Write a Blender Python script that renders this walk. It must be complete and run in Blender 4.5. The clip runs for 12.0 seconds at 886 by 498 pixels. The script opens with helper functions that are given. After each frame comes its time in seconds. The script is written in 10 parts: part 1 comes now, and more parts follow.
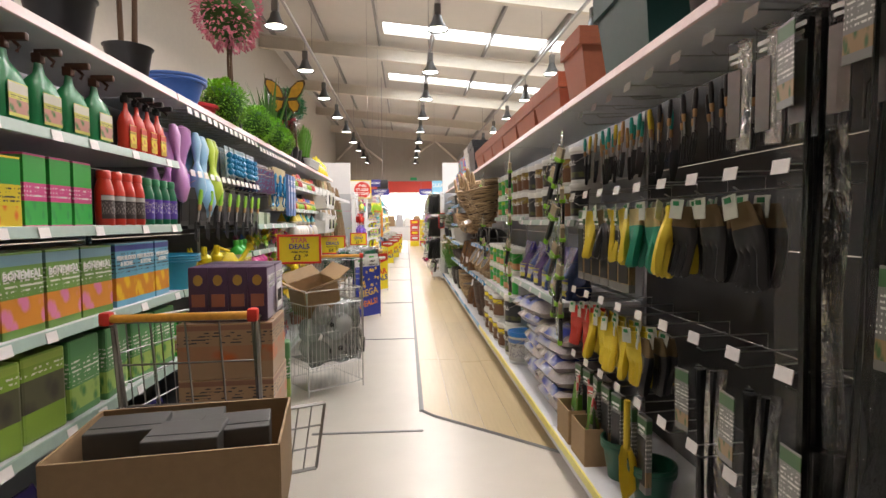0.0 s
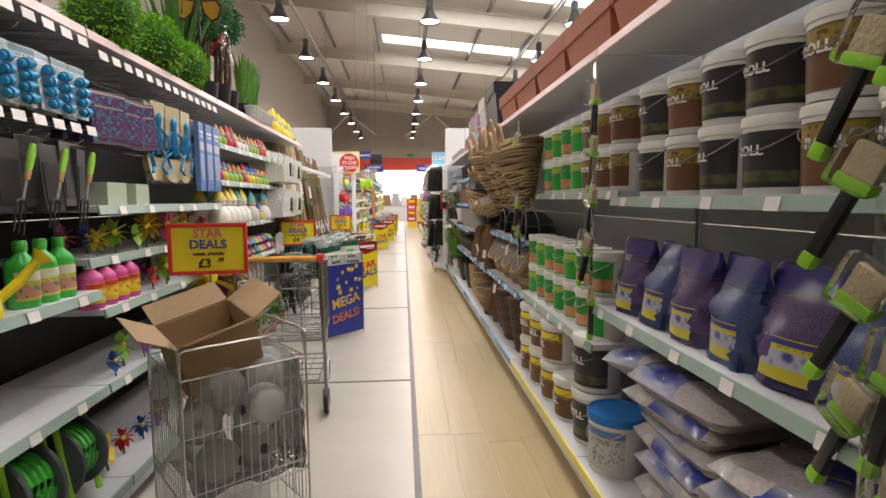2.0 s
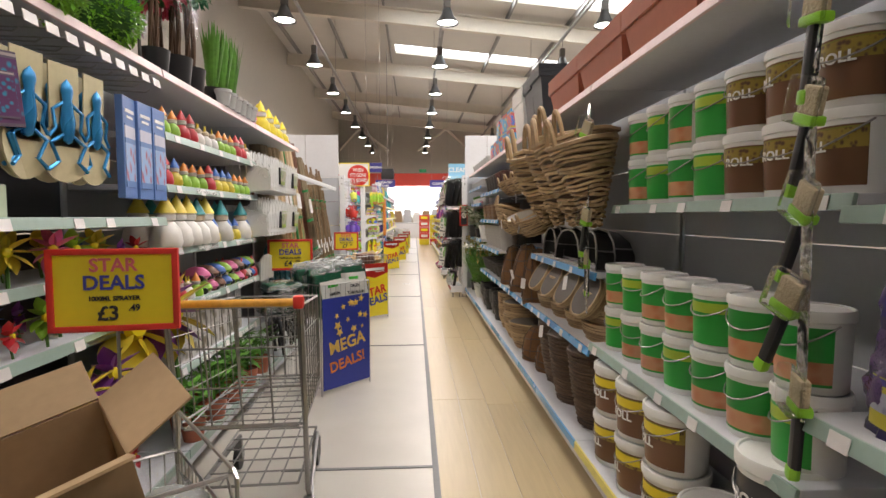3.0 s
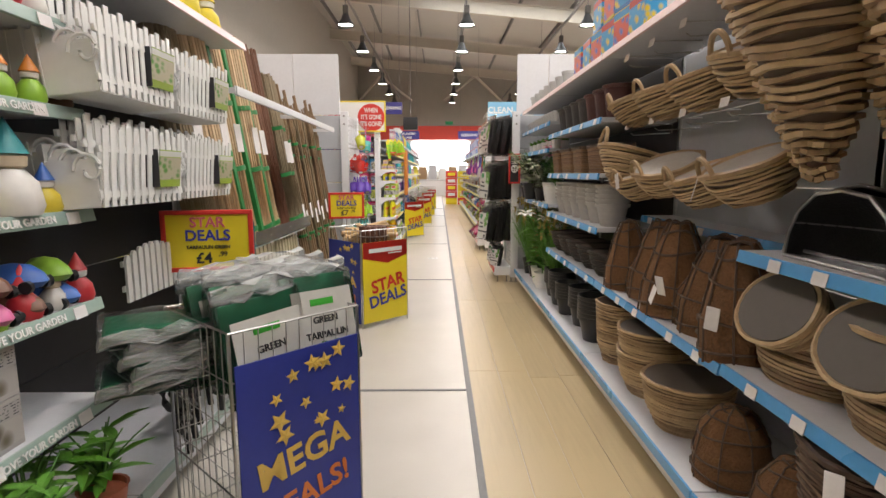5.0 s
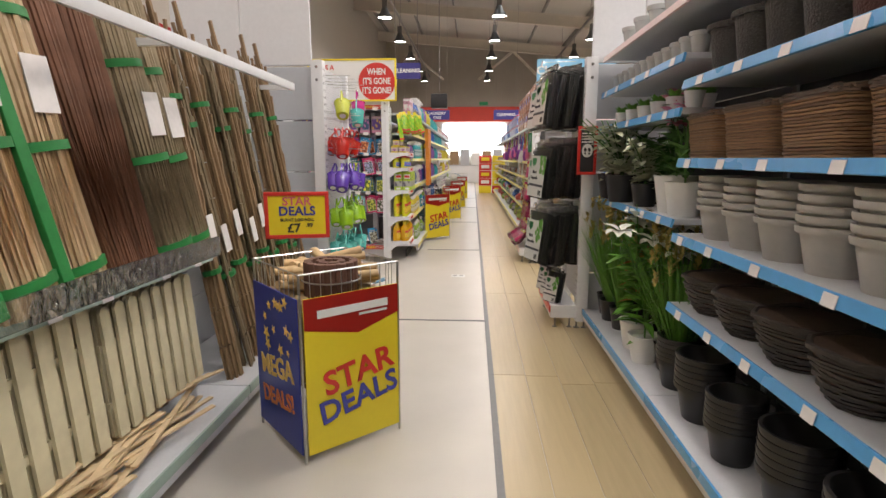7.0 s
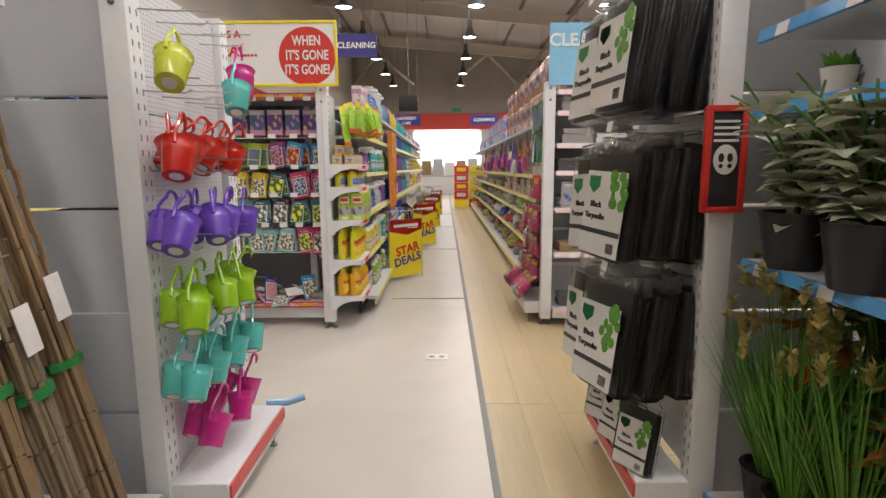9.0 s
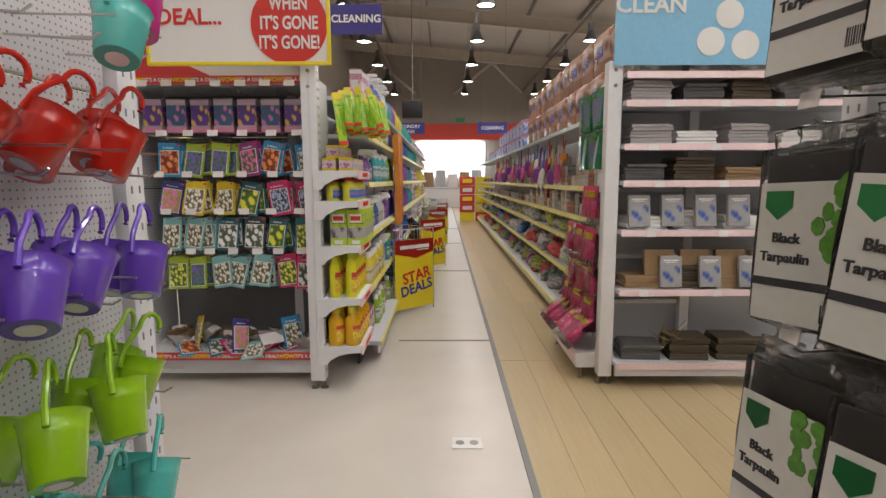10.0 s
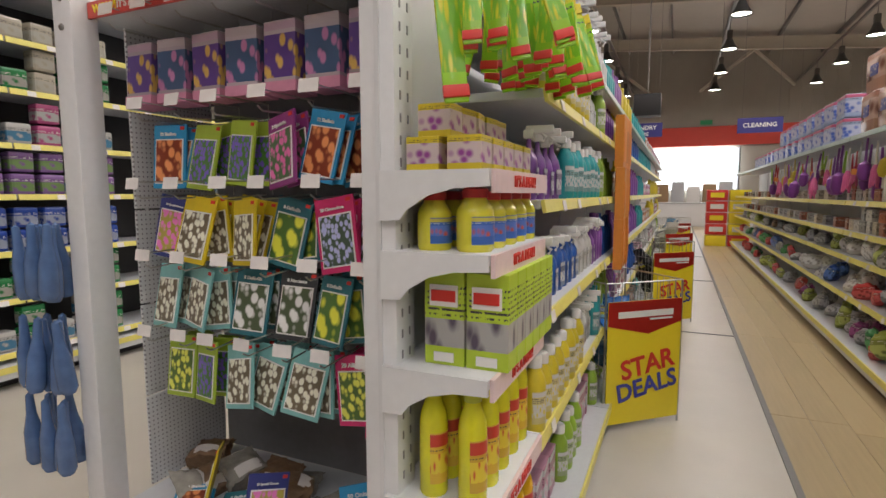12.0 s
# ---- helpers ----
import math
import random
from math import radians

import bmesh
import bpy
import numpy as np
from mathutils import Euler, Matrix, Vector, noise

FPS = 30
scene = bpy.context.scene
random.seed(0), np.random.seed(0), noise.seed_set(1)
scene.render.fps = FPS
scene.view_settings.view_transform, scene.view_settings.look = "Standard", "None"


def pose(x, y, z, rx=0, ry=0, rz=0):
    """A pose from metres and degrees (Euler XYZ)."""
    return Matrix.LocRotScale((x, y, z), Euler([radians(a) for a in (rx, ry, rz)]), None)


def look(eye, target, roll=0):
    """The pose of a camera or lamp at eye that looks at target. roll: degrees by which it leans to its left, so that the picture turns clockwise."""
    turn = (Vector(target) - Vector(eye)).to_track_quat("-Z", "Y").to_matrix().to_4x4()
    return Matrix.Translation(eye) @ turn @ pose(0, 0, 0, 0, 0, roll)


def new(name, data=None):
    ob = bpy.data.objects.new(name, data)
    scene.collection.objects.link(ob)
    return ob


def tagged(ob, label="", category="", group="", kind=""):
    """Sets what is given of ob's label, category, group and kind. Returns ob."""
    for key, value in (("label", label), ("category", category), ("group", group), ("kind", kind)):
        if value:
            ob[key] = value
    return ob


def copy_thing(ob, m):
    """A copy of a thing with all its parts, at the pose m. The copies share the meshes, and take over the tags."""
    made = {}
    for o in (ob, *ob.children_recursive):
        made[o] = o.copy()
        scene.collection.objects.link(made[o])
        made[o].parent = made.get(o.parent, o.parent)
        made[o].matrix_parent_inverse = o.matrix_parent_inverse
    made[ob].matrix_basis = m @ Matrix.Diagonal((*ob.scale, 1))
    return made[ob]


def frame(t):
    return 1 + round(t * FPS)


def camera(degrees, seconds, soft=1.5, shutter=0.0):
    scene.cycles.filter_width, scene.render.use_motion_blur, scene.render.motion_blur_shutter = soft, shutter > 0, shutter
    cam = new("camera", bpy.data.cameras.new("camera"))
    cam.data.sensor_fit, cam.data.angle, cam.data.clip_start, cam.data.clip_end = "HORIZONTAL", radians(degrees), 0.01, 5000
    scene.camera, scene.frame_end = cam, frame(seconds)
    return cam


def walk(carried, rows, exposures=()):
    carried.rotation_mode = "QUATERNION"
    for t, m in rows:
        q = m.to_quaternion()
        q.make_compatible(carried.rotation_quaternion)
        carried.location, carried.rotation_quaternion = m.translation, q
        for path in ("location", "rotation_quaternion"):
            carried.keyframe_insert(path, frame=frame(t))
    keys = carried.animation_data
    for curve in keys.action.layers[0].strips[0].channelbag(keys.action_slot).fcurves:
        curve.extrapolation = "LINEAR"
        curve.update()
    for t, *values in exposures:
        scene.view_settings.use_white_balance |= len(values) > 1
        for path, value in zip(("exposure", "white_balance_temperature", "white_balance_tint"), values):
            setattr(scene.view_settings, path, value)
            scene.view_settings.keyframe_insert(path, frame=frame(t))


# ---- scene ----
cam = camera(79.9, 12.0)
PATH = [
    (0, (0.905, 0.548, 1.341), (1.043, 2.541, 1.233), -0.4),
    (0.5, (0.947, 0.953, 1.323), (1.093, 2.942, 1.162), -0.5),
    (1, (0.958, 1.463, 1.34), (1.116, 3.447, 1.149), -0.6),
    (1.5, (0.939, 2.067, 1.35), (1.092, 4.052, 1.156), -0.5),
    (2, (0.95, 2.677, 1.335), (1.097, 4.662, 1.149), -0.4),
    (2.5, (0.942, 3.235, 1.318), (1.051, 5.224, 1.149), -0.5),
    (3, (0.898, 3.793, 1.32), (1.005, 5.787, 1.197), -0.2),
    (3.2, (0.872, 4.022, 1.307), (0.986, 6.014, 1.18), -0.3),
    (4.8, (0.837, 5.94, 1.281), (0.883, 7.924, 1.035), 0.1),
    (5, (0.824, 6.163, 1.28), (0.839, 8.143, 0.998), -0.1),
    (5.5, (0.805, 6.735, 1.285), (0.739, 8.711, 0.985), 0.1),
    (6, (0.876, 7.314, 1.272), (0.813, 9.286, 0.948), 0.1),
    (6.5, (0.902, 7.852, 1.259), (0.808, 9.821, 0.923), -0.2),
    (6.7, (0.894, 8.078, 1.268), (0.785, 10.046, 0.93), 0.0),
    (8.3, (0.819, 9.798, 1.293), (0.744, 11.77, 0.965), -0.2),
    (8.5, (0.81, 10.02, 1.287), (0.764, 11.99, 0.948), -0.2),
    (9, (0.793, 10.564, 1.315), (0.785, 12.541, 1.012), -0.4),
    (9.5, (0.699, 11.122, 1.301), (0.696, 13.103, 1.027), -0.2),
    (10, (0.621, 11.652, 1.293), (0.616, 13.636, 1.034), -0.2),
    (10.5, (0.536, 12.131, 1.3), (0.427, 14.114, 1.07), -0.4),
    (11, (0.443, 12.659, 1.312), (0.112, 14.62, 1.104), -0.4),
    (11.5, (0.463, 13.236, 1.32), (-0.123, 15.137, 1.109), -0.5),
    (12, (0.465, 13.743, 1.298), (-0.34, 15.562, 1.091), -0.1),
]
walk(cam, [(t, look(eye, target, roll)) for t, eye, target, roll in PATH], exposures=[(0.0, 1.1), (1.5, 0.9), (3.0, 0.74), (5.5, 0.63), (8.5, 0.3), (9.5, 0.2), (10.5, -0.12), (12.0, -0.02)])

# ---- light ----
sky_world = bpy.data.worlds.new("sky_world")
scene.world = sky_world
sky_world.use_nodes = True
sky_nodes = sky_world.node_tree.nodes
sky = sky_nodes.new("ShaderNodeTexSky")
sky.sky_type, sky.sun_disc, sky.sun_elevation, sky.sun_rotation = "NISHITA", False, radians(40), radians(120)
sky_nodes["Background"].inputs["Strength"].default_value = 0.15
sky_world.node_tree.links.new(sky.outputs["Color"], sky_nodes["Background"].inputs["Color"])


def area_lamp(name, m, size_x, size_y, watts, colour, shape="RECTANGLE"):
    data = bpy.data.lights.new(name, "AREA")
    data.shape, data.size, data.size_y, data.energy, data.color = shape, size_x, size_y, watts, colour
    ob = new(name, data)
    ob.matrix_world = m
    return ob


sun_data = bpy.data.lights.new("sun", "SUN")
sun_data.energy, sun_data.angle, sun_data.color = 1.0, radians(15), (1.0, 0.97, 0.92)
sun = new("sun", sun_data)
sun.rotation_euler = (radians(50), 0, radians(120))

LAMP_ROWS = (-1.7, 1.6, 4.9, 8.2)
LAMP_Y = [14.93 + 3.2 * k for k in range(-4, 8)]
for lx in LAMP_ROWS:
    for ly in LAMP_Y:
        area_lamp("lamp_light", pose(lx, ly, 5.24), 0.34, 0.34, 26, (1.0, 0.875, 0.815), "DISK")
SKYLIGHT_Y = (6.3, 12.3, 18.3, 24.3)


def roof_z(x):
    return 7.8 - 0.09 * (x - 0.5)


for sy in SKYLIGHT_Y:
    area_lamp("skylight_daylight", pose(3.9, sy + 0.55, roof_z(3.9) - 0.1, 0, 5, 0), 7.0, 1.0, 80, (0.95, 0.98, 1.0))
area_lamp("window_daylight", pose(0.95, 40.8, 2.45, 90, 0, 180) @ pose(0, 0, 0, 180, 0, 0), 3.5, 1.8, 200, (0.95, 0.98, 1.0))

# ---- materials ----
MATS = {}


def node_mat(name):
    m = bpy.data.materials.new(name)
    m.use_nodes = True
    nt = m.node_tree
    return m, nt, nt.nodes["Principled BSDF"]


def mat(name, colour, rough=0.5, metal=0.0, vary=0.12, grain=40.0, bump=0.0, coat=0.0, spread=0.0):
    """A surface with coarse and fine variation of its colour, some relief, and a shade of its own for each object."""
    if name in MATS:
        return MATS[name]
    m, nt, b = node_mat(name)
    link = nt.links.new
    tex = nt.nodes.new("ShaderNodeTexCoord")
    n1, n2 = nt.nodes.new("ShaderNodeTexNoise"), nt.nodes.new("ShaderNodeTexNoise")
    n1.inputs["Scale"].default_value, n2.inputs["Scale"].default_value = 2.3, grain
    n1.inputs["Detail"].default_value, n2.inputs["Detail"].default_value = 3, 3
    for n in (n1, n2):
        link(tex.outputs["Object"], n.inputs["Vector"])
    add = nt.nodes.new("ShaderNodeMath")
    add.operation = "ADD"
    link(n1.outputs["Fac"], add.inputs[0])
    link(n2.outputs["Fac"], add.inputs[1])
    info = nt.nodes.new("ShaderNodeObjectInfo")
    mix = nt.nodes.new("ShaderNodeMath")
    mix.operation = "MULTIPLY_ADD"
    link(info.outputs["Random"], mix.inputs[0])
    mix.inputs[1].default_value = spread / max(vary, 0.001)
    link(add.outputs[0], mix.inputs[2])
    rng = nt.nodes.new("ShaderNodeMapRange")
    link(mix.outputs[0], rng.inputs["Value"])
    rng.inputs["From Min"].default_value, rng.inputs["From Max"].default_value = 0.5, 1.5 + spread / max(vary, 0.001)
    rng.inputs["To Min"].default_value, rng.inputs["To Max"].default_value = 1 - vary - spread, 1 + vary * 0.6 + spread * 0.6
    hsv = nt.nodes.new("ShaderNodeHueSaturation")
    hsv.inputs["Color"].default_value = (*colour, 1)
    link(rng.outputs[0], hsv.inputs["Value"])
    link(hsv.outputs["Color"], b.inputs["Base Color"])
    rr = nt.nodes.new("ShaderNodeMapRange")
    link(n1.outputs["Fac"], rr.inputs["Value"])
    rr.inputs["To Min"].default_value, rr.inputs["To Max"].default_value = max(rough - 0.1, 0.03), min(rough + 0.12, 1)
    link(rr.outputs[0], b.inputs["Roughness"])
    b.inputs["Metallic"].default_value = metal
    b.inputs["Coat Weight"].default_value = coat
    if bump:
        bp = nt.nodes.new("ShaderNodeBump")
        bp.inputs["Strength"].default_value, bp.inputs["Distance"].default_value = bump, 0.01
        link(n2.outputs["Fac"], bp.inputs["Height"])
        link(bp.outputs[0], b.inputs["Normal"])
    MATS[name] = m
    return m


def printed(name, base, pic_a, pic_b, band, lo=0.15, hi=0.6, top=0.82, scale=9.0, rough=0.35, blob=(0.22, 0.5)):
    """Printed packaging: a picture of blobs, a band of colour and rows of small print, by height over the object."""
    if name in MATS:
        return MATS[name]
    m, nt, b = node_mat(name)
    link = nt.links.new
    tex = nt.nodes.new("ShaderNodeTexCoord")
    sep = nt.nodes.new("ShaderNodeSeparateXYZ")
    link(tex.outputs["Generated"], sep.inputs[0])
    vor = nt.nodes.new("ShaderNodeTexVoronoi")
    vor.inputs["Scale"].default_value = scale
    link(tex.outputs["Generated"], vor.inputs["Vector"])
    ramp = nt.nodes.new("ShaderNodeMix")
    ramp.data_type = "RGBA"
    sharp = nt.nodes.new("ShaderNodeMapRange")
    link(vor.outputs["Distance"], sharp.inputs["Value"])
    sharp.inputs["From Min"].default_value, sharp.inputs["From Max"].default_value = blob
    link(sharp.outputs[0], ramp.inputs["Factor"])
    ramp.inputs["A"].default_value, ramp.inputs["B"].default_value = (*pic_a, 1), (*pic_b, 1)

    def step(low, high):
        a, c, d = (nt.nodes.new("ShaderNodeMath") for _ in range(3))
        a.operation, c.operation, d.operation = "GREATER_THAN", "LESS_THAN", "MULTIPLY"
        for q, v in ((a, low), (c, high)):
            link(sep.outputs["Z"], q.inputs[0])
            q.inputs[1].default_value = v
            link(q.outputs[0], d.inputs[len([l for l in d.inputs if l.is_linked])])
        return d

    def over(factor, under, colour=None, socket=None):
        x = nt.nodes.new("ShaderNodeMix")
        x.data_type = "RGBA"
        link(factor, x.inputs["Factor"])
        link(under, x.inputs["A"])
        if socket:
            link(socket, x.inputs["B"])
        else:
            x.inputs["B"].default_value = (*colour, 1)
        return x.outputs["Result"]

    hsv = nt.nodes.new("ShaderNodeHueSaturation")
    info = nt.nodes.new("ShaderNodeObjectInfo")
    rng = nt.nodes.new("ShaderNodeMapRange")
    link(info.outputs["Random"], rng.inputs["Value"])
    rng.inputs["To Min"].default_value, rng.inputs["To Max"].default_value = 0.8, 1.1
    hsv.inputs["Color"].default_value = (*base, 1)
    link(rng.outputs[0], hsv.inputs["Value"])
    col = over(step(lo, hi).outputs[0], hsv.outputs["Color"], socket=ramp.outputs["Result"])
    col = over(step(top - 0.02, 0.97).outputs[0], col, colour=band)
    if hi + 0.1 < top < 1:
        bars, prn, both, fine = (nt.nodes.new("ShaderNodeMath") for _ in range(4))
        fine.operation, fine.inputs[1].default_value = "MULTIPLY", 17.0
        link(sep.outputs["Z"], fine.inputs[0])
        bars.operation = "FRACT"
        link(fine.outputs[0], bars.inputs[0])
        prn.operation, prn.inputs[1].default_value = "LESS_THAN", 0.42
        link(bars.outputs[0], prn.inputs[0])
        wn = nt.nodes.new("ShaderNodeTexNoise")
        wn.inputs["Scale"].default_value = 9
        link(tex.outputs["Generated"], wn.inputs["Vector"])
        cut = nt.nodes.new("ShaderNodeMath")
        cut.operation, cut.inputs[1].default_value = "GREATER_THAN", 0.5
        link(wn.outputs["Fac"], cut.inputs[0])
        both.operation = "MULTIPLY"
        link(prn.outputs[0], both.inputs[0])
        link(cut.outputs[0], both.inputs[1])
        zone = nt.nodes.new("ShaderNodeMath")
        zone.operation = "MULTIPLY"
        link(both.outputs[0], zone.inputs[0])
        link(step(hi + 0.03, top - 0.05).outputs[0], zone.inputs[1])
        dark = sum(base) < 0.9
        col = over(zone.outputs[0], col, colour=(0.7, 0.7, 0.66) if dark else (0.05, 0.05, 0.06))
    link(col, b.inputs["Base Color"])
    b.inputs["Roughness"].default_value = rough
    MATS[name] = m
    return m


def film_mat(milk=0.05):
    """Clear plastic film: mostly see-through, with crumpled glints."""
    m, nt, b = node_mat("clear_film")
    link = nt.links.new
    tr, gl, mx, fr = (nt.nodes.new("ShaderNode" + k) for k in ("BsdfTransparent", "BsdfGlossy", "MixShader", "Fresnel"))
    gl.inputs["Roughness"].default_value = 0.07
    no, bp = nt.nodes.new("ShaderNodeTexNoise"), nt.nodes.new("ShaderNodeBump")
    no.inputs["Scale"].default_value, no.inputs["Detail"].default_value = 26, 4
    bp.inputs["Strength"].default_value, bp.inputs["Distance"].default_value = 1.0, 0.03
    tc = nt.nodes.new("ShaderNodeTexCoord")
    link(tc.outputs["Object"], no.inputs["Vector"])
    link(no.outputs["Fac"], bp.inputs["Height"])
    link(bp.outputs[0], gl.inputs["Normal"])
    fr.inputs["IOR"].default_value = 1.32
    link(fr.outputs[0], mx.inputs[0])
    link(tr.outputs[0], mx.inputs[1])
    link(gl.outputs[0], mx.inputs[2])
    df, mx2 = nt.nodes.new("ShaderNodeBsdfDiffuse"), nt.nodes.new("ShaderNodeMixShader")
    df.inputs["Color"].default_value = (0.75, 0.77, 0.76, 1)
    mx2.inputs[0].default_value = milk
    link(mx.outputs[0], mx2.inputs[1])
    link(df.outputs[0], mx2.inputs[2])
    link(mx2.outputs[0], nt.nodes["Material Output"].inputs["Surface"])
    return m


FILM, BAGFILM, HAZE = film_mat(0.006), film_mat(0.04), film_mat(0.3)


def glow(name, colour, strength):
    m, nt, b = node_mat(name)
    b.inputs["Emission Color"].default_value = (*colour, 1)
    b.inputs["Emission Strength"].default_value = strength
    b.inputs["Base Color"].default_value = (*colour, 1)
    return m


def perforated():
    """White enamelled panel with a grid of small punched holes."""
    m, nt, b = node_mat("perforated_panel")
    link = nt.links.new
    tc = nt.nodes.new("ShaderNodeTexCoord")
    v = nt.nodes.new("ShaderNodeTexVoronoi")
    v.inputs["Randomness"].default_value, v.inputs["Scale"].default_value = 0.0, 58.0
    link(tc.outputs["Object"], v.inputs["Vector"])
    lt = nt.nodes.new("ShaderNodeMath")
    lt.operation = "LESS_THAN"
    link(v.outputs["Distance"], lt.inputs[0])
    lt.inputs[1].default_value = 0.24
    mx = nt.nodes.new("ShaderNodeMix")
    mx.data_type = "RGBA"
    link(lt.outputs[0], mx.inputs["Factor"])
    mx.inputs["A"].default_value, mx.inputs["B"].default_value = (0.68, 0.69, 0.71, 1), (0.26, 0.26, 0.28, 1)
    link(mx.outputs["Result"], b.inputs["Base Color"])
    b.inputs["Roughness"].default_value = 0.45
    return m


def woven(name, pale, dark):
    """Willow rods, each with its own tone, with fibre grain."""
    m, nt, b = node_mat(name)
    link = nt.links.new
    geo, tc, no = nt.nodes.new("ShaderNodeNewGeometry"), nt.nodes.new("ShaderNodeTexCoord"), nt.nodes.new("ShaderNodeTexNoise")
    no.inputs["Scale"].default_value, no.inputs["Detail"].default_value = 38, 4
    link(tc.outputs["Object"], no.inputs["Vector"])
    av = nt.nodes.new("ShaderNodeMath")
    av.operation = "MULTIPLY_ADD"
    link(no.outputs["Fac"], av.inputs[0])
    av.inputs[1].default_value = 0.7
    link(geo.outputs["Random Per Island"], av.inputs[2])
    mr = nt.nodes.new("ShaderNodeMapRange")
    link(av.outputs[0], mr.inputs["Value"])
    mr.inputs["From Min"].default_value, mr.inputs["From Max"].default_value = 0.2, 1.45
    mx = nt.nodes.new("ShaderNodeMix")
    mx.data_type = "RGBA"
    link(mr.outputs[0], mx.inputs["Factor"])
    mx.inputs["A"].default_value, mx.inputs["B"].default_value = (*dark, 1), (*pale, 1)
    link(mx.outputs["Result"], b.inputs["Base Color"])
    bp = nt.nodes.new("ShaderNodeBump")
    bp.inputs["Strength"].default_value, bp.inputs["Distance"].default_value = 0.5, 0.004
    link(no.outputs["Fac"], bp.inputs["Height"])
    link(bp.outputs[0], b.inputs["Normal"])
    b.inputs["Roughness"].default_value = 0.55
    MATS[name] = m
    return m


def floor_mat(name, colour, rough, scale, wood=False):
    m, nt, b = node_mat(name)
    link = nt.links.new
    tc, mp = nt.nodes.new("ShaderNodeTexCoord"), nt.nodes.new("ShaderNodeMapping")
    link(tc.outputs["Object"], mp.inputs["Vector"])
    mp.inputs["Scale"].default_value = (14, 0.9, 1) if wood else (1, 1, 1)
    n1, n2, n3 = (nt.nodes.new("ShaderNodeTexNoise") for _ in range(3))
    for n, sc, de in ((n1, scale, 5), (n2, 0.8, 3), (n3, 55, 2)):
        n.inputs["Scale"].default_value, n.inputs["Detail"].default_value = sc, de
        link((mp if n is n1 else tc).outputs[0 if n is n1 else "Object"], n.inputs["Vector"])
    info = nt.nodes.new("ShaderNodeObjectInfo")
    s = nt.nodes.new("ShaderNodeMath")
    s.operation = "ADD"
    link(n1.outputs["Fac"], s.inputs[0])
    link(n2.outputs["Fac"], s.inputs[1])
    s2 = nt.nodes.new("ShaderNodeMath")
    s2.operation = "MULTIPLY_ADD"
    link(info.outputs["Random"], s2.inputs[0])
    s2.inputs[1].default_value = 0.5 if wood else 0.0
    link(s.outputs[0], s2.inputs[2])
    r = nt.nodes.new("ShaderNodeMapRange")
    link(s2.outputs[0], r.inputs["Value"])
    r.inputs["From Min"].default_value, r.inputs["From Max"].default_value = 0.6, 1.5
    r.inputs["To Min"].default_value, r.inputs["To Max"].default_value = (0.84, 1.1) if wood else (0.9, 1.05)
    h = nt.nodes.new("ShaderNodeHueSaturation")
    h.inputs["Color"].default_value = (*colour, 1)
    link(r.outputs[0], h.inputs["Value"])
    link(h.outputs["Color"], b.inputs["Base Color"])
    rr = nt.nodes.new("ShaderNodeMapRange")
    link(n2.outputs["Fac"], rr.inputs["Value"])
    rr.inputs["To Min"].default_value, rr.inputs["To Max"].default_value = rough - 0.06, rough + 0.1
    link(rr.outputs[0], b.inputs["Roughness"])
    bp = nt.nodes.new("ShaderNodeBump")
    bp.inputs["Strength"].default_value, bp.inputs["Distance"].default_value = 0.06, 0.002
    link(n3.outputs["Fac"], bp.inputs["Height"])
    link(bp.outputs[0], b.inputs["Normal"])
    return m


VINYL = floor_mat("cream_vinyl", (0.62, 0.58, 0.52), 0.3, 3.0)
PLANK = floor_mat("oak_plank", (0.46, 0.365, 0.21), 0.3, 3.0, True)
JOINT = mat("grey_joint", (0.22, 0.22, 0.22), 0.5)
WHITE = mat("white_enamel", (0.74, 0.75, 0.77), 0.4, vary=0.06)
GREYPANEL = mat("grey_enamel_panel", (0.50, 0.52, 0.55), 0.45, vary=0.06)
SHELF = mat("shelf_enamel", (0.62, 0.63, 0.66), 0.38, vary=0.08)
PERF = perforated()
STRIP_G = mat("pale_green_ticket_strip", (0.34, 0.45, 0.40), 0.3)
STRIP_B = mat("blue_ticket_strip", (0.10, 0.38, 0.75), 0.28, coat=0.3)
STRIP_Y = mat("yellow_ticket_strip", (0.80, 0.72, 0.18), 0.35)
STRIP_P = mat("pink_white_ticket_strip", (0.80, 0.62, 0.62), 0.35)
STRIP_R = mat("red_deal_strip", (0.62, 0.08, 0.07), 0.35)
TICKET = mat("white_ticket", (0.80, 0.77, 0.76), 0.5, spread=0.05)
KICK = mat("dark_kick", (0.05, 0.05, 0.055), 0.6)
CHROME = mat("bright_wire", (0.55, 0.54, 0.52), 0.3, 1.0, vary=0.1)
STEEL = mat("dull_steel", (0.32, 0.31, 0.30), 0.38, 1.0)
WALLP = mat("beige_wall_paint", (0.50, 0.46, 0.40), 0.7, vary=0.06, grain=12)
CLAD = mat("beige_cladding", (0.40, 0.37, 0.32), 0.55, vary=0.08)
BEAM = mat("cream_steel_paint", (0.55, 0.50, 0.42), 0.5)
ROOF = mat("roof_lining", (0.52, 0.49, 0.44), 0.6, vary=0.08)
RED = mat("red_fascia", (0.62, 0.05, 0.03), 0.45)
BLACK = mat("black_plastic", (0.018, 0.018, 0.02), 0.35, spread=0.2)
NAVY = mat("navy_sign", (0.045, 0.04, 0.22), 0.4)
YELLOW = mat("sign_yellow", (0.86, 0.70, 0.03), 0.4, vary=0.04)
REDP = mat("sign_red", (0.66, 0.04, 0.03), 0.4, vary=0.05)
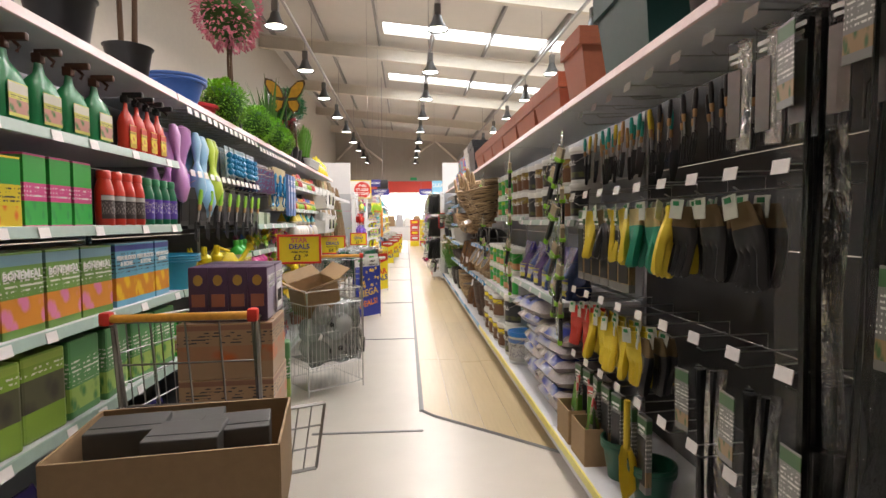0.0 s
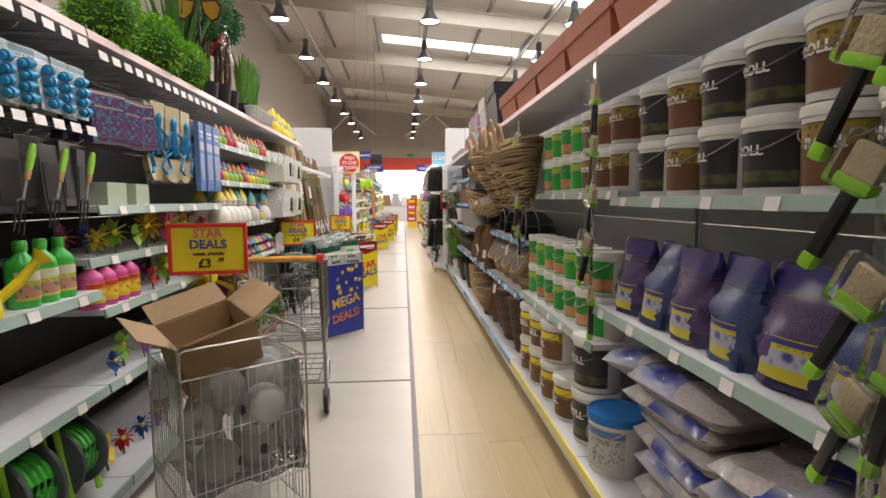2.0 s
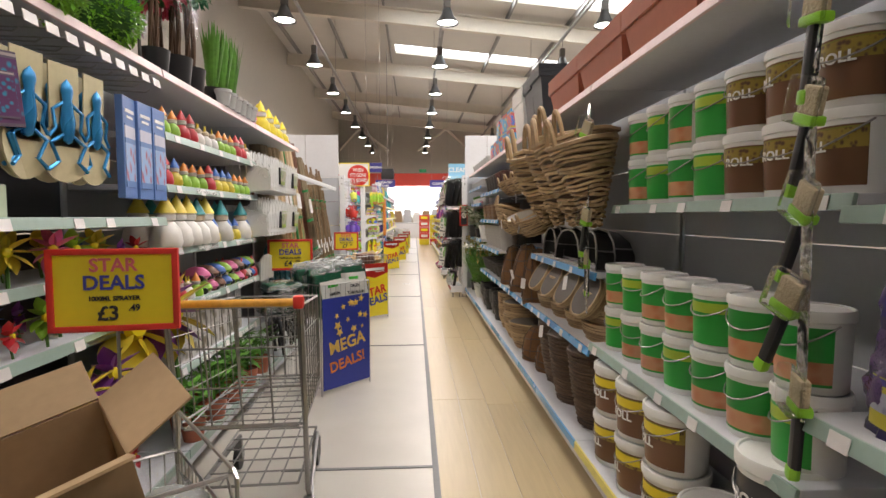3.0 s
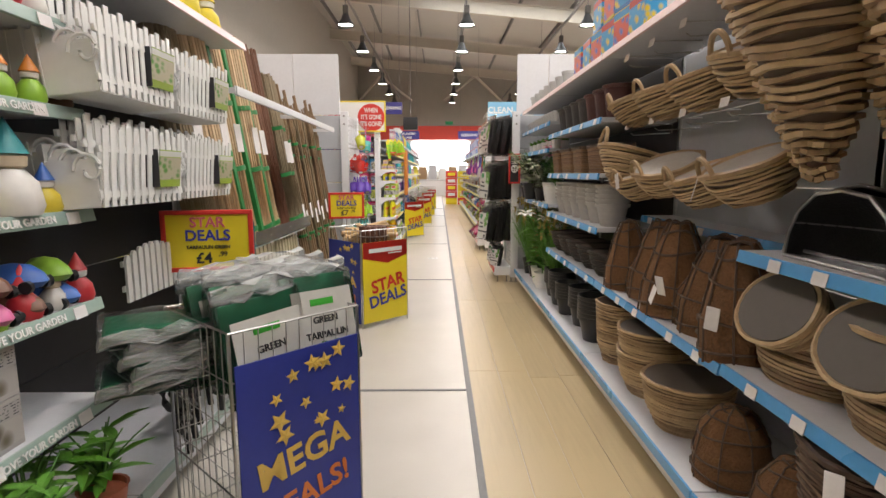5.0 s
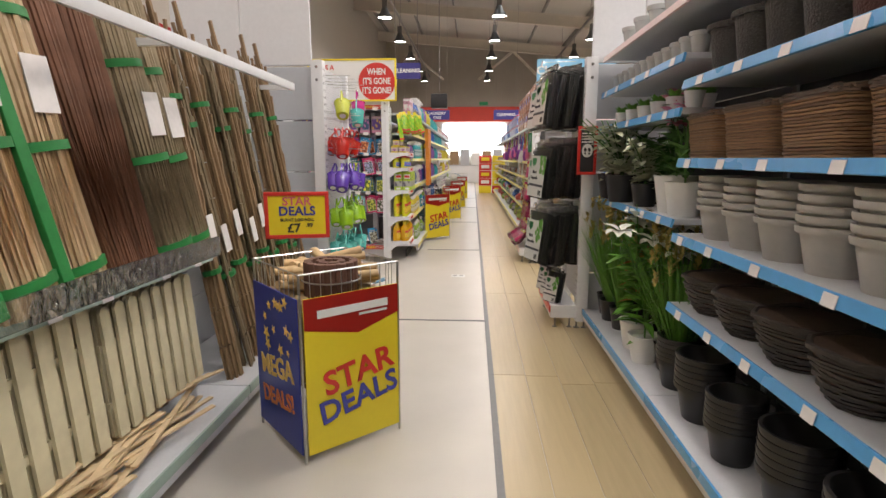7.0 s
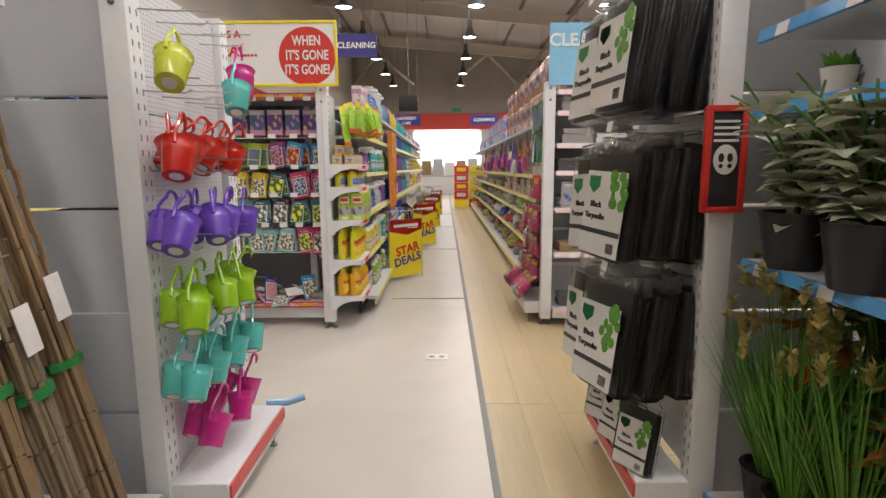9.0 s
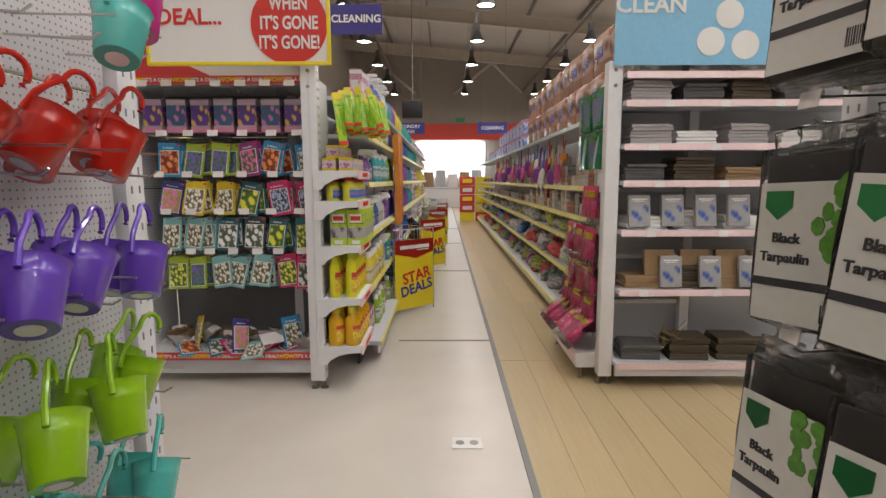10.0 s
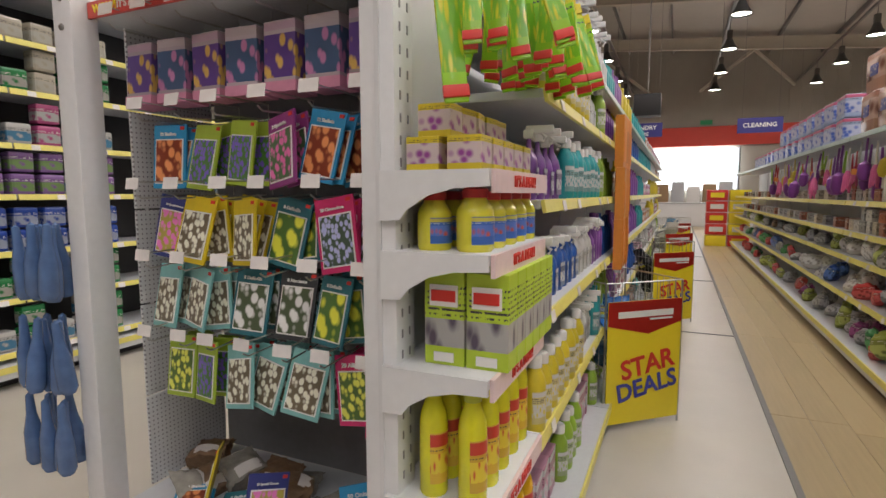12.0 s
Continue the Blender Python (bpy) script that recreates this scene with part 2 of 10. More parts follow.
BLUEP = mat("sign_blue", (0.05, 0.06, 0.36), 0.4, vary=0.05)
WPRINT = mat("white_print", (0.82, 0.82, 0.80), 0.45, vary=0.03)
DARKPRINT = mat("dark_print", (0.03, 0.03, 0.035), 0.45, vary=0.03)
CARD = mat("brown_cardboard", (0.36, 0.24, 0.13), 0.75, vary=0.15, spread=0.06)
GREEN = mat("bright_green_plastic", (0.06, 0.42, 0.05), 0.35)
LIME = mat("lime_plastic", (0.28, 0.62, 0.04), 0.3)
TERRA = mat("terracotta_plastic", (0.42, 0.13, 0.07), 0.5)
WPLAST = mat("white_plastic", (0.76, 0.76, 0.74), 0.35, vary=0.05)
WICKER = woven("willow_wicker", (0.60, 0.44, 0.25), (0.20, 0.12, 0.06))
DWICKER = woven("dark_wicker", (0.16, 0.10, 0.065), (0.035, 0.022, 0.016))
COCO = mat("coco_liner", (0.21, 0.105, 0.045), 0.9, vary=0.45, grain=90, bump=0.7, spread=0.1)
BAMBOO = woven("split_bamboo", (0.80, 0.62, 0.40), (0.46, 0.32, 0.18))
WILLOW = mat("willow_stick", (0.20, 0.09, 0.05), 0.6, vary=0.3, spread=0.1)
PALEWOOD = mat("pale_pine", (0.66, 0.50, 0.30), 0.6, vary=0.2, grain=25, spread=0.12)
LEAF = mat("green_leaf", (0.085, 0.22, 0.04), 0.5, vary=0.4, spread=0.15)
LEAFB = mat("fresh_green_leaf", (0.12, 0.32, 0.035), 0.5, vary=0.4, spread=0.15)
PETALW = mat("white_petal", (0.80, 0.79, 0.72), 0.6)
PETALP = mat("pink_petal", (0.72, 0.25, 0.36), 0.6)

# ---- mesh tools ----


def bm_box(bm, c, s, m=None, bevel=0.0):
    r = bmesh.ops.create_cube(bm, size=1.0)
    vs = r["verts"]
    for v in vs:
        v.co = Vector((v.co.x * s[0], v.co.y * s[1], v.co.z * s[2]))
    if bevel:
        es = list({e for v in vs for e in v.link_edges})
        vs = bmesh.ops.bevel(bm, geom=es, offset=bevel, segments=2, affect="EDGES", profile=0.6)["verts"]
    mm = Matrix.Translation(c) @ (m or Matrix())
    for v in vs:
        v.co = mm @ v.co
    return vs


def tube(bm, pts, r, seg=6, r_end=None, closed=False):
    """A round bar along the points."""
    pts = [Vector(p) for p in pts]
    rings = []
    n = len(pts)
    for i, p in enumerate(pts):
        if closed:
            d = pts[(i + 1) % n] - pts[i - 1]
        else:
            d = pts[min(i + 1, n - 1)] - pts[max(i - 1, 0)]
        q = d.to_track_quat("Z", "Y")
        rad = r if r_end is None else r + (r_end - r) * i / max(n - 1, 1)
        rings.append([bm.verts.new(p + q @ Vector((math.cos(a) * rad, math.sin(a) * rad, 0))) for a in [2 * math.pi * k / seg for k in range(seg)]])
    for i in range(n if closed else n - 1):
        a, b = rings[i], rings[(i + 1) % n]
        for k in range(seg):
            bm.faces.new((a[k], a[(k + 1) % seg], b[(k + 1) % seg], b[k]))
    if not closed:
        bm.faces.new(rings[0][::-1])
        bm.faces.new(rings[-1])


def lathe(bm, prof, seg=20, c=(0, 0, 0), sx=1.0, sy=1.0, a0=0.0, a1=360.0, m=None):
    """A profile of (radius, height) turned about z."""
    full = abs(a1 - a0) >= 359.9
    k = seg if full else seg + 1
    rings = []
    for r, z in prof:
        ring = []
        for i in range(k):
            a = radians(a0 + (a1 - a0) * i / seg)
            p = Vector((c[0] + math.cos(a) * r * sx, c[1] + math.sin(a) * r * sy, c[2] + z))
            ring.append(bm.verts.new(m @ p if m else p))
        rings.append(ring)
    for a, b in zip(rings, rings[1:]):
        for i in range(k if full else k - 1):
            j = (i + 1) % k
            bm.faces.new((a[i], a[j], b[j], b[i]))
    if full:
        if prof[0][0] > 1e-4:
            bm.faces.new(rings[0][::-1])
        if prof[-1][0] > 1e-4:
            bm.faces.new(rings[-1])
    return rings


def to_mesh(name, bm, material, smooth=False):
    bmesh.ops.recalc_face_normals(bm, faces=bm.faces)
    me = bpy.data.meshes.new(name)
    if smooth:
        for f in bm.faces:
            f.smooth = True
        lim = radians(40)
        for e in bm.edges:
            if len(e.link_faces) == 2 and e.calc_face_angle(0) > lim:
                e.smooth = False
    bm.to_mesh(me)
    bm.free()
    me.materials.append(material)
    return me


def part(name, bm, material, parent, label="", smooth=False):
    ob = new(name, to_mesh(name, bm, material, smooth))
    ob.parent = parent
    return tagged(ob, label)


def shared(name, me, parent, loc, rz=0.0):
    """One more part on the same mesh."""
    ob = new(name, me)
    ob.parent = parent
    ob.location = loc
    ob.rotation_euler = (0, 0, radians(rz))
    return ob


def thing(name, label, category, group="", loc=(0, 0, 0), rz=0.0):
    ob = new(name)
    ob.empty_display_size = 0.1
    ob.location = loc
    ob.rotation_euler = (0, 0, radians(rz))
    return tagged(ob, label, category, group)


def setting(name, bm, material, label=""):
    ob = new(name, to_mesh(name, bm, material))
    return tagged(ob, label, "", "", "structure")


def box_part(name, c, s, material, parent, label="", bevel=0.0, m=None):
    bm = bmesh.new()
    bm_box(bm, c, s, m, bevel)
    return part(name, bm, material, parent, label, smooth=bevel > 0)


def fuse(g):
    """Let the first part stand for the thing itself, with the other parts under it."""
    kids = list(g.children)
    if g.type != "EMPTY" or not kids:
        return g
    name, tags = g.name, {k: g[k] for k in ("label", "category", "group") if k in g}
    root = kids[0]
    root.parent = None
    for c in kids[1:]:
        c.parent = root
    bpy.data.objects.remove(g)
    root.name = name
    for k, v in tags.items():
        root[k] = v
    return root


class Stock:
    """A thing that is set out again and again."""

    def __init__(self, ob):
        self.ob, self.used = fuse(ob), False

    def put(self, x, y, z, rz=0.0, rx=0.0, ry=0.0, size=1.0):
        m = pose(x, y, z, rx, ry, rz) @ Matrix.Scale(size, 4)
        if self.used:
            return copy_thing(self.ob, m)
        self.used, self.base = True, m
        self.ob.matrix_basis = m
        return self.ob

    def put_m(self, m):
        if self.used:
            return copy_thing(self.ob, m)
        self.used = True
        self.ob.matrix_basis = m
        return self.ob


TEXTS = {}


def text_mesh(words, size, depth=0.0015):
    key = (words, size)
    if key not in TEXTS:
        cu = bpy.data.curves.new("words", "FONT")
        cu.body, cu.size, cu.extrude, cu.align_x, cu.align_y = words, size, depth, "CENTER", "CENTER"
        cu.resolution_u = 3
        cu.offset = size * 0.022
        ob = bpy.data.objects.new("words", cu)
        scene.collection.objects.link(ob)
        bpy.context.view_layer.update()
        me = bpy.data.meshes.new_from_object(ob.evaluated_get(bpy.context.evaluated_depsgraph_get()))
        bpy.data.objects.remove(ob)
        TEXTS[key] = me
    return TEXTS[key]


def letters(words, size, parent, m, material, name="lettering"):
    """Words that stand upright and face -y of the parent, at the pose m."""
    me = text_mesh(words, size).copy()
    me.transform(m @ pose(0, 0, 0, 90, 0, 0))
    me.materials.clear()
    me.materials.append(material)
    ob = new(name, me)
    ob.parent = parent
    return ob


# ---- building ----
X0, X1, Y0, Y1 = -4.3, 14.0, -5.0, 41.0
bm = bmesh.new()
bm_box(bm, ((X0 + X1) / 2, (Y0 + Y1) / 2, -0.15), (X1 - X0 + 0.6, Y1 - Y0 + 0.6, 0.3))
floor = setting("floor", bm, VINYL, "cream vinyl shop floor with scuffs")
bm = bmesh.new()
bm_box(bm, (X0 - 0.15, (Y0 + Y1) / 2, 4.4), (0.3, Y1 - Y0, 8.8))
setting("wall_west", bm, WALLP, "tall beige painted side wall")
bm = bmesh.new()
bm_box(bm, (X1 + 0.15, (Y0 + Y1) / 2, 4.4), (0.3, Y1 - Y0, 8.8))
setting("wall_east", bm, WALLP, "tall beige painted side wall")
bm = bmesh.new()
bm_box(bm, ((X0 + X1) / 2, Y0 - 0.15, 4.4), (X1 - X0 + 0.6, 0.3, 8.8))
setting("wall_south", bm, WALLP, "tall beige painted end wall")
# far wall with the wide shop window
WX0, WX1, WZ0, WZ1 = -1.0, 2.9, 1.45, 3.35
bm = bmesh.new()
for x0, x1, z0, z1 in ((X0, WX0, 0, 8.8), (WX1, X1, 0, 8.8), (WX0, WX1, 0, WZ0), (WX0, WX1, WZ1, 8.8)):
    bm_box(bm, ((x0 + x1) / 2, Y1 + 0.15, (z0 + z1) / 2), (x1 - x0, 0.3, z1 - z0))
for k in range(int((X1 - X0) / 0.42)):
    bm_box(bm, (X0 + 0.2 + 0.42 * k, Y1 - 0.02, 6.5), (0.14, 0.05, 4.4))
setting("wall_north", bm, CLAD, "ribbed beige metal cladding on the far wall")
bm = bmesh.new()
bm_box(bm, (4.0, Y1 - 0.12, 3.88), (14.0, 0.1, 0.86))
setting("trim_fascia", bm, RED, "wide red fascia band over the shop window")
bm = bmesh.new()
bm_box(bm, (-3.95, 18.0, 3.0), (0.12, 44.0, 0.62))
setting("trim_side_fascia", bm, mat("deep_red_fascia", (0.34, 0.012, 0.01), 0.88), "red fascia band along the side wall")
win = tagged(new("window_1"), "wide bright shop window in white frame", "", "", "structure")
for k in range(4):
    box_part("window_mullion", (WX0 + (WX1 - WX0) * k / 3, Y1 + 0.05, (WZ0 + WZ1) / 2), (0.11, 0.1, WZ1 - WZ0), GREYPANEL, win)
for z in (WZ0, WZ0 + 0.75, WZ1):
    box_part("window_rail", ((WX0 + WX1) / 2, Y1 + 0.05, z), (WX1 - WX0, 0.08, 0.11), GREYPANEL, win)
bm = bmesh.new()
bm_box(bm, (1.0, Y1 + 4, 3.0), (30, 0.05, 14))
setting("backdrop", bm, glow("outdoor_glow", (0.93, 0.97, 1.0), 1.35), "bright overcast daylight outside")

# roof: lining sheet with long openings for the skylights
bm = bmesh.new()
ys = [Y0 - 0.3]
for sy in SKYLIGHT_Y:
    ys += [sy, sy + 1.1]
ys.append(Y1 + 0.3)
SX0, SX1 = 0.2, 8.2


def roof_slab(bm, x0, x1, y0, y1):
    v = [bm.verts.new((x, y, roof_z(x) + h)) for h in (0, 0.12) for x, y in ((x0, y0), (x1, y0), (x1, y1), (x0, y1))]
    for f in ((0, 1, 2, 3), (4, 5, 6, 7), (0, 1, 5, 4), (1, 2, 6, 5), (2, 3, 7, 6), (3, 0, 4, 7)):
        bm.faces.new([v[i] for i in f])


for i in range(len(ys) - 1):
    if i % 2 == 0:
        roof_slab(bm, X0 - 0.3, X1 + 0.3, ys[i], ys[i + 1])
    else:
        roof_slab(bm, X0 - 0.3, SX0, ys[i], ys[i + 1])
        roof_slab(bm, SX1, X1 + 0.3, ys[i], ys[i + 1])
setting("ceiling", bm, ROOF, "pale sloping roof lining with skylights")
SKYPANE = glow("skylight_pane", (0.96, 0.98, 1.0), 2.6)
for sy in SKYLIGHT_Y:
    bm = bmesh.new()
    roof_slab(bm, SX0 - 0.1, SX1 + 0.1, sy - 0.05, sy + 1.15)
    for v in bm.verts:
        v.co.z += 0.14
    tagged(new("skylight", to_mesh("skylight", bm, SKYPANE)), "long translucent skylight panel glowing with daylight", "", "", "structure")
bm = bmesh.new()
for k in range(10):
    x = X0 + 0.5 + 1.9 * k
    bm_box(bm, (x, (Y0 + Y1) / 2, roof_z(x) - 0.09), (0.06, Y1 - Y0, 0.18))
setting("trim_purlins", bm, mat("grey_purlin", (0.22, 0.21, 0.2), 0.6), "thin grey roof purlins")
for k in range(8):
    by = -3.7 + 6.0 * k
    bm = bmesh.new()
    a = math.atan(-0.09)
    for dz, w, h in ((-0.2, 0.2, 0.03), (-0.42, 0.03, 0.42), (-0.64, 0.2, 0.03)):
        cx = (X0 + X1) / 2
        bm_box(bm, (cx, by, roof_z(cx) + dz), (X1 - X0 + 0.05, w, h), pose(0, 0, 0, 0, -math.degrees(a), 0))
    beam = tagged(new("roof_beam", to_mesh("roof_beam", bm, BEAM)), "cream painted steel rafter under the roof", "", "", "structure")
# braces in front of the far wall
bm = bmesh.new()
for x0, x1 in ((-2.6, -0.9), (-2.6, -4.2), (3.0, 1.2), (3.0, 4.8)):
    tube(bm, [(x0, 38.6, 7.0), (x1, 40.9, 5.9)], 0.07)
tagged(new("roof_brace", to_mesh("roof_brace", bm, BEAM)), "cream steel wind braces near the far wall", "", "", "structure")

# wooden walkway, its edge trims and the joints of the vinyl
WOOD0, WOOD1 = 1.012, 2.55
edge = lambda x: 4.2 - (x - 1.0) * 0.93
bm = bmesh.new()
bm_box(bm, (1.0, (4.2 + 38) / 2, 0.003), (0.032, 38 - 4.2, 0.007))
tube(bm, [(1.0, 4.21, 0.003), (1.08, 4.1, 0.003), (1.9, 3.36, 0.003)], 0.012, 4)
setting("trim_floor_edge", bm, JOINT, "grey metal edge strip between vinyl and wood")
bm = bmesh.new()
for y, x0 in ((3.86, 0.3), (6.51, 0.2), (9.17, 0.2), (12.49, 0.27), (15.81, 0.25), (19.13, 0.25), (22.45, 0.25), (25.8, 0.25)):
    bm_box(bm, ((x0 + 1.0) / 2, y, 0.002), (1.0 - x0, 0.022, 0.005))
setting("trim_floor_joint", bm, JOINT, "grey cover strips across the vinyl floor")

# ---- shelving ----
TICK_ME = None


def ticket_mesh():
    global TICK_ME
    if TICK_ME is None:
        bm = bmesh.new()
        bm_box(bm, (0, 0, 0), (0.055, 0.002, 0.036))
        TICK_ME = to_mesh("ticket", bm, TICKET)
    return TICK_ME


def shelf_part(parent, w, z, depth, strip, front=0.0, tickets=5, seed=0):
    bm = bmesh.new()
    bm_box(bm, (0, front + depth / 2, z - 0.014), (w - 0.012, depth, 0.028), bevel=0.004)
    sh = part("shelf", bm, SHELF, parent)
    bm = bmesh.new()
    bm_box(bm, (0, front - 0.007, z - 0.019), (w - 0.014, 0.012, 0.04), pose(0, 0, 0, -12, 0, 0), bevel=0.002)
    part("ticket_strip", bm, strip, sh, "plastic ticket strip")
    rnd = random.Random(seed + int(z * 100))
    for k in range(tickets):
        x = -w / 2 + w * (k + 0.3 + 0.4 * rnd.random()) / tickets
        t = shared("ticket", ticket_mesh(), sh, (x, front - 0.017, z - 0.021))
        t.rotation_euler = (radians(-12), 0, 0)
    return sh


def bay(loc, rz, w, shelves, strip, top=2.0, base_strip=None, back=None, top_strip=None, depth=0.47, base_depth=0.54, label="", kick=True, top_depth=0.47, tickets=5):
    """One bay of shop shelving, its front towards -y: back panel, uprights, base deck, shelves with ticket strips."""
    g = thing("shelving_bay", label or "white metal shop shelving bay stocked with goods", "shelving", "shelving bays", loc, rz)
    n = 5 if w > 1.4 and loc[1] < 13 else 1
    for k in range(n):
        z0, z1 = 0.1 + (top - 0.1) * k / n, 0.1 + (top - 0.1) * (k + 1) / n
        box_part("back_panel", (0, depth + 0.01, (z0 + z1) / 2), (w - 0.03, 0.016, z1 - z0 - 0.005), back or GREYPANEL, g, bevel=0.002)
    for sx in (-1, 1):
        bm = bmesh.new()
        bm_box(bm, (sx * (w / 2 - 0.001), depth + 0.02, top / 2), (0.03, 0.06, top), bevel=0.003)
        part("upright", bm, WHITE, g)
    front = depth - base_depth
    bm = bmesh.new()
    bm_box(bm, (0, front + base_depth / 2, 0.15), (w - 0.006, base_depth, 0.03), bevel=0.004)
    bm_box(bm, (0, front + 0.012, 0.115), (w - 0.006, 0.02, 0.07))
    deck = part("base_deck", bm, SHELF, g)
    box_part("base_strip", (0, front - 0.006, 0.145), (w - 0.01, 0.01, 0.042), base_strip or strip, deck)
    if kick:
        box_part("kick_plate", (0, front + 0.16, 0.04), (w - 0.01, 0.02, 0.08), KICK, g)
    for i, s in enumerate(shelves):
        z, d = (s, depth) if not isinstance(s, tuple) else s
        shelf_part(g, w, z, d - 0.02, strip, depth - d, tickets, int(loc[1] * 7) + i)
    if top_depth:
        shelf_part(g, w, top, top_depth - 0.02, top_strip or STRIP_P, depth - top_depth, 0)
    return g


B = 1.475
YB = [3.46 + B * k for k in range(-3, 7)]
RX, LX = 1.79, -0.3
R_SHELVES = {1: [], 2: [], 0: [], 3: [(1.34, 0.40), 0.87], 4: [(1.37, 0.36), 0.68], 5: [(1.03, 0.44), 0.64], 6: [(1.03, 0.2), 0.63], 7: [1.61, 1.28, 0.95, 0.63], 8: [1.73, 1.5, 1.01]}
# back panels near black in colour, to deepen the shade inside these bays
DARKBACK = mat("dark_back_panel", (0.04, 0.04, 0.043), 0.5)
for i in range(9):
    y0 = YB[i]
    blue = i >= 5
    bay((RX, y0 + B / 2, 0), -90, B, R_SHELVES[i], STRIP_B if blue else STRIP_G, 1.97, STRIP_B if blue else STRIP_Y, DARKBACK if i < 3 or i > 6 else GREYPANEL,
        label="white metal shelving bay with " + ("blue" if blue else "pale green") + " ticket strips")
L_SHELVES = {0: [1.66, 1.33, 0.98, 0.62], 1: [1.66, 1.33, 0.98, 0.62], 2: [1.66, 1.33, 0.98, 0.62], 3: [0.975, 0.57], 4: [1.32, (1.1, 0.42), 0.89, 0.57], 5: [1.73, 1.48, 1.17, 0.88, 0.55], 6: [], 7: [(0.84, 0.4)], 8: []}
for i in range(9):
    y0 = YB[i]
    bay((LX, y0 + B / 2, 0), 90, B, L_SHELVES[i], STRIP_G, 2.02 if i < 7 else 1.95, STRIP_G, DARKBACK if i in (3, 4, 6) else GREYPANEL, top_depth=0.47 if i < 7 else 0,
        label="white metal shelving bay with pale green ticket strips")
for z in (1.48, 1.17, 0.88, 0.55):
    for y in (6.9, 7.55):
        letters("LOVE YOUR GARDEN", 0.03, bpy.data.objects["shelving_bay.014"], pose(y - YB[5] - B / 2, -0.018, z - 0.02, -12, 0, 0), WPRINT)

# tall white panels that close the ends of both runs
for x0, x1, nm in ((-1.36, -0.31, "tall_partition"), (1.72, 2.45, "tall_partition")):
    g = thing(nm, "tall white enamelled end panel of the shelving run", "panel", "end panels", ((x0 + x1) / 2, 12.43, 0))
    w = x1 - x0
    for z0, z1, m_ in ((0.05, 0.42, GREYPANEL), (0.42, 0.8, GREYPANEL), (0.8, 1.18, GREYPANEL), (1.18, 1.56, GREYPANEL), (1.56, 1.95, GREYPANEL), (1.95, 2.63, WHITE)):
        n = 1 if z1 < 2 else 2
        for k in range(n):
            bm = bmesh.new()
            bm_box(bm, (-w / 2 + w * (k + 0.5) / n, 0, (z0 + z1) / 2), (w / n - 0.008, 0.03, z1 - z0 - 0.01), bevel=0.005)
            part("panel", bm, m_, g)


def post(x, y, top, size=(0.085, 0.085), feet=True, label="white slotted steel shelving post with bolts"):
    g = thing("shelving_post", label, "post", "shelving posts", (x, y, 0))
    bm = bmesh.new()
    bm_box(bm, (0, 0, top / 2 + 0.03), (size[0], size[1], top - 0.06), bevel=0.006)
    part("column", bm, WHITE, g, smooth=True)
    bm = bmesh.new()
    for k in range(int(top / 0.05) - 2):
        for sx in (() if x < -1 or (x > 1 and y > 14) else (1,) if x < 1 else (-1,)):
            bm_box(bm, (sx * (size[0] / 2 + 0.0005), -0.018, 0.12 + 0.05 * k), (0.002, 0.006, 0.02))
            bm_box(bm, (sx * (size[0] / 2 + 0.0005), 0.018, 0.12 + 0.05 * k), (0.002, 0.006, 0.02))
    if not bm.verts:
        bm.free()
    else:
        tagged(part("slots", bm, mat("grey_slot", (0.26, 0.26, 0.28), 0.6), g), kind="stuff")
    for z in (top - 0.05, top - 0.14):
        bm = bmesh.new()
        lathe(bm, [(0.011, 0), (0.011, 0.004), (0.006, 0.008), (0, 0.008)], 10, m=pose(0, -size[1] / 2, z, 90, 0, 0))
        part("bolt", bm, STEEL, g)
    if feet:
        for sx in (-1, 1):
            bm = bmesh.new()
            lathe(bm, [(0.025, 0), (0.025, 0.008), (0.008, 0.014), (0.008, 0.07)], 10, (sx * size[0] * 0.33, 0, 0))
            part("foot", bm, STEEL, g)
    return g


post(-0.25, 12.36, 1.98)
post(-0.25, 13.08, 1.98)
post(1.71, 12.36, 1.98)
post(1.71, 13.04, 1.98)


def base_box(x0, x1, y0, y1, strip, side, label):
    g = thing("low_display_shelf", label, "shelf", "display bases", ((x0 + x1) / 2, (y0 + y1) / 2, 0))
    w, d = x1 - x0, y1 - y0
    bm = bmesh.new()
    bm_box(bm, (0, 0, 0.135), (w, d, 0.10), bevel=0.005)
    part("deck", bm, WHITE, g)
    box_part("deal_strip", (side * (w / 2 + 0.006), 0, 0.15), (0.01, d - 0.01, 0.05), strip, g, "red and yellow printed strip")
    for sx in (-1, 1):
        for sy in (-1, 1):
            bm = bmesh.new()
            lathe(bm, [(0.02, 0), (0.02, 0.008), (0.007, 0.014), (0.007, 0.09)], 8, (sx * (w / 2 - 0.04), sy * (d / 2 - 0.04), 0))
            part("foot", bm, STEEL, g)
    return g


base_box(-0.21, 0.0, 12.33, 12.98, STRIP_R, 1, "white base shelf with red deal strip under the buckets")
base_box(1.48, 1.67, 12.33, 12.98, STRIP_R, -1, "white base shelf with red deal strip under the tarpaulins")


def peg_panel(x, y0, y1, z1, rz):
    g = thing("pegboard_panel", "white perforated metal back panel", "panel", "pegboards", (x, (y0 + y1) / 2, 0), rz)
    n = 4
    for k in range(n):
        za, zb = 0.18 + (z1 - 0.18) * k / n, 0.18 + (z1 - 0.18) * (k + 1) / n
        bm = bmesh.new()
        bm_box(bm, (0, 0.01, (za + zb) / 2), (y1 - y0, 0.014, zb - za - 0.005), bevel=0.003)
        part("panel", bm, PERF, g)
    return g


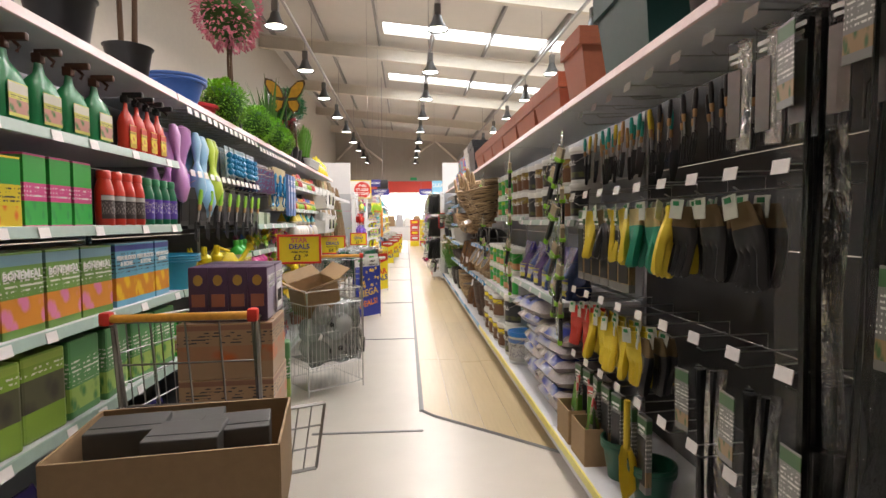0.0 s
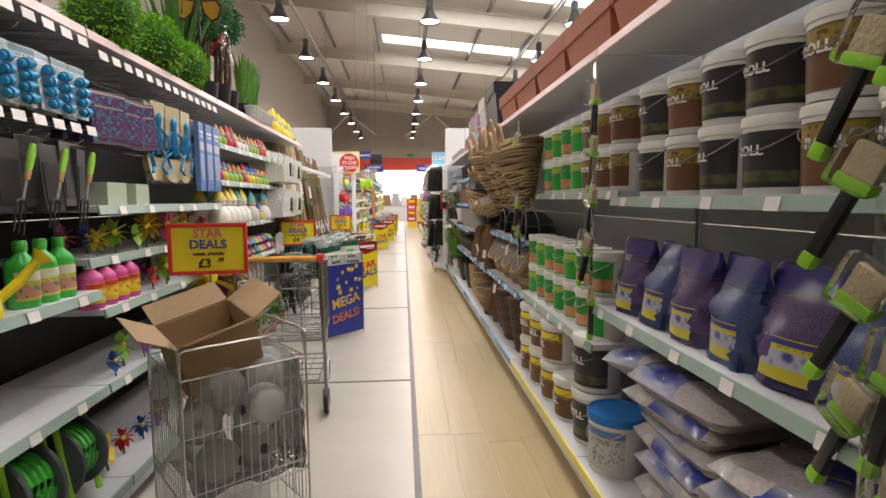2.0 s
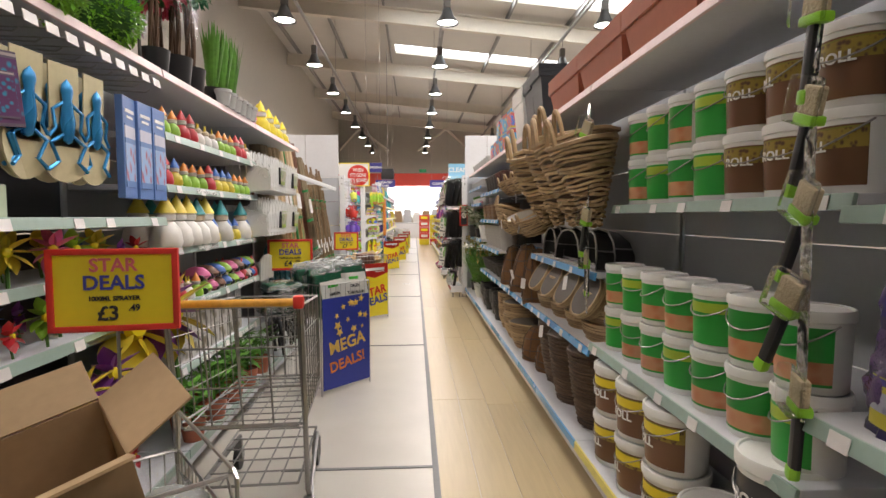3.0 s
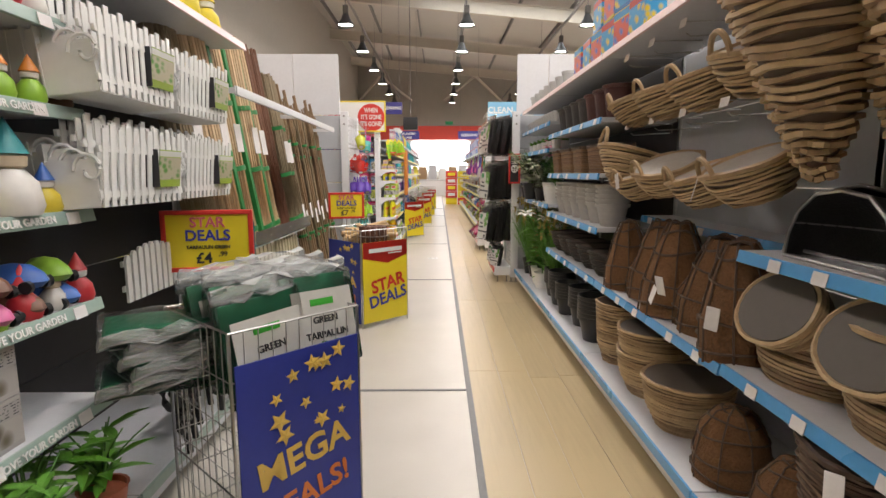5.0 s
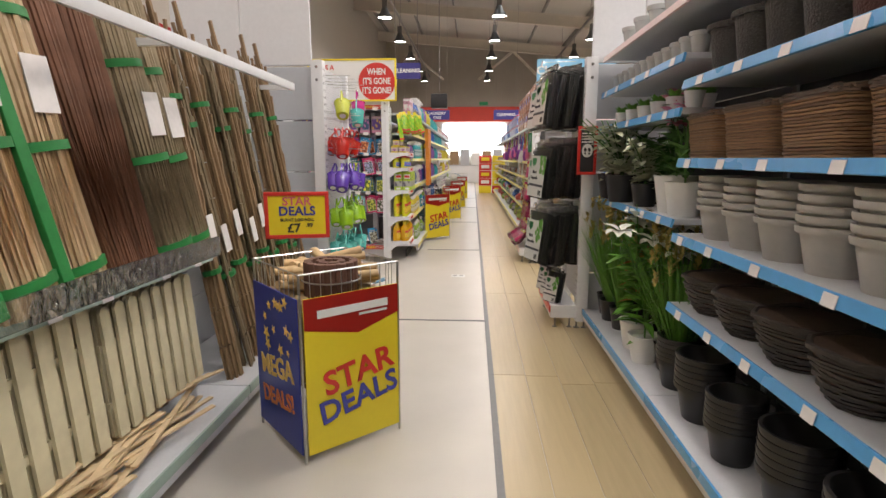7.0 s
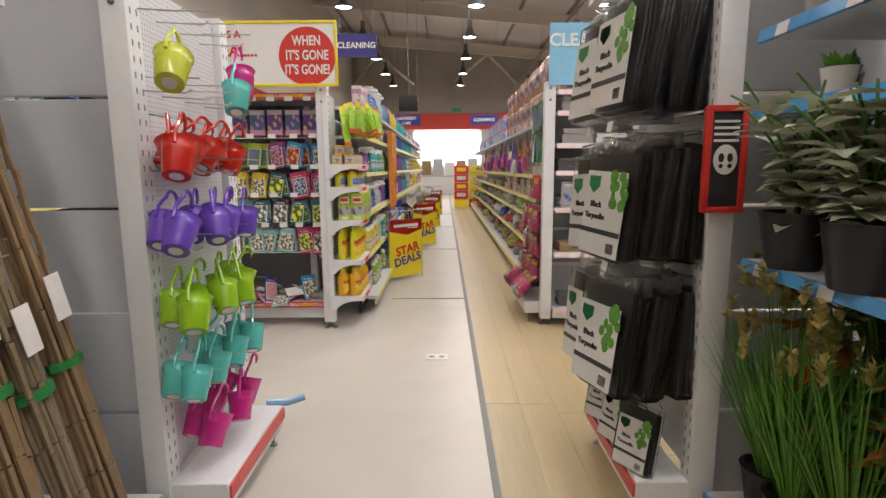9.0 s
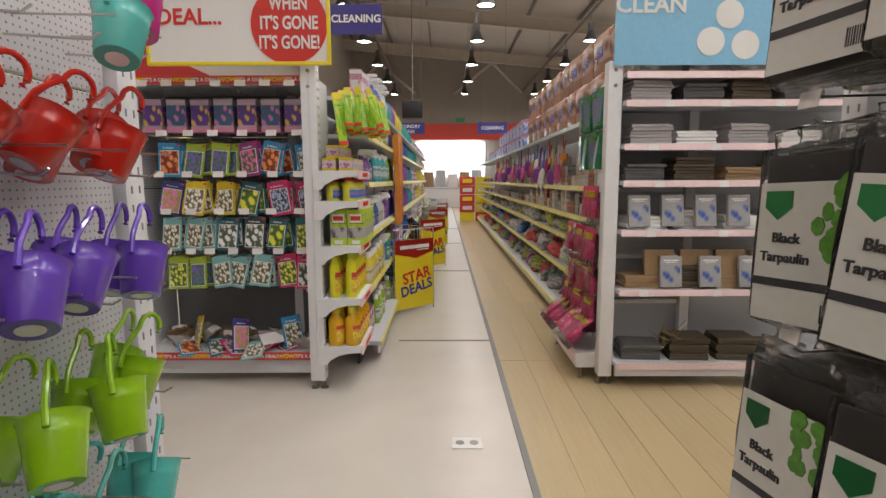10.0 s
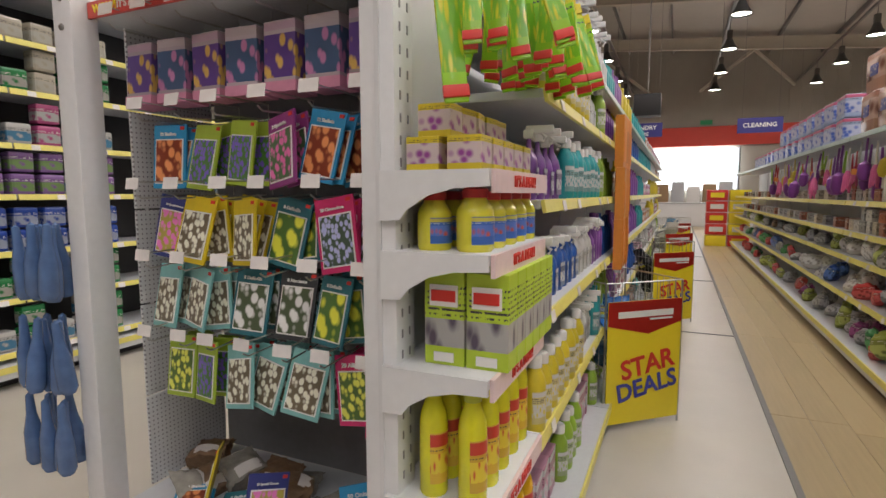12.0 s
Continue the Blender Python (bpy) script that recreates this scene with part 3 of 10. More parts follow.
peg_panel(-0.235, 12.41, 13.03, 1.95, 90)
peg_panel(1.70, 12.41, 12.99, 1.95, -90)

# ---- second block of shelving past the cross aisle ----
post(-0.163, 14.84, 1.97, (0.09, 0.09))
post(-1.357, 14.9, 1.97, (0.09, 0.09))
post(1.63, 14.9, 1.98, (0.085, 0.085))
g = thing("end_display", "white end-of-aisle display with perforated back and red deal strips", "shelving", "end displays", (-0.765, 14.92, 0))
for k in range(5):
    za, zb = 0.2 + 1.74 * k / 5, 0.2 + 1.74 * (k + 1) / 5
    # back colour lowered for the shade within the deep display
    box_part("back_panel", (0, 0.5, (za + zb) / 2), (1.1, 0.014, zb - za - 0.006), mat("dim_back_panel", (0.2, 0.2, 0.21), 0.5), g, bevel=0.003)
    for sx in (-1, 1):
        box_part("side_panel", (sx * 0.555, 0.3, (za + zb) / 2), (0.012, 0.36, zb - za - 0.006), PERF if sx < 0 else WHITE, g, bevel=0.003)
for z, nm in ((0.2, "base_shelf"), (1.91, "top_shelf")):
    box_part(nm, (0, 0.25, z - 0.02), (1.09, 0.5, 0.04), SHELF, g, bevel=0.004)
    st = box_part("deal_strip", (0, -0.006, z - 0.02), (1.09, 0.01, 0.05), STRIP_R, g, "red and yellow deal strip")
    for k in range(4):
        letters("WOW!", 0.036, st, pose(-0.46 + 0.28 * k, -0.012, z - 0.02), YELLOW)
        letters("IT'S A DEAL!", 0.03, st, pose(-0.32 + 0.28 * k, -0.012, z - 0.02), WPRINT)
box_part("base_front", (0, 0.03, 0.11), (1.06, 0.02, 0.1), SHELF, g)
# short shelves on the aisle side of the corner post
g = thing("corner_display", "narrow white bracket shelves with red deal strips", "shelving", "end displays", (0.11, 15.02, 0), 90)
for z in (1.35, 1.17, 0.9, 0.58, 0.28):
    sh = box_part("shelf", (0, 0.13, z - 0.012), (0.46, 0.26, 0.024), WHITE, g, bevel=0.003)
    box_part("deal_strip", (0, -0.006, z - 0.025), (0.46, 0.01, 0.05), STRIP_P, sh, "pink deal strip")
    letters("IT'S A DEAL!", 0.036, sh, pose(0.0, -0.013, z - 0.025), REDP)
    for sx in (-1, 1):
        bm = bmesh.new()
        prof_ = [(0.0, 0.0), (0.0, -0.036), (0.08, -0.04), (0.14, -0.055), (0.19, -0.085), (0.21, -0.11), (0.26, -0.112), (0.26, 0.0)]
        a_, b_ = ([bm.verts.new((sx * xx, y_, z + z_)) for y_, z_ in prof_] for xx in (0.233, 0.241))
        for q in range(7):
            bm.faces.new((a_[q], a_[q + 1], b_[q + 1], b_[q]))
        bm.faces.new((a_[7], a_[0], b_[0], b_[7]))
        for ring_ in (a_, b_):
            for q in ((0, 1, 2, 7), (2, 3, 7), (3, 4, 7), (4, 5, 6, 7)):
                bm.faces.new([ring_[w_] for w_ in q])
        part("bracket", bm, WHITE, sh, "curved white steel bracket")
box_part("back_panel", (0, 0.27, 1.06), (0.46, 0.012, 1.7), PERF, g)
for y0, n in ((15.27, 9),):
    for k in range(n):
        bay((0.1, y0 + 0.65 + 1.3 * k, 0), 90, 1.3, [1.6, 1.28, 0.93, 0.55], STRIP_Y, 1.85, STRIP_Y, WHITE, STRIP_G, label="white shelving bay of cleaning goods with yellow ticket strips", tickets=3 if k < 3 else 0)
for k in range(10):
    bay((1.72, 15.1 + 0.65 + 1.3 * k, 0), -90, 1.3, [1.24, 1.0, 0.80, 0.5], STRIP_Y, 1.75, STRIP_Y, WHITE, STRIP_G, label="white shelving bay of household goods with yellow ticket strips", tickets=3 if k < 3 else 0)
bay((2.45, 14.82, 0), 0, 1.55, [1.75, 1.5, 1.285, 0.99, 0.625], STRIP_P, 1.91, STRIP_P, GREYPANEL, STRIP_P, label="white end display of mats and envelopes with red deal strips", kick=False, tickets=4, depth=0.35, base_depth=0.36, top_depth=0.35)
box_part("side_panel", (0, 0, 0), (0.3, 0.012, 1.7), WHITE, thing("gable_panel", "white gable panel beside the post", "panel", "", (1.66, 15.1, 1.05), 90), bevel=0.003)
for k in range(8):
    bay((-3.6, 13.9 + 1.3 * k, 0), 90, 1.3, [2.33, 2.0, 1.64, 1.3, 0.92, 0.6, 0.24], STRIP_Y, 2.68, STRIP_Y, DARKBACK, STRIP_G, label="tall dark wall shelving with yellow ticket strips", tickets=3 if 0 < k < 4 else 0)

# ---- lamps and hanging things ----


def high_bay_lamp():
    g = thing("high_bay_lamp", "dark high bay lamp hanging from trunking, lit", "lamp", "high bay lamps")
    bm = bmesh.new()
    lathe(bm, [(0.06, 0.30), (0.09, 0.26), (0.12, 0.16), (0.235, -0.02), (0.225, -0.02), (0.11, 0.14), (0.05, 0.2)], 20)
    part("shade", bm, mat("lamp_shade", (0.10, 0.10, 0.10), 0.4, 0.6), g, smooth=True)
    bm = bmesh.new()
    lathe(bm, [(0.0, 0.02), (0.2, 0.015), (0.2, 0.03), (0.0, 0.035)], 16)
    part("lens", bm, LENS, g, "glowing round lens")
    bm = bmesh.new()
    bm_box(bm, (0, 0, 0.4), (0.14, 0.14, 0.22), bevel=0.02)
    part("gear_box", bm, mat("lamp_gear", (0.12, 0.11, 0.1), 0.5), g)
    bm = bmesh.new()
    tube(bm, [(0, 0, 0.5), (0, 0, 0.8)], 0.012)
    part("rod", bm, STEEL, g)
    return g


LENS = glow("lamp_lens", (1.0, 0.95, 0.86), 14.0)
hb = Stock(high_bay_lamp())
for lx in LAMP_ROWS:
    for ly in LAMP_Y:
        hb.put(lx, ly, 5.3)
    bm = bmesh.new()
    bm_box(bm, (lx, 19, 6.08), (0.06, 44, 0.06))
    for k in range(8):
        tube(bm, [(lx, 6 * k - 2, 6.1), (lx, 6 * k - 2, roof_z(lx))], 0.008, 4)
    tagged(new("lamp_trunking", to_mesh("lamp_trunking", bm, STEEL)), "thin grey lamp trunking hung on rods", "trunking", "lamp trunking")


def board(name, label, category, w, h, face, loc, rz=0, rim=None, words=(), thick=0.012, rx=0.0):
    """A flat sign: face, optional rim, lettering rows (words, size, x, z, material)."""
    g = thing(name, label, category, "", loc, rz)
    g.rotation_euler = (radians(rx), 0, radians(rz))
    bm = bmesh.new()
    bm_box(bm, (0, 0, 0), (w, thick, h), bevel=0.002)
    part("face", bm, face, g)
    if rim:
        for sx, sz, bw, bh in ((0, 1, w + 0.02, 0.02), (0, -1, w + 0.02, 0.02), (1, 0, 0.02, h), (-1, 0, 0.02, h)):
            bm = bmesh.new()
            bm_box(bm, (sx * w / 2, -0.003, sz * h / 2), (bw, thick + 0.012, bh), bevel=0.004)
            part("rim", bm, rim, g, smooth=True)
    if name == "category_sign":
        for sx in (-1, 1):
            bm = bmesh.new()
            tube(bm, [(sx * w * 0.4, 0, h / 2 - 0.01), (sx * w * 0.4, 0, roof_z(loc[0] + sx * w * 0.4) - loc[2] + 0.02)], 0.004, 4)
            part("hanging_wire", bm, STEEL, g)
    for txt, size, x, z, m_ in words:
        letters(txt, size, g, pose(x, -thick / 2 - 0.003, z), m_)
    return g


PINKP = mat("sign_pink", (0.72, 0.16, 0.20), 0.4, vary=0.05)
SKYBLUE = mat("clean_sign_blue", (0.25, 0.55, 0.78), 0.4)


def star_sign(loc, rz, item, price, pence, w=0.31, h=0.22):
    g = board("deal_sign", "yellow star deals price sign in red plastic frame", "sign", w, h, YELLOW, loc, rz, REDP,
              [("STAR", 0.062, 0, h * 0.32, PINKP), ("DEALS", 0.066, 0, h * 0.09, BLUEP), (item, 0.021, 0, -h * 0.11, DARKPRINT),
               ("£" + price, 0.066, -0.02, -h * 0.31, DARKPRINT), ("." + pence, 0.03, 0.05 + 0.01 * len(price), -h * 0.24, DARKPRINT)])
    bm = bmesh.new()
    tube(bm, [(0, 0.01, -h / 2), (0, 0.012, -h / 2 - 0.2)], 0.006)
    part("stem", bm, STEEL, g)
    return g


# hanging category boards
board("category_sign", "navy hanging category board with white capitals", "sign", 0.36, 0.2, NAVY, (0.02, 15.46, 2.39), 0, None, [("CLEANING", 0.07, 0.0, 0, WPRINT)])
for x, w_ in ((-0.35, "LAUNDRY"), (2.0, "CLEANING")):
    board("category_sign", "navy hanging category board with white capitals", "sign", 0.85, 0.32, NAVY, (x, 27.0, 2.75), 0, None, [(w_, 0.13, 0, 0.05 if w_ == "LAUNDRY" else 0, WPRINT)] + ([("CARE", 0.11, 0, -0.09, WPRINT)] if w_ == "LAUNDRY" else []))
WG = board("poster", "white yellow-edged poster with red circle slogan", "sign", 1.02, 0.46, WPRINT, (-0.535, 14.76, 2.18), 0, YELLOW,
           [("IT'S A", 0.075, -0.3, 0.14, REDP), ("DEAL...", 0.12, -0.27, 0.02, REDP)])
bm = bmesh.new()
lathe(bm, [(0.0, 0.0), (0.215, 0.0), (0.215, 0.004), (0, 0.004)], 40, m=pose(0.29, -0.007, -0.02, 90, 0, 0))
circle = part("circle", bm, REDP, WG)
for k, t_ in enumerate(("WHEN", "IT'S GONE", "IT'S GONE!")):
    letters(t_, 0.086, circle, pose(0.29, -0.014, 0.09 - 0.105 * k) @ Matrix.Diagonal((0.82, 1, 1.15, 1)), WPRINT)
CL = board("poster", "sky blue cleaning poster with white capitals", "sign", 0.9, 0.46, SKYBLUE, (2.06, 14.84, 2.18), 0, None, [("CLEAN", 0.13, -0.25, 0.1, WPRINT)])
for bx_, bz_ in ((0.1, -0.1), (0.2, 0.05), (0.3, -0.12)):
    bm = bmesh.new()
    lathe(bm, [(0, 0), (0.08, 0), (0.08, 0.003), (0, 0.003)], 20, m=pose(bx_, -0.007, bz_, 90, 0, 0))
    part("bubble", bm, WPRINT, CL)
ex = thing("exit_sign", "small green exit sign on the far wall", "sign", "", (1.5, Y1 - 0.1, 4.5))
box_part("sign_face", (0, 0, 0), (0.5, 0.06, 0.2), mat("exit_green", (0.03, 0.35, 0.14), 0.4), ex, bevel=0.01)
tv = thing("hanging_monitor", "black monitor hanging from a pole", "monitor", "", (-0.15, 25.0, 3.0))
box_part("casing", (0, 0, 0), (0.5, 0.35, 0.42), BLACK, tv, bevel=0.03)
bm = bmesh.new()
tube(bm, [(0, 0, 0.2), (0, 0, roof_z(0) - 3.0)], 0.015)
part("pole", bm, STEEL, tv)

# ---- far end: counters and stacked goods ----
ck = thing("checkout_counter", "white checkout counter at the far end", "counter", "", (1.0, 37.2, 0))
box_part("counter_body", (0, 0, 0.45), (4.2, 0.8, 0.9), WHITE, ck, bevel=0.02)
box_part("counter_top", (0, 0, 0.92), (4.3, 0.9, 0.05), GREYPANEL, ck, bevel=0.01)
for k in range(6):
    bx = thing("stacked_carton", "white carton stacked on the window sill counter", "box", "stacked cartons", (-0.8 + 0.62 * k, 39.3, 0.0))
    box_part("carton", (0, 0, 0.8 + 0.05 * (k % 3)), (0.5, 0.5, 1.6 + 0.1 * (k % 3)), (WPRINT, CARD, GREYPANEL)[k % 3], bx, bevel=0.01)
for k in range(5):
    for j in range(2):
        bx = thing("red_crate", "red and yellow goods crate stacked by the aisle end", "crate", "red crates", (1.35 + 0.5 * j, 28.6, 0.0 + 0.28 * k))
        box_part("crate_body", (0, 0, 0.135), (0.46, 0.42, 0.26), (REDP, YELLOW)[(j + (k == 0)) % 2], bx, bevel=0.01)
        box_part("crate_label", (0, -0.215, 0.14), (0.3, 0.006, 0.12), WPRINT if k % 2 else YELLOW, bx)

# ---- kinds of goods (front towards -y) ----


def solid(name, colour, rough=0.4, spread=0.08, **k):
    return mat(name, colour, rough, spread=spread, **k)


def tub(r, h, label_mat, words, word_mat, body=None, lid=None, label="", band=None):
    g = thing("paint_tub", label, "tub", "tubs")
    bm = bmesh.new()
    lathe(bm, [(r * 0.9, 0), (r * 0.93, 0.004), (r, h * 0.86), (r * 1.0, h * 0.9)], 28)
    part("body", bm, body or WPLAST, g, smooth=True)
    bm = bmesh.new()
    lathe(bm, [(r * 1.03, h * 0.86), (r * 1.06, h * 0.87), (r * 1.06, h * 0.97), (r * 1.03, h), (r * 0.97, h), (r * 0.95, h * 0.975), (0, h * 0.975)], 28)
    part("lid", bm, lid or WPLAST, g, smooth=True)
    bm = bmesh.new()
    lathe(bm, [(r * 0.955, h * 0.1), (r * 1.0, h * 0.8)], 20, a0=-160, a1=-5)
    lab = part("label", bm, label_mat, g, "printed wrap label", smooth=True)
    if band:
        bm = bmesh.new()
        lathe(bm, [(r * 0.997, h * 0.6), (r * 1.006, h * 0.76)], 20, a0=-155, a1=-15)
        part("label_band", bm, band, lab, smooth=True)
    if words:
        me = text_mesh(words, r * 0.42).copy()
        me.transform(pose(0, 0, h * (0.45 if band else 0.56), 90, 0, 0))
        for v in me.vertices:
            a = v.co.x / r
            rr = r * 0.992 - v.co.y * 0.5 + 0.004
            v.co = Vector((math.sin(a) * rr, -math.cos(a) * rr, v.co.z))
        me.materials.clear()
        me.materials.append(word_mat)
        ob = new("lettering", me)
        ob.parent = lab
    bm = bmesh.new()
    tube(bm, [(math.cos(radians(a)) * r * 1.07, -math.sin(radians(a)) * r * 0.5 - r * 0.55 * math.sin(radians(a)), h * 0.84 - math.sin(radians(a)) * h * 0.3) for a in range(0, 181, 15)], 0.0025, 4)
    part("handle", bm, STEEL, g, "thin wire handle")
    return g


def carton(w, d, h, m_, label, name="carton", words="", wm=None, wz=0.75, ws=0.03, bevel=0.002):
    g = thing(name, label, "box", "boxed goods")
    bm = bmesh.new()
    bm_box(bm, (0, d / 2, h / 2), (w, d, h), bevel=bevel)
    part("box", bm, m_, g)
    if name == "carton":
        bm = bmesh.new()
        bm_box(bm, (0, d / 2, h + 0.0008), (w * 0.96, d * 0.5, 0.0015))
        part("flap", bm, m_, g)
    if words:
        letters(words, ws, g, pose(0, -0.002, h * wz), wm or WPRINT)
    return g


def trigger_bottle(w, h, m_, label_m, head, label, d=0.06):
    g = thing("spray_bottle", label, "bottle", "spray bottles")
    bm = bmesh.new()
    lathe(bm, [(0.9, 0), (1, 0.02), (1, h * 0.45), (0.85, h * 0.55), (0.34, h * 0.66), (0.26, h * 0.74), (0.24, h * 0.78)], 20, sx=w / 2, sy=d / 2)
    for v in bm.verts:
        v.co.y += d / 2
        if v.co.z < h * 0.5:
            k = max(abs(v.co.x) / (w / 2), abs(v.co.y - d / 2) / (d / 2), 0.01)
            s_ = 1 + 0.22 * (1 - abs(k - 0.7) / 0.3) if k < 1 else 1
            v.co.x *= s_
    part("body", bm, m_, g, smooth=True)
    bm = bmesh.new()
    bm_box(bm, (0, d / 2, h * 0.84), (0.026, 0.035, h * 0.12), bevel=0.006)
    bm_box(bm, (0, d / 2 - 0.035, h * 0.9), (0.02, 0.09, 0.025), bevel=0.006)
    tube(bm, [(0, d / 2 - 0.03, h * 0.88), (0, d / 2 - 0.055, h * 0.8), (0, d / 2 - 0.045, h * 0.74)], 0.006)
    part("trigger", bm, head, g, smooth=True)
    bm = bmesh.new()
    bm_box(bm, (0, -0.001, h * 0.24), (w * 0.62, 0.003, h * 0.36), bevel=0.001)
    part("label", bm, label_m, g)
    return g


def round_bottle(r, h, m_, cap, label_m, label, neck=0.35):
    g = thing("bottle", label, "bottle", "bottles")
    bm = bmesh.new()
    lathe(bm, [(r * 0.92, 0), (r, 0.006), (r, h * 0.62), (r * 0.9, h * 0.7), (r * neck * 1.2, h * 0.8), (r * neck, h * 0.86)], 18)
    part("body", bm, m_, g, smooth=True)
    bm = bmesh.new()
    lathe(bm, [(r * neck * 1.25, h * 0.84), (r * neck * 1.25, h * 0.97), (r * neck, h), (0, h)], 14)
    part("cap", bm, cap, g, smooth=True)
    bm = bmesh.new()
    lathe(bm, [(r * 1.012, h * 0.12), (r * 1.012, h * 0.55)], 18, a0=-170, a1=-10)
    part("label", bm, label_m, g, smooth=True)
    return g


def pillow(bm, w, d, h, seed=0, fold=0.012):
    """A filled sack lying flat: seams at the rim, bulging and creased."""
    n, m_ = 14, 10
    top, bot = {}, {}
    for i in range(n + 1):
        for j in range(m_ + 1):
            u, v = i / n * 2 - 1, j / m_ * 2 - 1
            b = ((1 - abs(u) ** 5) * (1 - abs(v) ** 5)) ** 0.6
            nz = noise.noise(Vector((u * 2.1 + seed * 7.3, v * 2.1, seed * 1.7))) * fold * 2 + noise.noise(Vector((u * 7 + seed, v * 7, 3.1))) * fold
            x, y = u * w / 2 * (1 - 0.04 * abs(v) ** 3), v * d / 2 * (1 - 0.05 * abs(u) ** 3)
            top[i, j] = bm.verts.new((x, y, h * 0.5 + h * 0.5 * b + nz * b))
            bot[i, j] = top[i, j] if i in (0, n) or j in (0, m_) else bm.verts.new((x, y, h * 0.5 - h * 0.5 * b + nz * 0.3))
    for i in range(n):
        for j in range(m_):
            for s_ in (top, bot):
                f = [s_[i, j], s_[i + 1, j], s_[i + 1, j + 1], s_[i, j + 1]]
                try:
                    bm.faces.new(f)
                except ValueError:
                    pass


def sack(w, d, h, m_, print_m, label, seed):
    g = thing("sack", label, "sack", "sacks of stone")
    bm = bmesh.new()
    pillow(bm, w, d, h, seed)
    part("bag", bm, m_, g, smooth=True)
    bm = bmesh.new()
    pillow(bm, w * 0.72, d * 1.0, h * 1.03, seed)
    for v in bm.verts:
        v.co.z += 0.002
        v.co.x += w * 0.1
    part("print", bm, print_m, g, "printed plastic panel", smooth=True)
    return g


def pouch(w, d, h, m_, panel, label, seed):
    """A standing plastic bag of stones with a gathered top."""
    g = thing("pouch_bag", label, "bag", "bags of stones")
    bm = bmesh.new()
    rings = []
    for k in range(17):
        t = k / 16
        sx, sy = (1 - 0.05 * t), (1 - 0.2 * t) if t < 0.4 else max(0.92 - (t - 0.4) * 1.5, 0.05)
        ring = []
        for i in range(30):
            a = 2 * math.pi * i / 30
            c, s_ = math.cos(a), math.sin(a)
            q = 0.75
            px, py = math.copysign(abs(c) ** q, c) * w / 2 * sx, math.copysign(abs(s_) ** q, s_) * d / 2 * sy
            nz = 1 + 0.2 * noise.noise(Vector((c * 2 + seed * 3, s_ * 2, t * 5))) + 0.09 * noise.noise(Vector((c * 6, s_ * 6 + seed, t * 13)))
            ring.append(bm.verts.new((px * nz, py * nz, t * h + 0.012 * noise.noise(Vector((c * 3, s_ * 3, seed + t))))))
        rings.append(ring)
    for a, b in zip(rings, rings[1:]):
        for i in range(30):
            bm.faces.new((a[i], a[(i + 1) % 30], b[(i + 1) % 30], b[i]))
    bm.faces.new(rings[0][::-1])
    bm.faces.new(rings[-1])
    part("bag", bm, m_, g, smooth=True)
    bm = bmesh.new()
    lathe(bm, [(1.04, h * 0.08), (1.0, h * 0.42)], 10, sx=w / 2, sy=d / 2 * 1.04, a0=-130, a1=-50)
    part("printed_panel", bm, panel, g, smooth=True)
    return g


def hook(length=0.22, ticket=True):
    g = thing("display_hook", "chrome wire display hook with white price ticket", "hook", "display hooks")
    bm = bmesh.new()
    tube(bm, [(-0.012, length, 0.0), (-0.012, 0.02, -0.012), (-0.012, 0.0, 0.0)], 0.0028, 5)
    tube(bm, [(0.012, length, 0.0), (0.012, length, 0.045), (0.012, -0.02, 0.04)], 0.0025, 5)
    part("prong", bm, CHROME, g)
    if ticket:
        bm = bmesh.new()
        bm_box(bm, (0.006, -0.022, 0.035), (0.062, 0.003, 0.036), pose(0, 0, 0, -10, 0, 0), bevel=0.001)
        part("price_ticket", bm, TICKET, g)
    return g


HOOK = Stock(hook())


def hang_pack(w, h, head, pic, label, t=0.022, name="hanging_pack", words="", wm=None, flush=False):
    """A card pack with a printed picture panel, hung by its top at the origin."""
    g = thing(name, label, "pack", "hanging packs")
    bm = bmesh.new()
    bm_box(bm, (0, t / 2, -h / 2), (w, t, h), bevel=0.003)
    part("card", bm, head, g)
    if name == "bulb_packet":
        box_part("picture_border", (0, -0.0012, -h * 0.575), (w * 0.84, 0.003, h * 0.70), WPRINT, g)
        bm = bmesh.new()
        bm_box(bm, (0, -0.002, -h * 0.575), (w * 0.78, 0.004, h * 0.66))
        part("picture", bm, pic, g, "printed picture panel")
        box_part("red_mark", (w * 0.38, -0.0012, -h * 0.06), (w * 0.12, 0.003, h * 0.05), REDP, g)
        if words:
            letters(words, min(h * 0.085, w * 1.25 / len(words)), g, pose(-w * 0.04, -0.003, -h * 0.15), wm or WPRINT)
        return g
    if flush:
        return g
    bm = bmesh.new()
    bm_box(bm, (0, -0.001, -h * 0.58), (w * 0.82, 0.004, h * 0.62), bevel=0.001)
    part("picture", bm, pic, g, "printed picture panel")
    if t > 0.045:
        return g
    bm = bmesh.new()
    bm_box(bm, (0, -0.001, -h * 0.14), (w * 0.7, 0.003, h * 0.035))
    bm_box(bm, (0, -0.001, -h * 0.20), (w * 0.5, 0.003, h * 0.025))
    part("print_block", bm, WPRINT, g)
    return g


def arc(cx, cz, r, a0, a1, n=8, y=0.0):
    return [(cx + math.cos(radians(a0 + (a1 - a0) * i / n)) * r, y, cz + math.sin(radians(a0 + (a1 - a0) * i / n)) * r) for i in range(n + 1)]


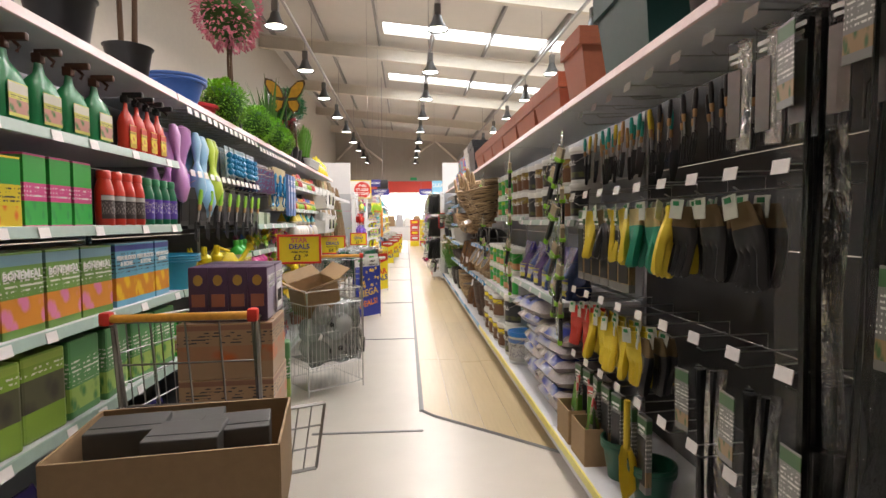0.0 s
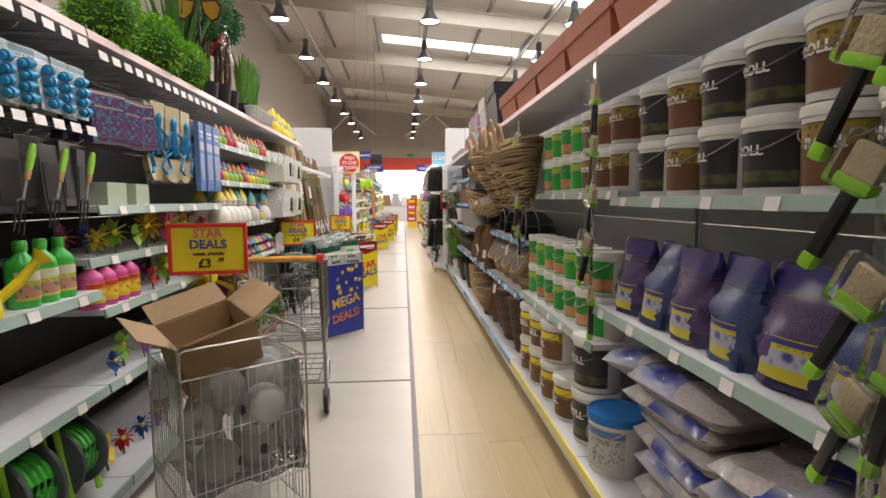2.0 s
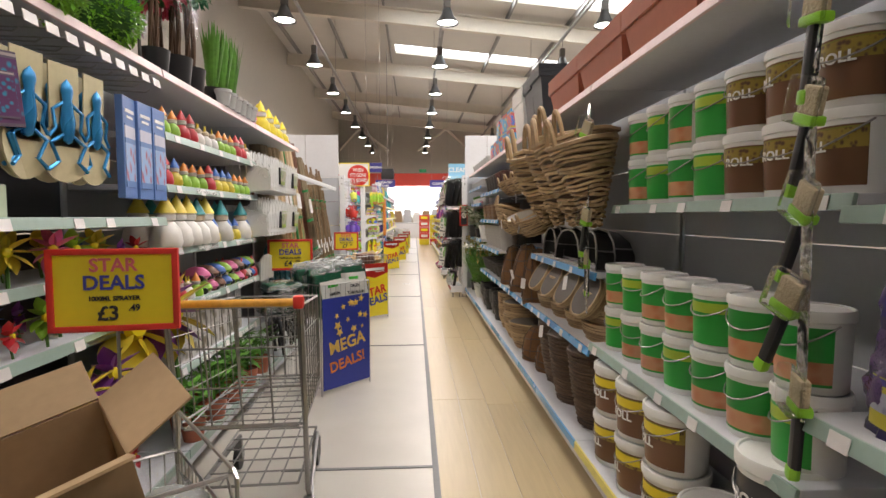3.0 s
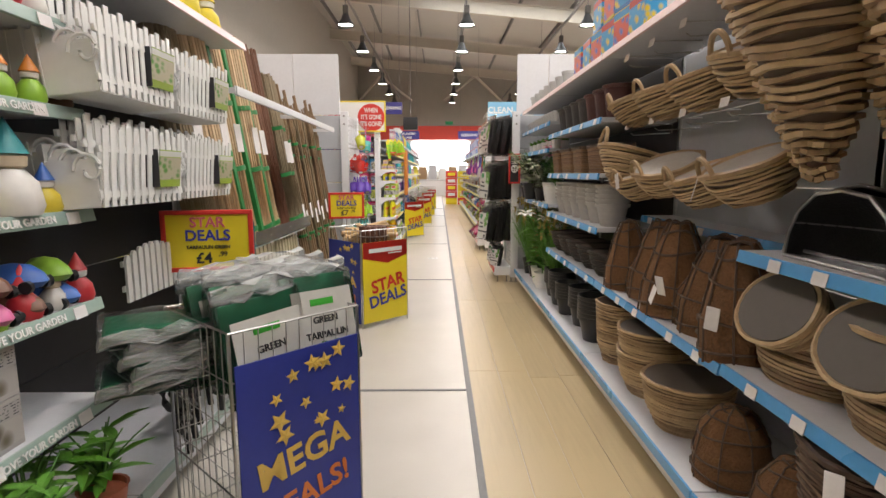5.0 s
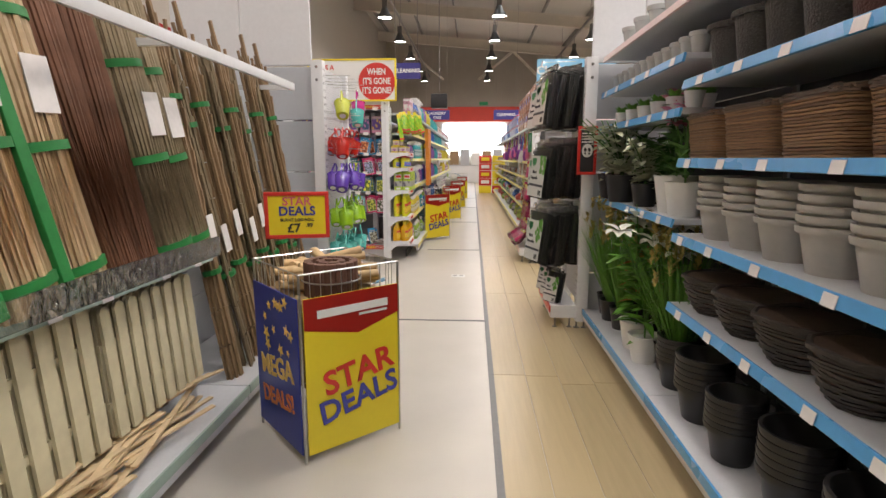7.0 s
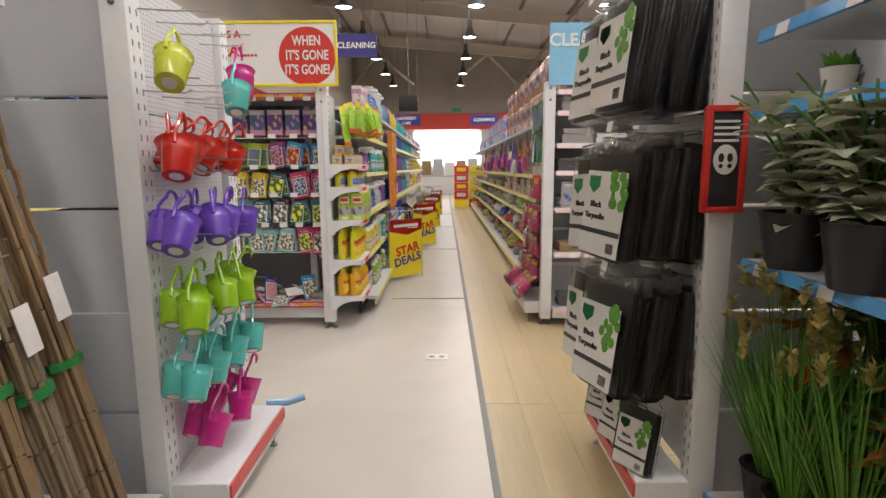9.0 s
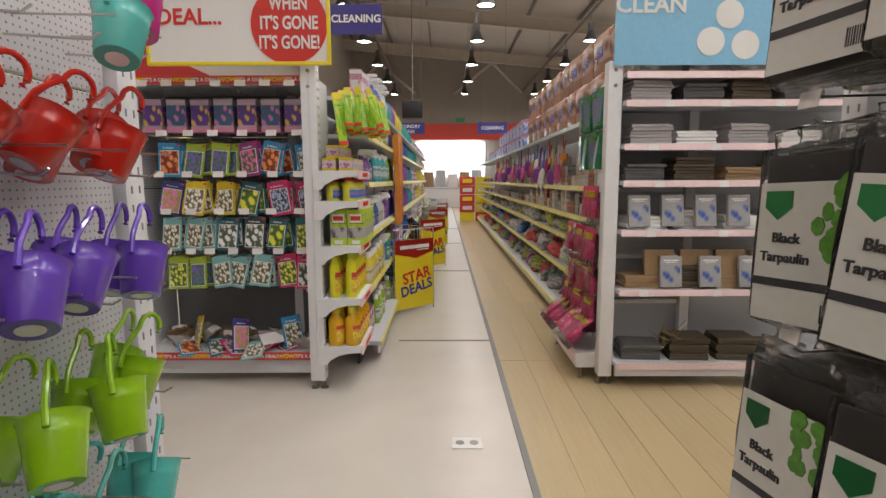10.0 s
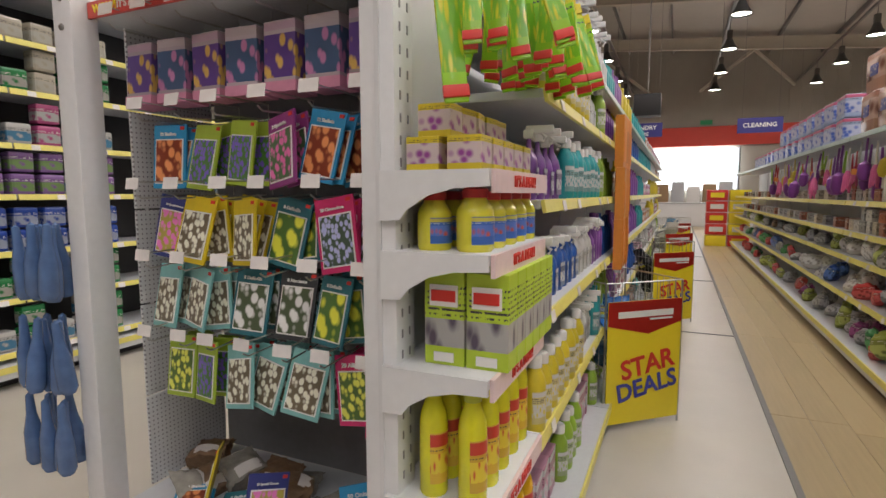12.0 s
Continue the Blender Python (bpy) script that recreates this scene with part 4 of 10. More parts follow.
def glove(m_, cuff, label):
    """A limp glove pinched at its header card: wide at the palm, grooved between the fingers."""
    g = thing("garden_glove", label, "glove", "garden gloves")
    nu, nv = 16, 12

    def sheet(v0, v1, puff):
        bm = bmesh.new()
        rows = {}
        for side in (0, 1):
            for i in range(nu + 1):
                for j in range(nv + 1):
                    u, v = i / nu * 2 - 1, v0 + (v1 - v0) * j / nv
                    wd = 0.026 + 0.034 * min(1, v * 2.2) - 0.012 * max(0, v - 0.75)
                    th = 0.024 * puff * (1 - u ** 4) ** 0.5 * min(1, 0.35 + v * 2)
                    z = -0.02 - 0.25 * v
                    if v > 0.58:
                        f = abs(math.sin((u + 1) * 2 * math.pi))
                        th *= 0.3 + 0.7 * f
                        z -= 0.03 * (v - 0.58) * f * (1 - 0.5 * abs(u))
                    x = u * wd + 0.012 * math.sin(v * 3) * v
                    y = 0.016 + (th if side else -th) * (1 if j < nv or v1 < 1 else 0.4) + 0.014 * math.sin(v * 4 + u)
                    rows[side, i, j] = bm.verts.new((x, y, z))
        for side in (0, 1):
            for i in range(nu):
                for j in range(nv):
                    bm.faces.new([rows[side, a, b] for a, b in ((i, j), (i + 1, j), (i + 1, j + 1), (i, j + 1))])
        bmesh.ops.remove_doubles(bm, verts=bm.verts, dist=0.0006)
        edge_ = [e for e in bm.edges if len(e.link_faces) == 1]
        bmesh.ops.holes_fill(bm, edges=edge_)
        return bm

    part("hand", sheet(0.3, 1.0, 1.0), m_, g, smooth=True)
    part("cuff", sheet(0.0, 0.32, 0.9), cuff, g, smooth=True)
    hc = box_part("header_card", (0, -0.016, -0.03), (0.056, 0.003, 0.07), mat("leafy_card", (0.50, 0.52, 0.44), 0.4), g, "pale card with green crest", m=pose(0, 0, 0, -6, 0, 0))
    box_part("crest", (0, -0.02, -0.01), (0.026, 0.002, 0.016), mat("crest_green", (0.02, 0.20, 0.06), 0.4), hc)
    return g


WOODF = mat("ferrule_wood", (0.40, 0.22, 0.09), 0.5)
DGRN = mat("printed_leaf", (0.03, 0.16, 0.03), 0.5, vary=0.6, grain=60)


def hand_tool(grip, label, kind=0):
    g = thing("hand_tool", label, "tool", "hand tools")
    bm = bmesh.new()
    lathe(bm, [(0.0, 0), (0.009, -0.004), (0.0125, -0.04), (0.011, -0.08), (0.009, -0.095)], 12)
    part("grip", bm, grip, g, smooth=True)
    bm = bmesh.new()
    lathe(bm, [(0.009, -0.095), (0.0105, -0.1), (0.009, -0.13), (0.006, -0.132)], 10)
    part("ferrule", bm, WOODF, g, smooth=True)
    bm = bmesh.new()
    tube(bm, [(0, 0, -0.13), (0, 0, -0.2)], 0.005, 6)
    part("shaft", bm, STEEL, g)
    bm = bmesh.new()
    if kind == 0:
        n = 8
        rows = []
        for i in range(n + 1):
            t = i / n
            wd = 0.034 * (1 if t < 0.5 else max(0.05, 1 - (t - 0.5) * 2) ** 0.6)
            rows.append([bm.verts.new((u * wd, 0.018 * u * u, -0.19 - 0.15 * t)) for u in (-1, -0.5, 0, 0.5, 1)])
        for a, b in zip(rows, rows[1:]):
            for k in range(4):
                bm.faces.new((a[k], a[k + 1], b[k + 1], b[k]))
        bmesh.ops.solidify(bm, geom=bm.faces[:], thickness=0.002)
    else:
        for u in (-0.022, 0, 0.022):
            tube(bm, [(0, 0, -0.19), (u, 0.004, -0.21), (u, -0.004, -0.31)], 0.0035, 5)
    part("blade", bm, mat("black_tool_steel", (0.03, 0.03, 0.032), 0.35, 0.5), g, smooth=True)
    return g


def brush(label="green and black scrubbing brush in clear pack"):
    g = thing("scrub_brush", label, "brush", "hanging brushes")
    bm = bmesh.new()
    bm_box(bm, (0, 0.01, -0.04), (0.055, 0.02, 0.055), bevel=0.005)
    part("bristles", bm, mat("pale_bristle", (0.50, 0.42, 0.28), 0.8, grain=120, bump=0.6), g)
    bm = bmesh.new()
    bm_box(bm, (0, 0.012, -0.075), (0.062, 0.03, 0.02), bevel=0.006)
    part("head", bm, LIME, g, smooth=True)
    bm = bmesh.new()
    bm_box(bm, (0, 0.012, -0.15), (0.024, 0.022, 0.14), bevel=0.008)
    part("handle", bm, BLACK, g, smooth=True)
    bm = bmesh.new()
    bm_box(bm, (0, 0.010, -0.215), (0.026, 0.024, 0.03), bevel=0.008)
    part("handle_end", bm, LIME, g, smooth=True)
    bm = bmesh.new()
    bm_box(bm, (0, -0.008, -0.04), (0.075, 0.03, 0.09), bevel=0.01)
    part("blister", bm, FILM, g, "clear plastic blister")
    return g


def wicker(rings, m_, label, name="wicker_basket", liner=None, handle=0.0, seg=26, rod=0.006, step=0.011, wob=0.004, seed=0, sy=1.0):
    """A basket woven of rods: a rod a course, following a profile of (radius, height)."""
    g = thing(name, label, "basket", "wicker baskets")
    rnd = random.Random(seed)
    bm = bmesh.new()
    L = [0.0]
    for a, b in zip(rings, rings[1:]):
        L.append(L[-1] + math.hypot(b[0] - a[0], b[1] - a[1]))
    n = max(2, int(L[-1] / step))
    for k in range(n + 1):
        s_ = L[-1] * k / n
        i = max(j for j in range(len(L) - 1) if L[j] <= s_ + 1e-9)
        t = (s_ - L[i]) / max(L[i + 1] - L[i], 1e-6)
        r = rings[i][0] + (rings[i + 1][0] - rings[i][0]) * t
        z = rings[i][1] + (rings[i + 1][1] - rings[i][1]) * t
        ph, dz = rnd.random() * 6.28, rnd.uniform(-wob, wob) * 0.5
        rr = rod * rnd.uniform(0.85, 1.2)
        pts = [(math.cos(q) * (r + wob * 0.6 * math.sin(8 * q + k * math.pi)), sy * math.sin(q) * (r + wob * 0.6 * math.sin(8 * q + k * math.pi)), z + dz + wob * 0.5 * math.sin(3 * q + ph)) for q in [2 * math.pi * j / seg for j in range(seg)]]
        tube(bm, pts, rr if k < n else rr * 1.5, 5, closed=True)
    part("weave", bm, m_, g, smooth=True)
    if liner is not None:
        bm = bmesh.new()
        lathe(bm, [(max(r - rod * 1.9, 0), z + 0.006) for r, z in rings], 20, sy=sy)
        part("liner", bm, liner, g, smooth=True)
        # dark shell close behind the rods puts shade into their gaps
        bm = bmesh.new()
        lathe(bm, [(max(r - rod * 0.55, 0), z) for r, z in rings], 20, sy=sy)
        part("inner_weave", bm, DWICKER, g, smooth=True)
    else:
        # the same dark shell for gap shade, closed at the bottom
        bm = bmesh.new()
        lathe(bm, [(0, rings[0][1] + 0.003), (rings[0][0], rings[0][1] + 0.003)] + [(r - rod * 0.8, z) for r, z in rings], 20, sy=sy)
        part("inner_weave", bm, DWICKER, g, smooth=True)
    if handle:
        R, Z = rings[-1]
        bm = bmesh.new()
        tube(bm, [(math.cos(radians(a)) * R * 0.3, -R * sy * 0.95 + 0.0, Z + math.sin(radians(a)) * handle) for a in range(0, 181, 15)], rod * 1.4, 6)
        part("loop_handle", bm, m_, g, smooth=True)
    return g


def pot(r, h, m_, label, n=1, step=0.02, rim=0.02, seg=28, cat="pot", taper=0.7):
    """Plant pots, one inside another."""
    g = thing("plant_pot", label, cat, "plant pots")
    for k in range(n):
        bm = bmesh.new()
        z = step * k
        lathe(bm, [(r * taper, z), (r * taper * 1.02, z + 0.004), (r * 0.95, z + h - rim), (r * 1.06, z + h - rim), (r * 1.09, z + h - rim * 0.4), (r * 1.08, z + h), (r * 0.98, z + h), (r * 0.92, z + h - rim), (r * taper * 0.95, z + 0.02), (0, z + 0.015)], seg)
        part("pot", bm, m_, g, smooth=True)
    return g


def leaf_quad(bm, base, direction, length, width, droop=0.3, n=4, fold=0.25):
    d = Vector(direction).normalized()
    side = d.cross(Vector((0, 0, 1)))
    if side.length < 0.05:
        side = Vector((1, 0, 0))
    side.normalize()
    p = Vector(base)
    rows = []
    for i in range(n + 1):
        t = i / n
        wd = width * math.sin(math.pi * min(0.12 + 0.88 * t, 0.985)) * 0.5
        up = side.cross(d)
        rows.append((bm.verts.new(p - side * wd + up * wd * fold), bm.verts.new(p), bm.verts.new(p + side * wd + up * wd * fold)))
        d = (d + Vector((0, 0, -droop / n))).normalized()
        p = p + d * length / n
    for a, b in zip(rows, rows[1:]):
        bm.faces.new((a[0], a[1], b[1], b[0]))
        bm.faces.new((a[1], a[2], b[2], b[1]))


def ball_tree(r, label, leaf_m, stem_h=0.0, n=900, seed=0, name="topiary_ball", pot_m=None, pot_r=0.08, pot_h=0.13, leaf=0.03):
    g = thing(name, label, "plant", "artificial plants")
    rnd = random.Random(seed)
    zc = (pot_h if pot_m else 0) + stem_h + r * 0.9
    bm = bmesh.new()
    for k in range(n):
        v = Vector((rnd.gauss(0, 1), rnd.gauss(0, 1), rnd.gauss(0, 1))).normalized()
        rr = r * rnd.uniform(0.78, 1.02) * (1 + 0.06 * noise.noise(v * 4 + Vector((seed, 0, 0))))
        d = (v + Vector((rnd.uniform(-1, 1), rnd.uniform(-1, 1), rnd.uniform(-1, 1))) * 0.7).normalized()
        leaf_quad(bm, v * rr + Vector((0, 0, zc)), d, leaf * rnd.uniform(0.7, 1.2), leaf * 0.6, 0.2, 2)
    tagged(part("leaves", bm, leaf_m, g), kind="stuff")
    # ball coloured dark as the shade between the leaves
    bm = bmesh.new()
    bmesh.ops.create_icosphere(bm, subdivisions=2, radius=r * 0.84, matrix=Matrix.Translation((0, 0, zc)))
    part("core", bm, mat("dark_leaf_core", (0.04, 0.12, 0.02), 0.8), g, smooth=True)
    if pot_m:
        bm = bmesh.new()
        lathe(bm, [(pot_r * 0.75, 0), (pot_r, pot_h), (pot_r * 0.92, pot_h), (pot_r * 0.85, pot_h * 0.85), (0, pot_h * 0.85)], 20)
        part("pot", bm, pot_m, g, smooth=True)
        bm = bmesh.new()
        for k in range(3):
            a = k * 2.1
            tube(bm, [(0.014 * math.cos(a + t * 2.5), 0.014 * math.sin(a + t * 2.5), pot_h * 0.8 + (zc - pot_h * 0.8) * t) for t in [i / 8 for i in range(9)]], 0.009, 6)
        part("trunk", bm, mat("brown_twig", (0.10, 0.055, 0.03), 0.8, bump=0.5), g)
    return g


def blade_plant(h, n, leaf_m, label, width=0.012, spread=0.35, droop=0.5, seed=0, pot_r=0.07, pot_h=0.12, pot_m=None, tips=None, name="potted_plant"):
    g = thing(name, label, "plant", "artificial plants")
    rnd = random.Random(seed)
    bm = bmesh.new()
    lathe(bm, [(pot_r * 0.72, 0), (pot_r, pot_h), (pot_r * 1.05, pot_h), (pot_r * 0.93, pot_h), (pot_r * 0.88, pot_h * 0.85), (0, pot_h * 0.85)], 18)
    part("pot", bm, pot_m or BLACK, g, smooth=True)
    bm = bmesh.new()
    for k in range(n):
        a, s_ = rnd.uniform(0, 6.283), spread * rnd.uniform(0.1, 1)
        leaf_quad(bm, (pot_r * 0.4 * math.cos(a), pot_r * 0.4 * math.sin(a), pot_h * 0.85), (math.cos(a) * s_, math.sin(a) * s_, 1), h * rnd.uniform(0.55, 1.05), width * rnd.uniform(0.7, 1.3), droop * rnd.uniform(0.3, 1.2), 5)
    tagged(part("leaves", bm, leaf_m, g), kind="stuff")
    if tips:
        bm = bmesh.new()
        for k in range(tips[1]):
            a, q = rnd.uniform(0, 6.283), rnd.uniform(0.3, 1)
            c = Vector((math.cos(a) * spread * h * 0.7 * q, math.sin(a) * spread * h * 0.7 * q, pot_h + h * rnd.uniform(0.55, 0.95)))
            for j in range(10):
                leaf_quad(bm, c + Vector((0, 0, 0.006 * j)), (rnd.uniform(-1, 1), rnd.uniform(-1, 1), 0.7), 0.03, 0.02, 0.2, 2)
        part("flower_tips", bm, tips[0], g)
    return g


def stem_plant(h, stems, leaves, leaf_m, label, leaf=(0.13, 0.045), seed=0, pot_r=0.08, pot_h=0.14, pot_m=None, flowers=None, spread=0.3):
    """Stems with broad leaves, perhaps with a few flowers on top."""
    g = thing("potted_plant", label, "plant", "artificial plants")
    rnd = random.Random(seed)
    bm = bmesh.new()
    lathe(bm, [(pot_r * 0.72, 0), (pot_r, pot_h), (pot_r * 1.05, pot_h), (pot_r * 0.93, pot_h), (pot_r * 0.88, pot_h * 0.85), (0, pot_h * 0.85)], 18)
    part("pot", bm, pot_m or BLACK, g, smooth=True)
    bs, bl, ends = bmesh.new(), bmesh.new(), []
    for k in range(stems):
        a, s_ = rnd.uniform(0, 6.283), spread * rnd.uniform(0.2, 1)
        hh = h * rnd.uniform(0.7, 1)
        pts = [Vector((math.cos(a) * s_ * hh * t * t, math.sin(a) * s_ * hh * t * t, pot_h * 0.8 + hh * t)) for t in [i / 6 for i in range(7)]]
        tube(bs, pts, 0.004, 5, 0.002)
        ends.append(pts[-1])
        for j in range(leaves):
            t = rnd.uniform(0.15, 1)
            p = pts[min(int(t * 6), 6)]
            b = rnd.uniform(0, 6.283)
            leaf_quad(bl, p, (math.cos(b), math.sin(b), rnd.uniform(0.1, 0.9)), leaf[0] * rnd.uniform(0.6, 1.1), leaf[1], 0.6, 4)
    tagged(part("stalk", bs, LEAF, g), kind="stuff")
    tagged(part("leaves", bl, leaf_m, g), kind="stuff")
    if flowers:
        m_, size, n = flowers
        for e in ends[:n]:
            bm = bmesh.new()
            for j in range(6):
                a = j * 1.047
                leaf_quad(bm, e, (math.cos(a), math.sin(a) - 0.6, 0.6), size, size * 0.62, 0.9, 5)
            part("flower", bm, m_, g)
    return g


def figurine(m1, m2, m3, label, h=0.12, hat=True):
    g = thing("figurine", label, "ornament", "shelf ornaments")
    bm = bmesh.new()
    lathe(bm, [(h * 0.26, 0), (h * 0.3, h * 0.1), (h * 0.26, h * 0.35), (h * 0.14, h * 0.5)], 14)
    part("body", bm, m1, g, smooth=True)
    bm = bmesh.new()
    lathe(bm, [(h * 0.02, h * 0.45), (h * 0.17, h * 0.53), (h * 0.18, h * 0.63), (h * 0.08, h * 0.74), (0, h * 0.75)], 14)
    part("head", bm, m2, g, smooth=True)
    bm = bmesh.new()
    if hat:
        lathe(bm, [(h * 0.2, h * 0.66), (h * 0.14, h * 0.78), (0.0, h * 1.05)], 12)
    else:
        for sx in (-1, 1):
            tube(bm, [(sx * h * 0.07, 0, h * 0.7), (sx * h * 0.1, 0, h * 0.95)], h * 0.05, 6, h * 0.02)
    part("hat" if hat else "ears", bm, m3, g, smooth=True)
    return g


def bucket(m_, label, r=0.062, h=0.13):
    """A small hanging flower bucket with a hooked handle; hangs from the origin."""
    g = thing("hanging_bucket", label, "bucket", "hanging buckets")
    z = -0.13
    bm = bmesh.new()
    lathe(bm, [(r * 0.74, z - h), (r * 0.76, z - h * 0.99), (r * 0.92, z - h * 0.3), (r * 0.95, z - h * 0.27), (r * 0.94, z - h * 0.23), (r, z), (r * 1.06, z + 0.004), (r * 0.97, z), (r * 0.72, z - h * 0.96), (0, z - h * 0.95)], 24)
    part("pail", bm, m_, g, smooth=True)
    bm = bmesh.new()
    tube(bm, [(-r * 1.03, 0, z - 0.03), (-r * 1.02, 0, z + 0.02), (-r * 0.8, 0, z + 0.055), (-0.034, 0, z + 0.085)] + arc(0, -0.034, 0.034, 180, -20, 9), 0.007, 7)
    part("hook_handle", bm, m_, g, smooth=True)
    bm = bmesh.new()
    lathe(bm, [(0, 0), (r * 0.4, 0), (r * 0.4, 0.001), (0, 0.001)], 14, m=pose(0, 0, z - h - 0.0015))
    part("sticker", bm, TICKET, g)
    return g


def tarp_pack(w, h, t, m_, words, label, seed=0, hung=True, film=None, plain=False):
    """A folded sheet in a clear bag with a printed card in front; a plain one shows only its edge."""
    g = thing("tarpaulin_pack", label, "pack", "tarpaulin packs")
    z0 = -h if hung else 0
    bm = bmesh.new()
    n = 3
    for k in range(n):
        bm_box(bm, (0.004 * (k - 1), t * (k + 0.5) / n, z0 + h * 0.47), (w * (0.96 - 0.02 * (k % 2)), t / n * 0.92, h * (0.94 - 0.02 * k)), bevel=t / n * 0.4)
    bmesh.ops.subdivide_edges(bm, edges=bm.edges[:], cuts=2, use_grid_fill=True)
    for v in bm.verts:
        v.co += Vector((0.2, 1, 0)) * noise.noise(v.co * 14 + Vector((seed, 0, 0))) * t * 0.2
    part("folded_sheet", bm, m_, g, smooth=True)
    if not plain:
        ch = h * 0.76
        card = box_part("card", (0, -0.03, z0 + ch / 2 + 0.006), (w * 0.88, 0.003, ch), mat("pale_card", (0.64, 0.64, 0.60), 0.2, vary=0.08, coat=0.6), g, "pale printed card insert")
        if hung:
            bm = bmesh.new()
            crest = [(-0.5, 0.5), (0.5, 0.5), (0.5, -0.1), (0, -0.55), (-0.5, -0.1)]
            bm.faces.new([bm.verts.new((-w * 0.25 + x * w * 0.26, -0.0325, z0 + ch * 0.86 + z * w * 0.24)) for x, z in crest])
            bmesh.ops.solidify(bm, geom=bm.faces[:], thickness=0.001)
            part("logo", bm, mat("crest_green", (0.02, 0.20, 0.06), 0.4), card)
            box_part("dark_band", (0, -0.0322, z0 + ch * 0.30), (w * 0.88, 0.001, ch * 0.06), DARKPRINT, card)
            bm = bmesh.new()
            for k in range(9):
                bm_box(bm, (w * 0.2 + w * 0.018 * k, -0.0322, z0 + ch * 0.13), (w * (0.006 + 0.005 * (k % 3 == 0)), 0.001, ch * 0.12))
            part("barcode", bm, DARKPRINT, card)
        else:
            box_part("logo", (-w * 0.02, -0.0325, z0 + ch * 0.86), (w * 0.34, 0.002, ch * 0.09), GREEN, card, bevel=0.0008)
        bm = bmesh.new()
        cx, cz, sx, sz = (w * 0.27, z0 + ch * 0.78, w * 0.17, ch * 0.26) if hung else (0.0, z0 + ch * 0.14, w * 0.42, ch * 0.13)
        q = random.Random(seed)
        for k in range(16):
            a, rr = q.uniform(0, 6.28), math.sqrt(q.random())
            x, z = cx + math.cos(a) * rr * sx, cz + math.sin(a) * rr * sz
            lathe(bm, [(0, 0), (w * 0.08, 0), (w * 0.075, 0.0008 + 0.0001 * k), (0, 0.001 + 0.0001 * k)], 7, m=pose(x, -0.0318, z, 90, 0, 0), sx=q.uniform(0.6, 1.1))
        part("picture", bm, mat("salad_print", (0.10, 0.30, 0.03), 0.45, vary=0.6, grain=55), card, "printed picture of green leaves")
        for k, t_ in enumerate(words):
            letters(t_, w * (0.12 if hung else 0.118), card, pose(-w * (0.16 if hung else 0.0), -0.0325, z0 + ch * ((0.62 - 0.14 * k) if hung else (0.62 - 0.2 * k))), DARKPRINT)
    bm = bmesh.new()
    bm_box(bm, (0, t / 2, z0 + h * 0.48), (w * 1.06, t * 1.2 + 0.028, h * 1.0), bevel=t * 0.3)
    bmesh.ops.subdivide_edges(bm, edges=bm.edges[:], cuts=3, use_grid_fill=True)
    for v in bm.verts:
        v.co += Vector((0.3, 1, 0.4)) * noise.noise(v.co * 26 + Vector((seed, 4, 0))) * 0.011
    part("clear_bag", bm, film or FILM, g, "clear crinkled plastic bag", smooth=True)
    bm = bmesh.new()
    bm_box(bm, (0, t / 2, z0 + h * 1.02), (w * 1.03, t * (0.5 if hung else 0.9), h * 0.14), bevel=0.004)
    bmesh.ops.subdivide_edges(bm, edges=bm.edges[:], cuts=5, use_grid_fill=True)
    for v in bm.verts:
        v.co += Vector((0.5, 1.4, 1)) * (noise.noise(v.co * 17 + Vector((seed, 1, 5))) + 0.6 * noise.noise(v.co * 45 + Vector((seed, 1, 5)))) * (0.014 if hung else 0.024)
    part("bag_top", bm, BAGFILM if hung else HAZE, g, "crumpled open end of the bag", smooth=True)
    return g


def film_wrap(parent, c, s, seed=0, amp=0.012, cuts=4, film=None):
    bm = bmesh.new()
    bm_box(bm, c, s)
    bmesh.ops.subdivide_edges(bm, edges=bm.edges[:], cuts=cuts, use_grid_fill=True)
    for v in bm.verts:
        v.co += Vector((noise.noise(v.co * 11 + Vector((seed, 0, 0))), noise.noise(v.co * 11 + Vector((0, seed, 9))), noise.noise(v.co * 9))) * amp
    return part("clear_wrap", bm, film or FILM, parent, "clear plastic wrapping", smooth=True)


# ---- wire bins and trolleys ----


def wire_panel(bm, p, u, v, nu, nv, r=0.0022, rim=0.004):
    """A grid of wires over the parallelogram p + u, v."""
    p, u, v = Vector(p), Vector(u), Vector(v)
    for i in range(nu + 1):
        a = p + u * (i / nu)
        tube(bm, [a, a + v], rim if i in (0, nu) else r, 4)
    for j in range(nv + 1):
        a = p + v * (j / nv)
        tube(bm, [a, a + u], rim if j in (0, nv) else r, 4)


STARBLUE = mat("mega_board_blue", (0.03, 0.05, 0.34), 0.4)
STARGOLD = mat("gold_star", (0.80, 0.55, 0.12), 0.4)
ORANGE = mat("orange_print", (0.75, 0.22, 0.05), 0.4)


def star_shape(bm, x, z, r, y, spin=0.0):
    c = bm.verts.new((x, y - 0.004, z))
    ring = [bm.verts.new((x + math.sin(radians(36 * i + spin)) * r * (1 if i % 2 == 0 else 0.45), y, z + math.cos(radians(36 * i + spin)) * r * (1 if i % 2 == 0 else 0.45))) for i in range(10)]
    for i in range(10):
        bm.faces.new((c, ring[i], ring[(i + 1) % 10]))


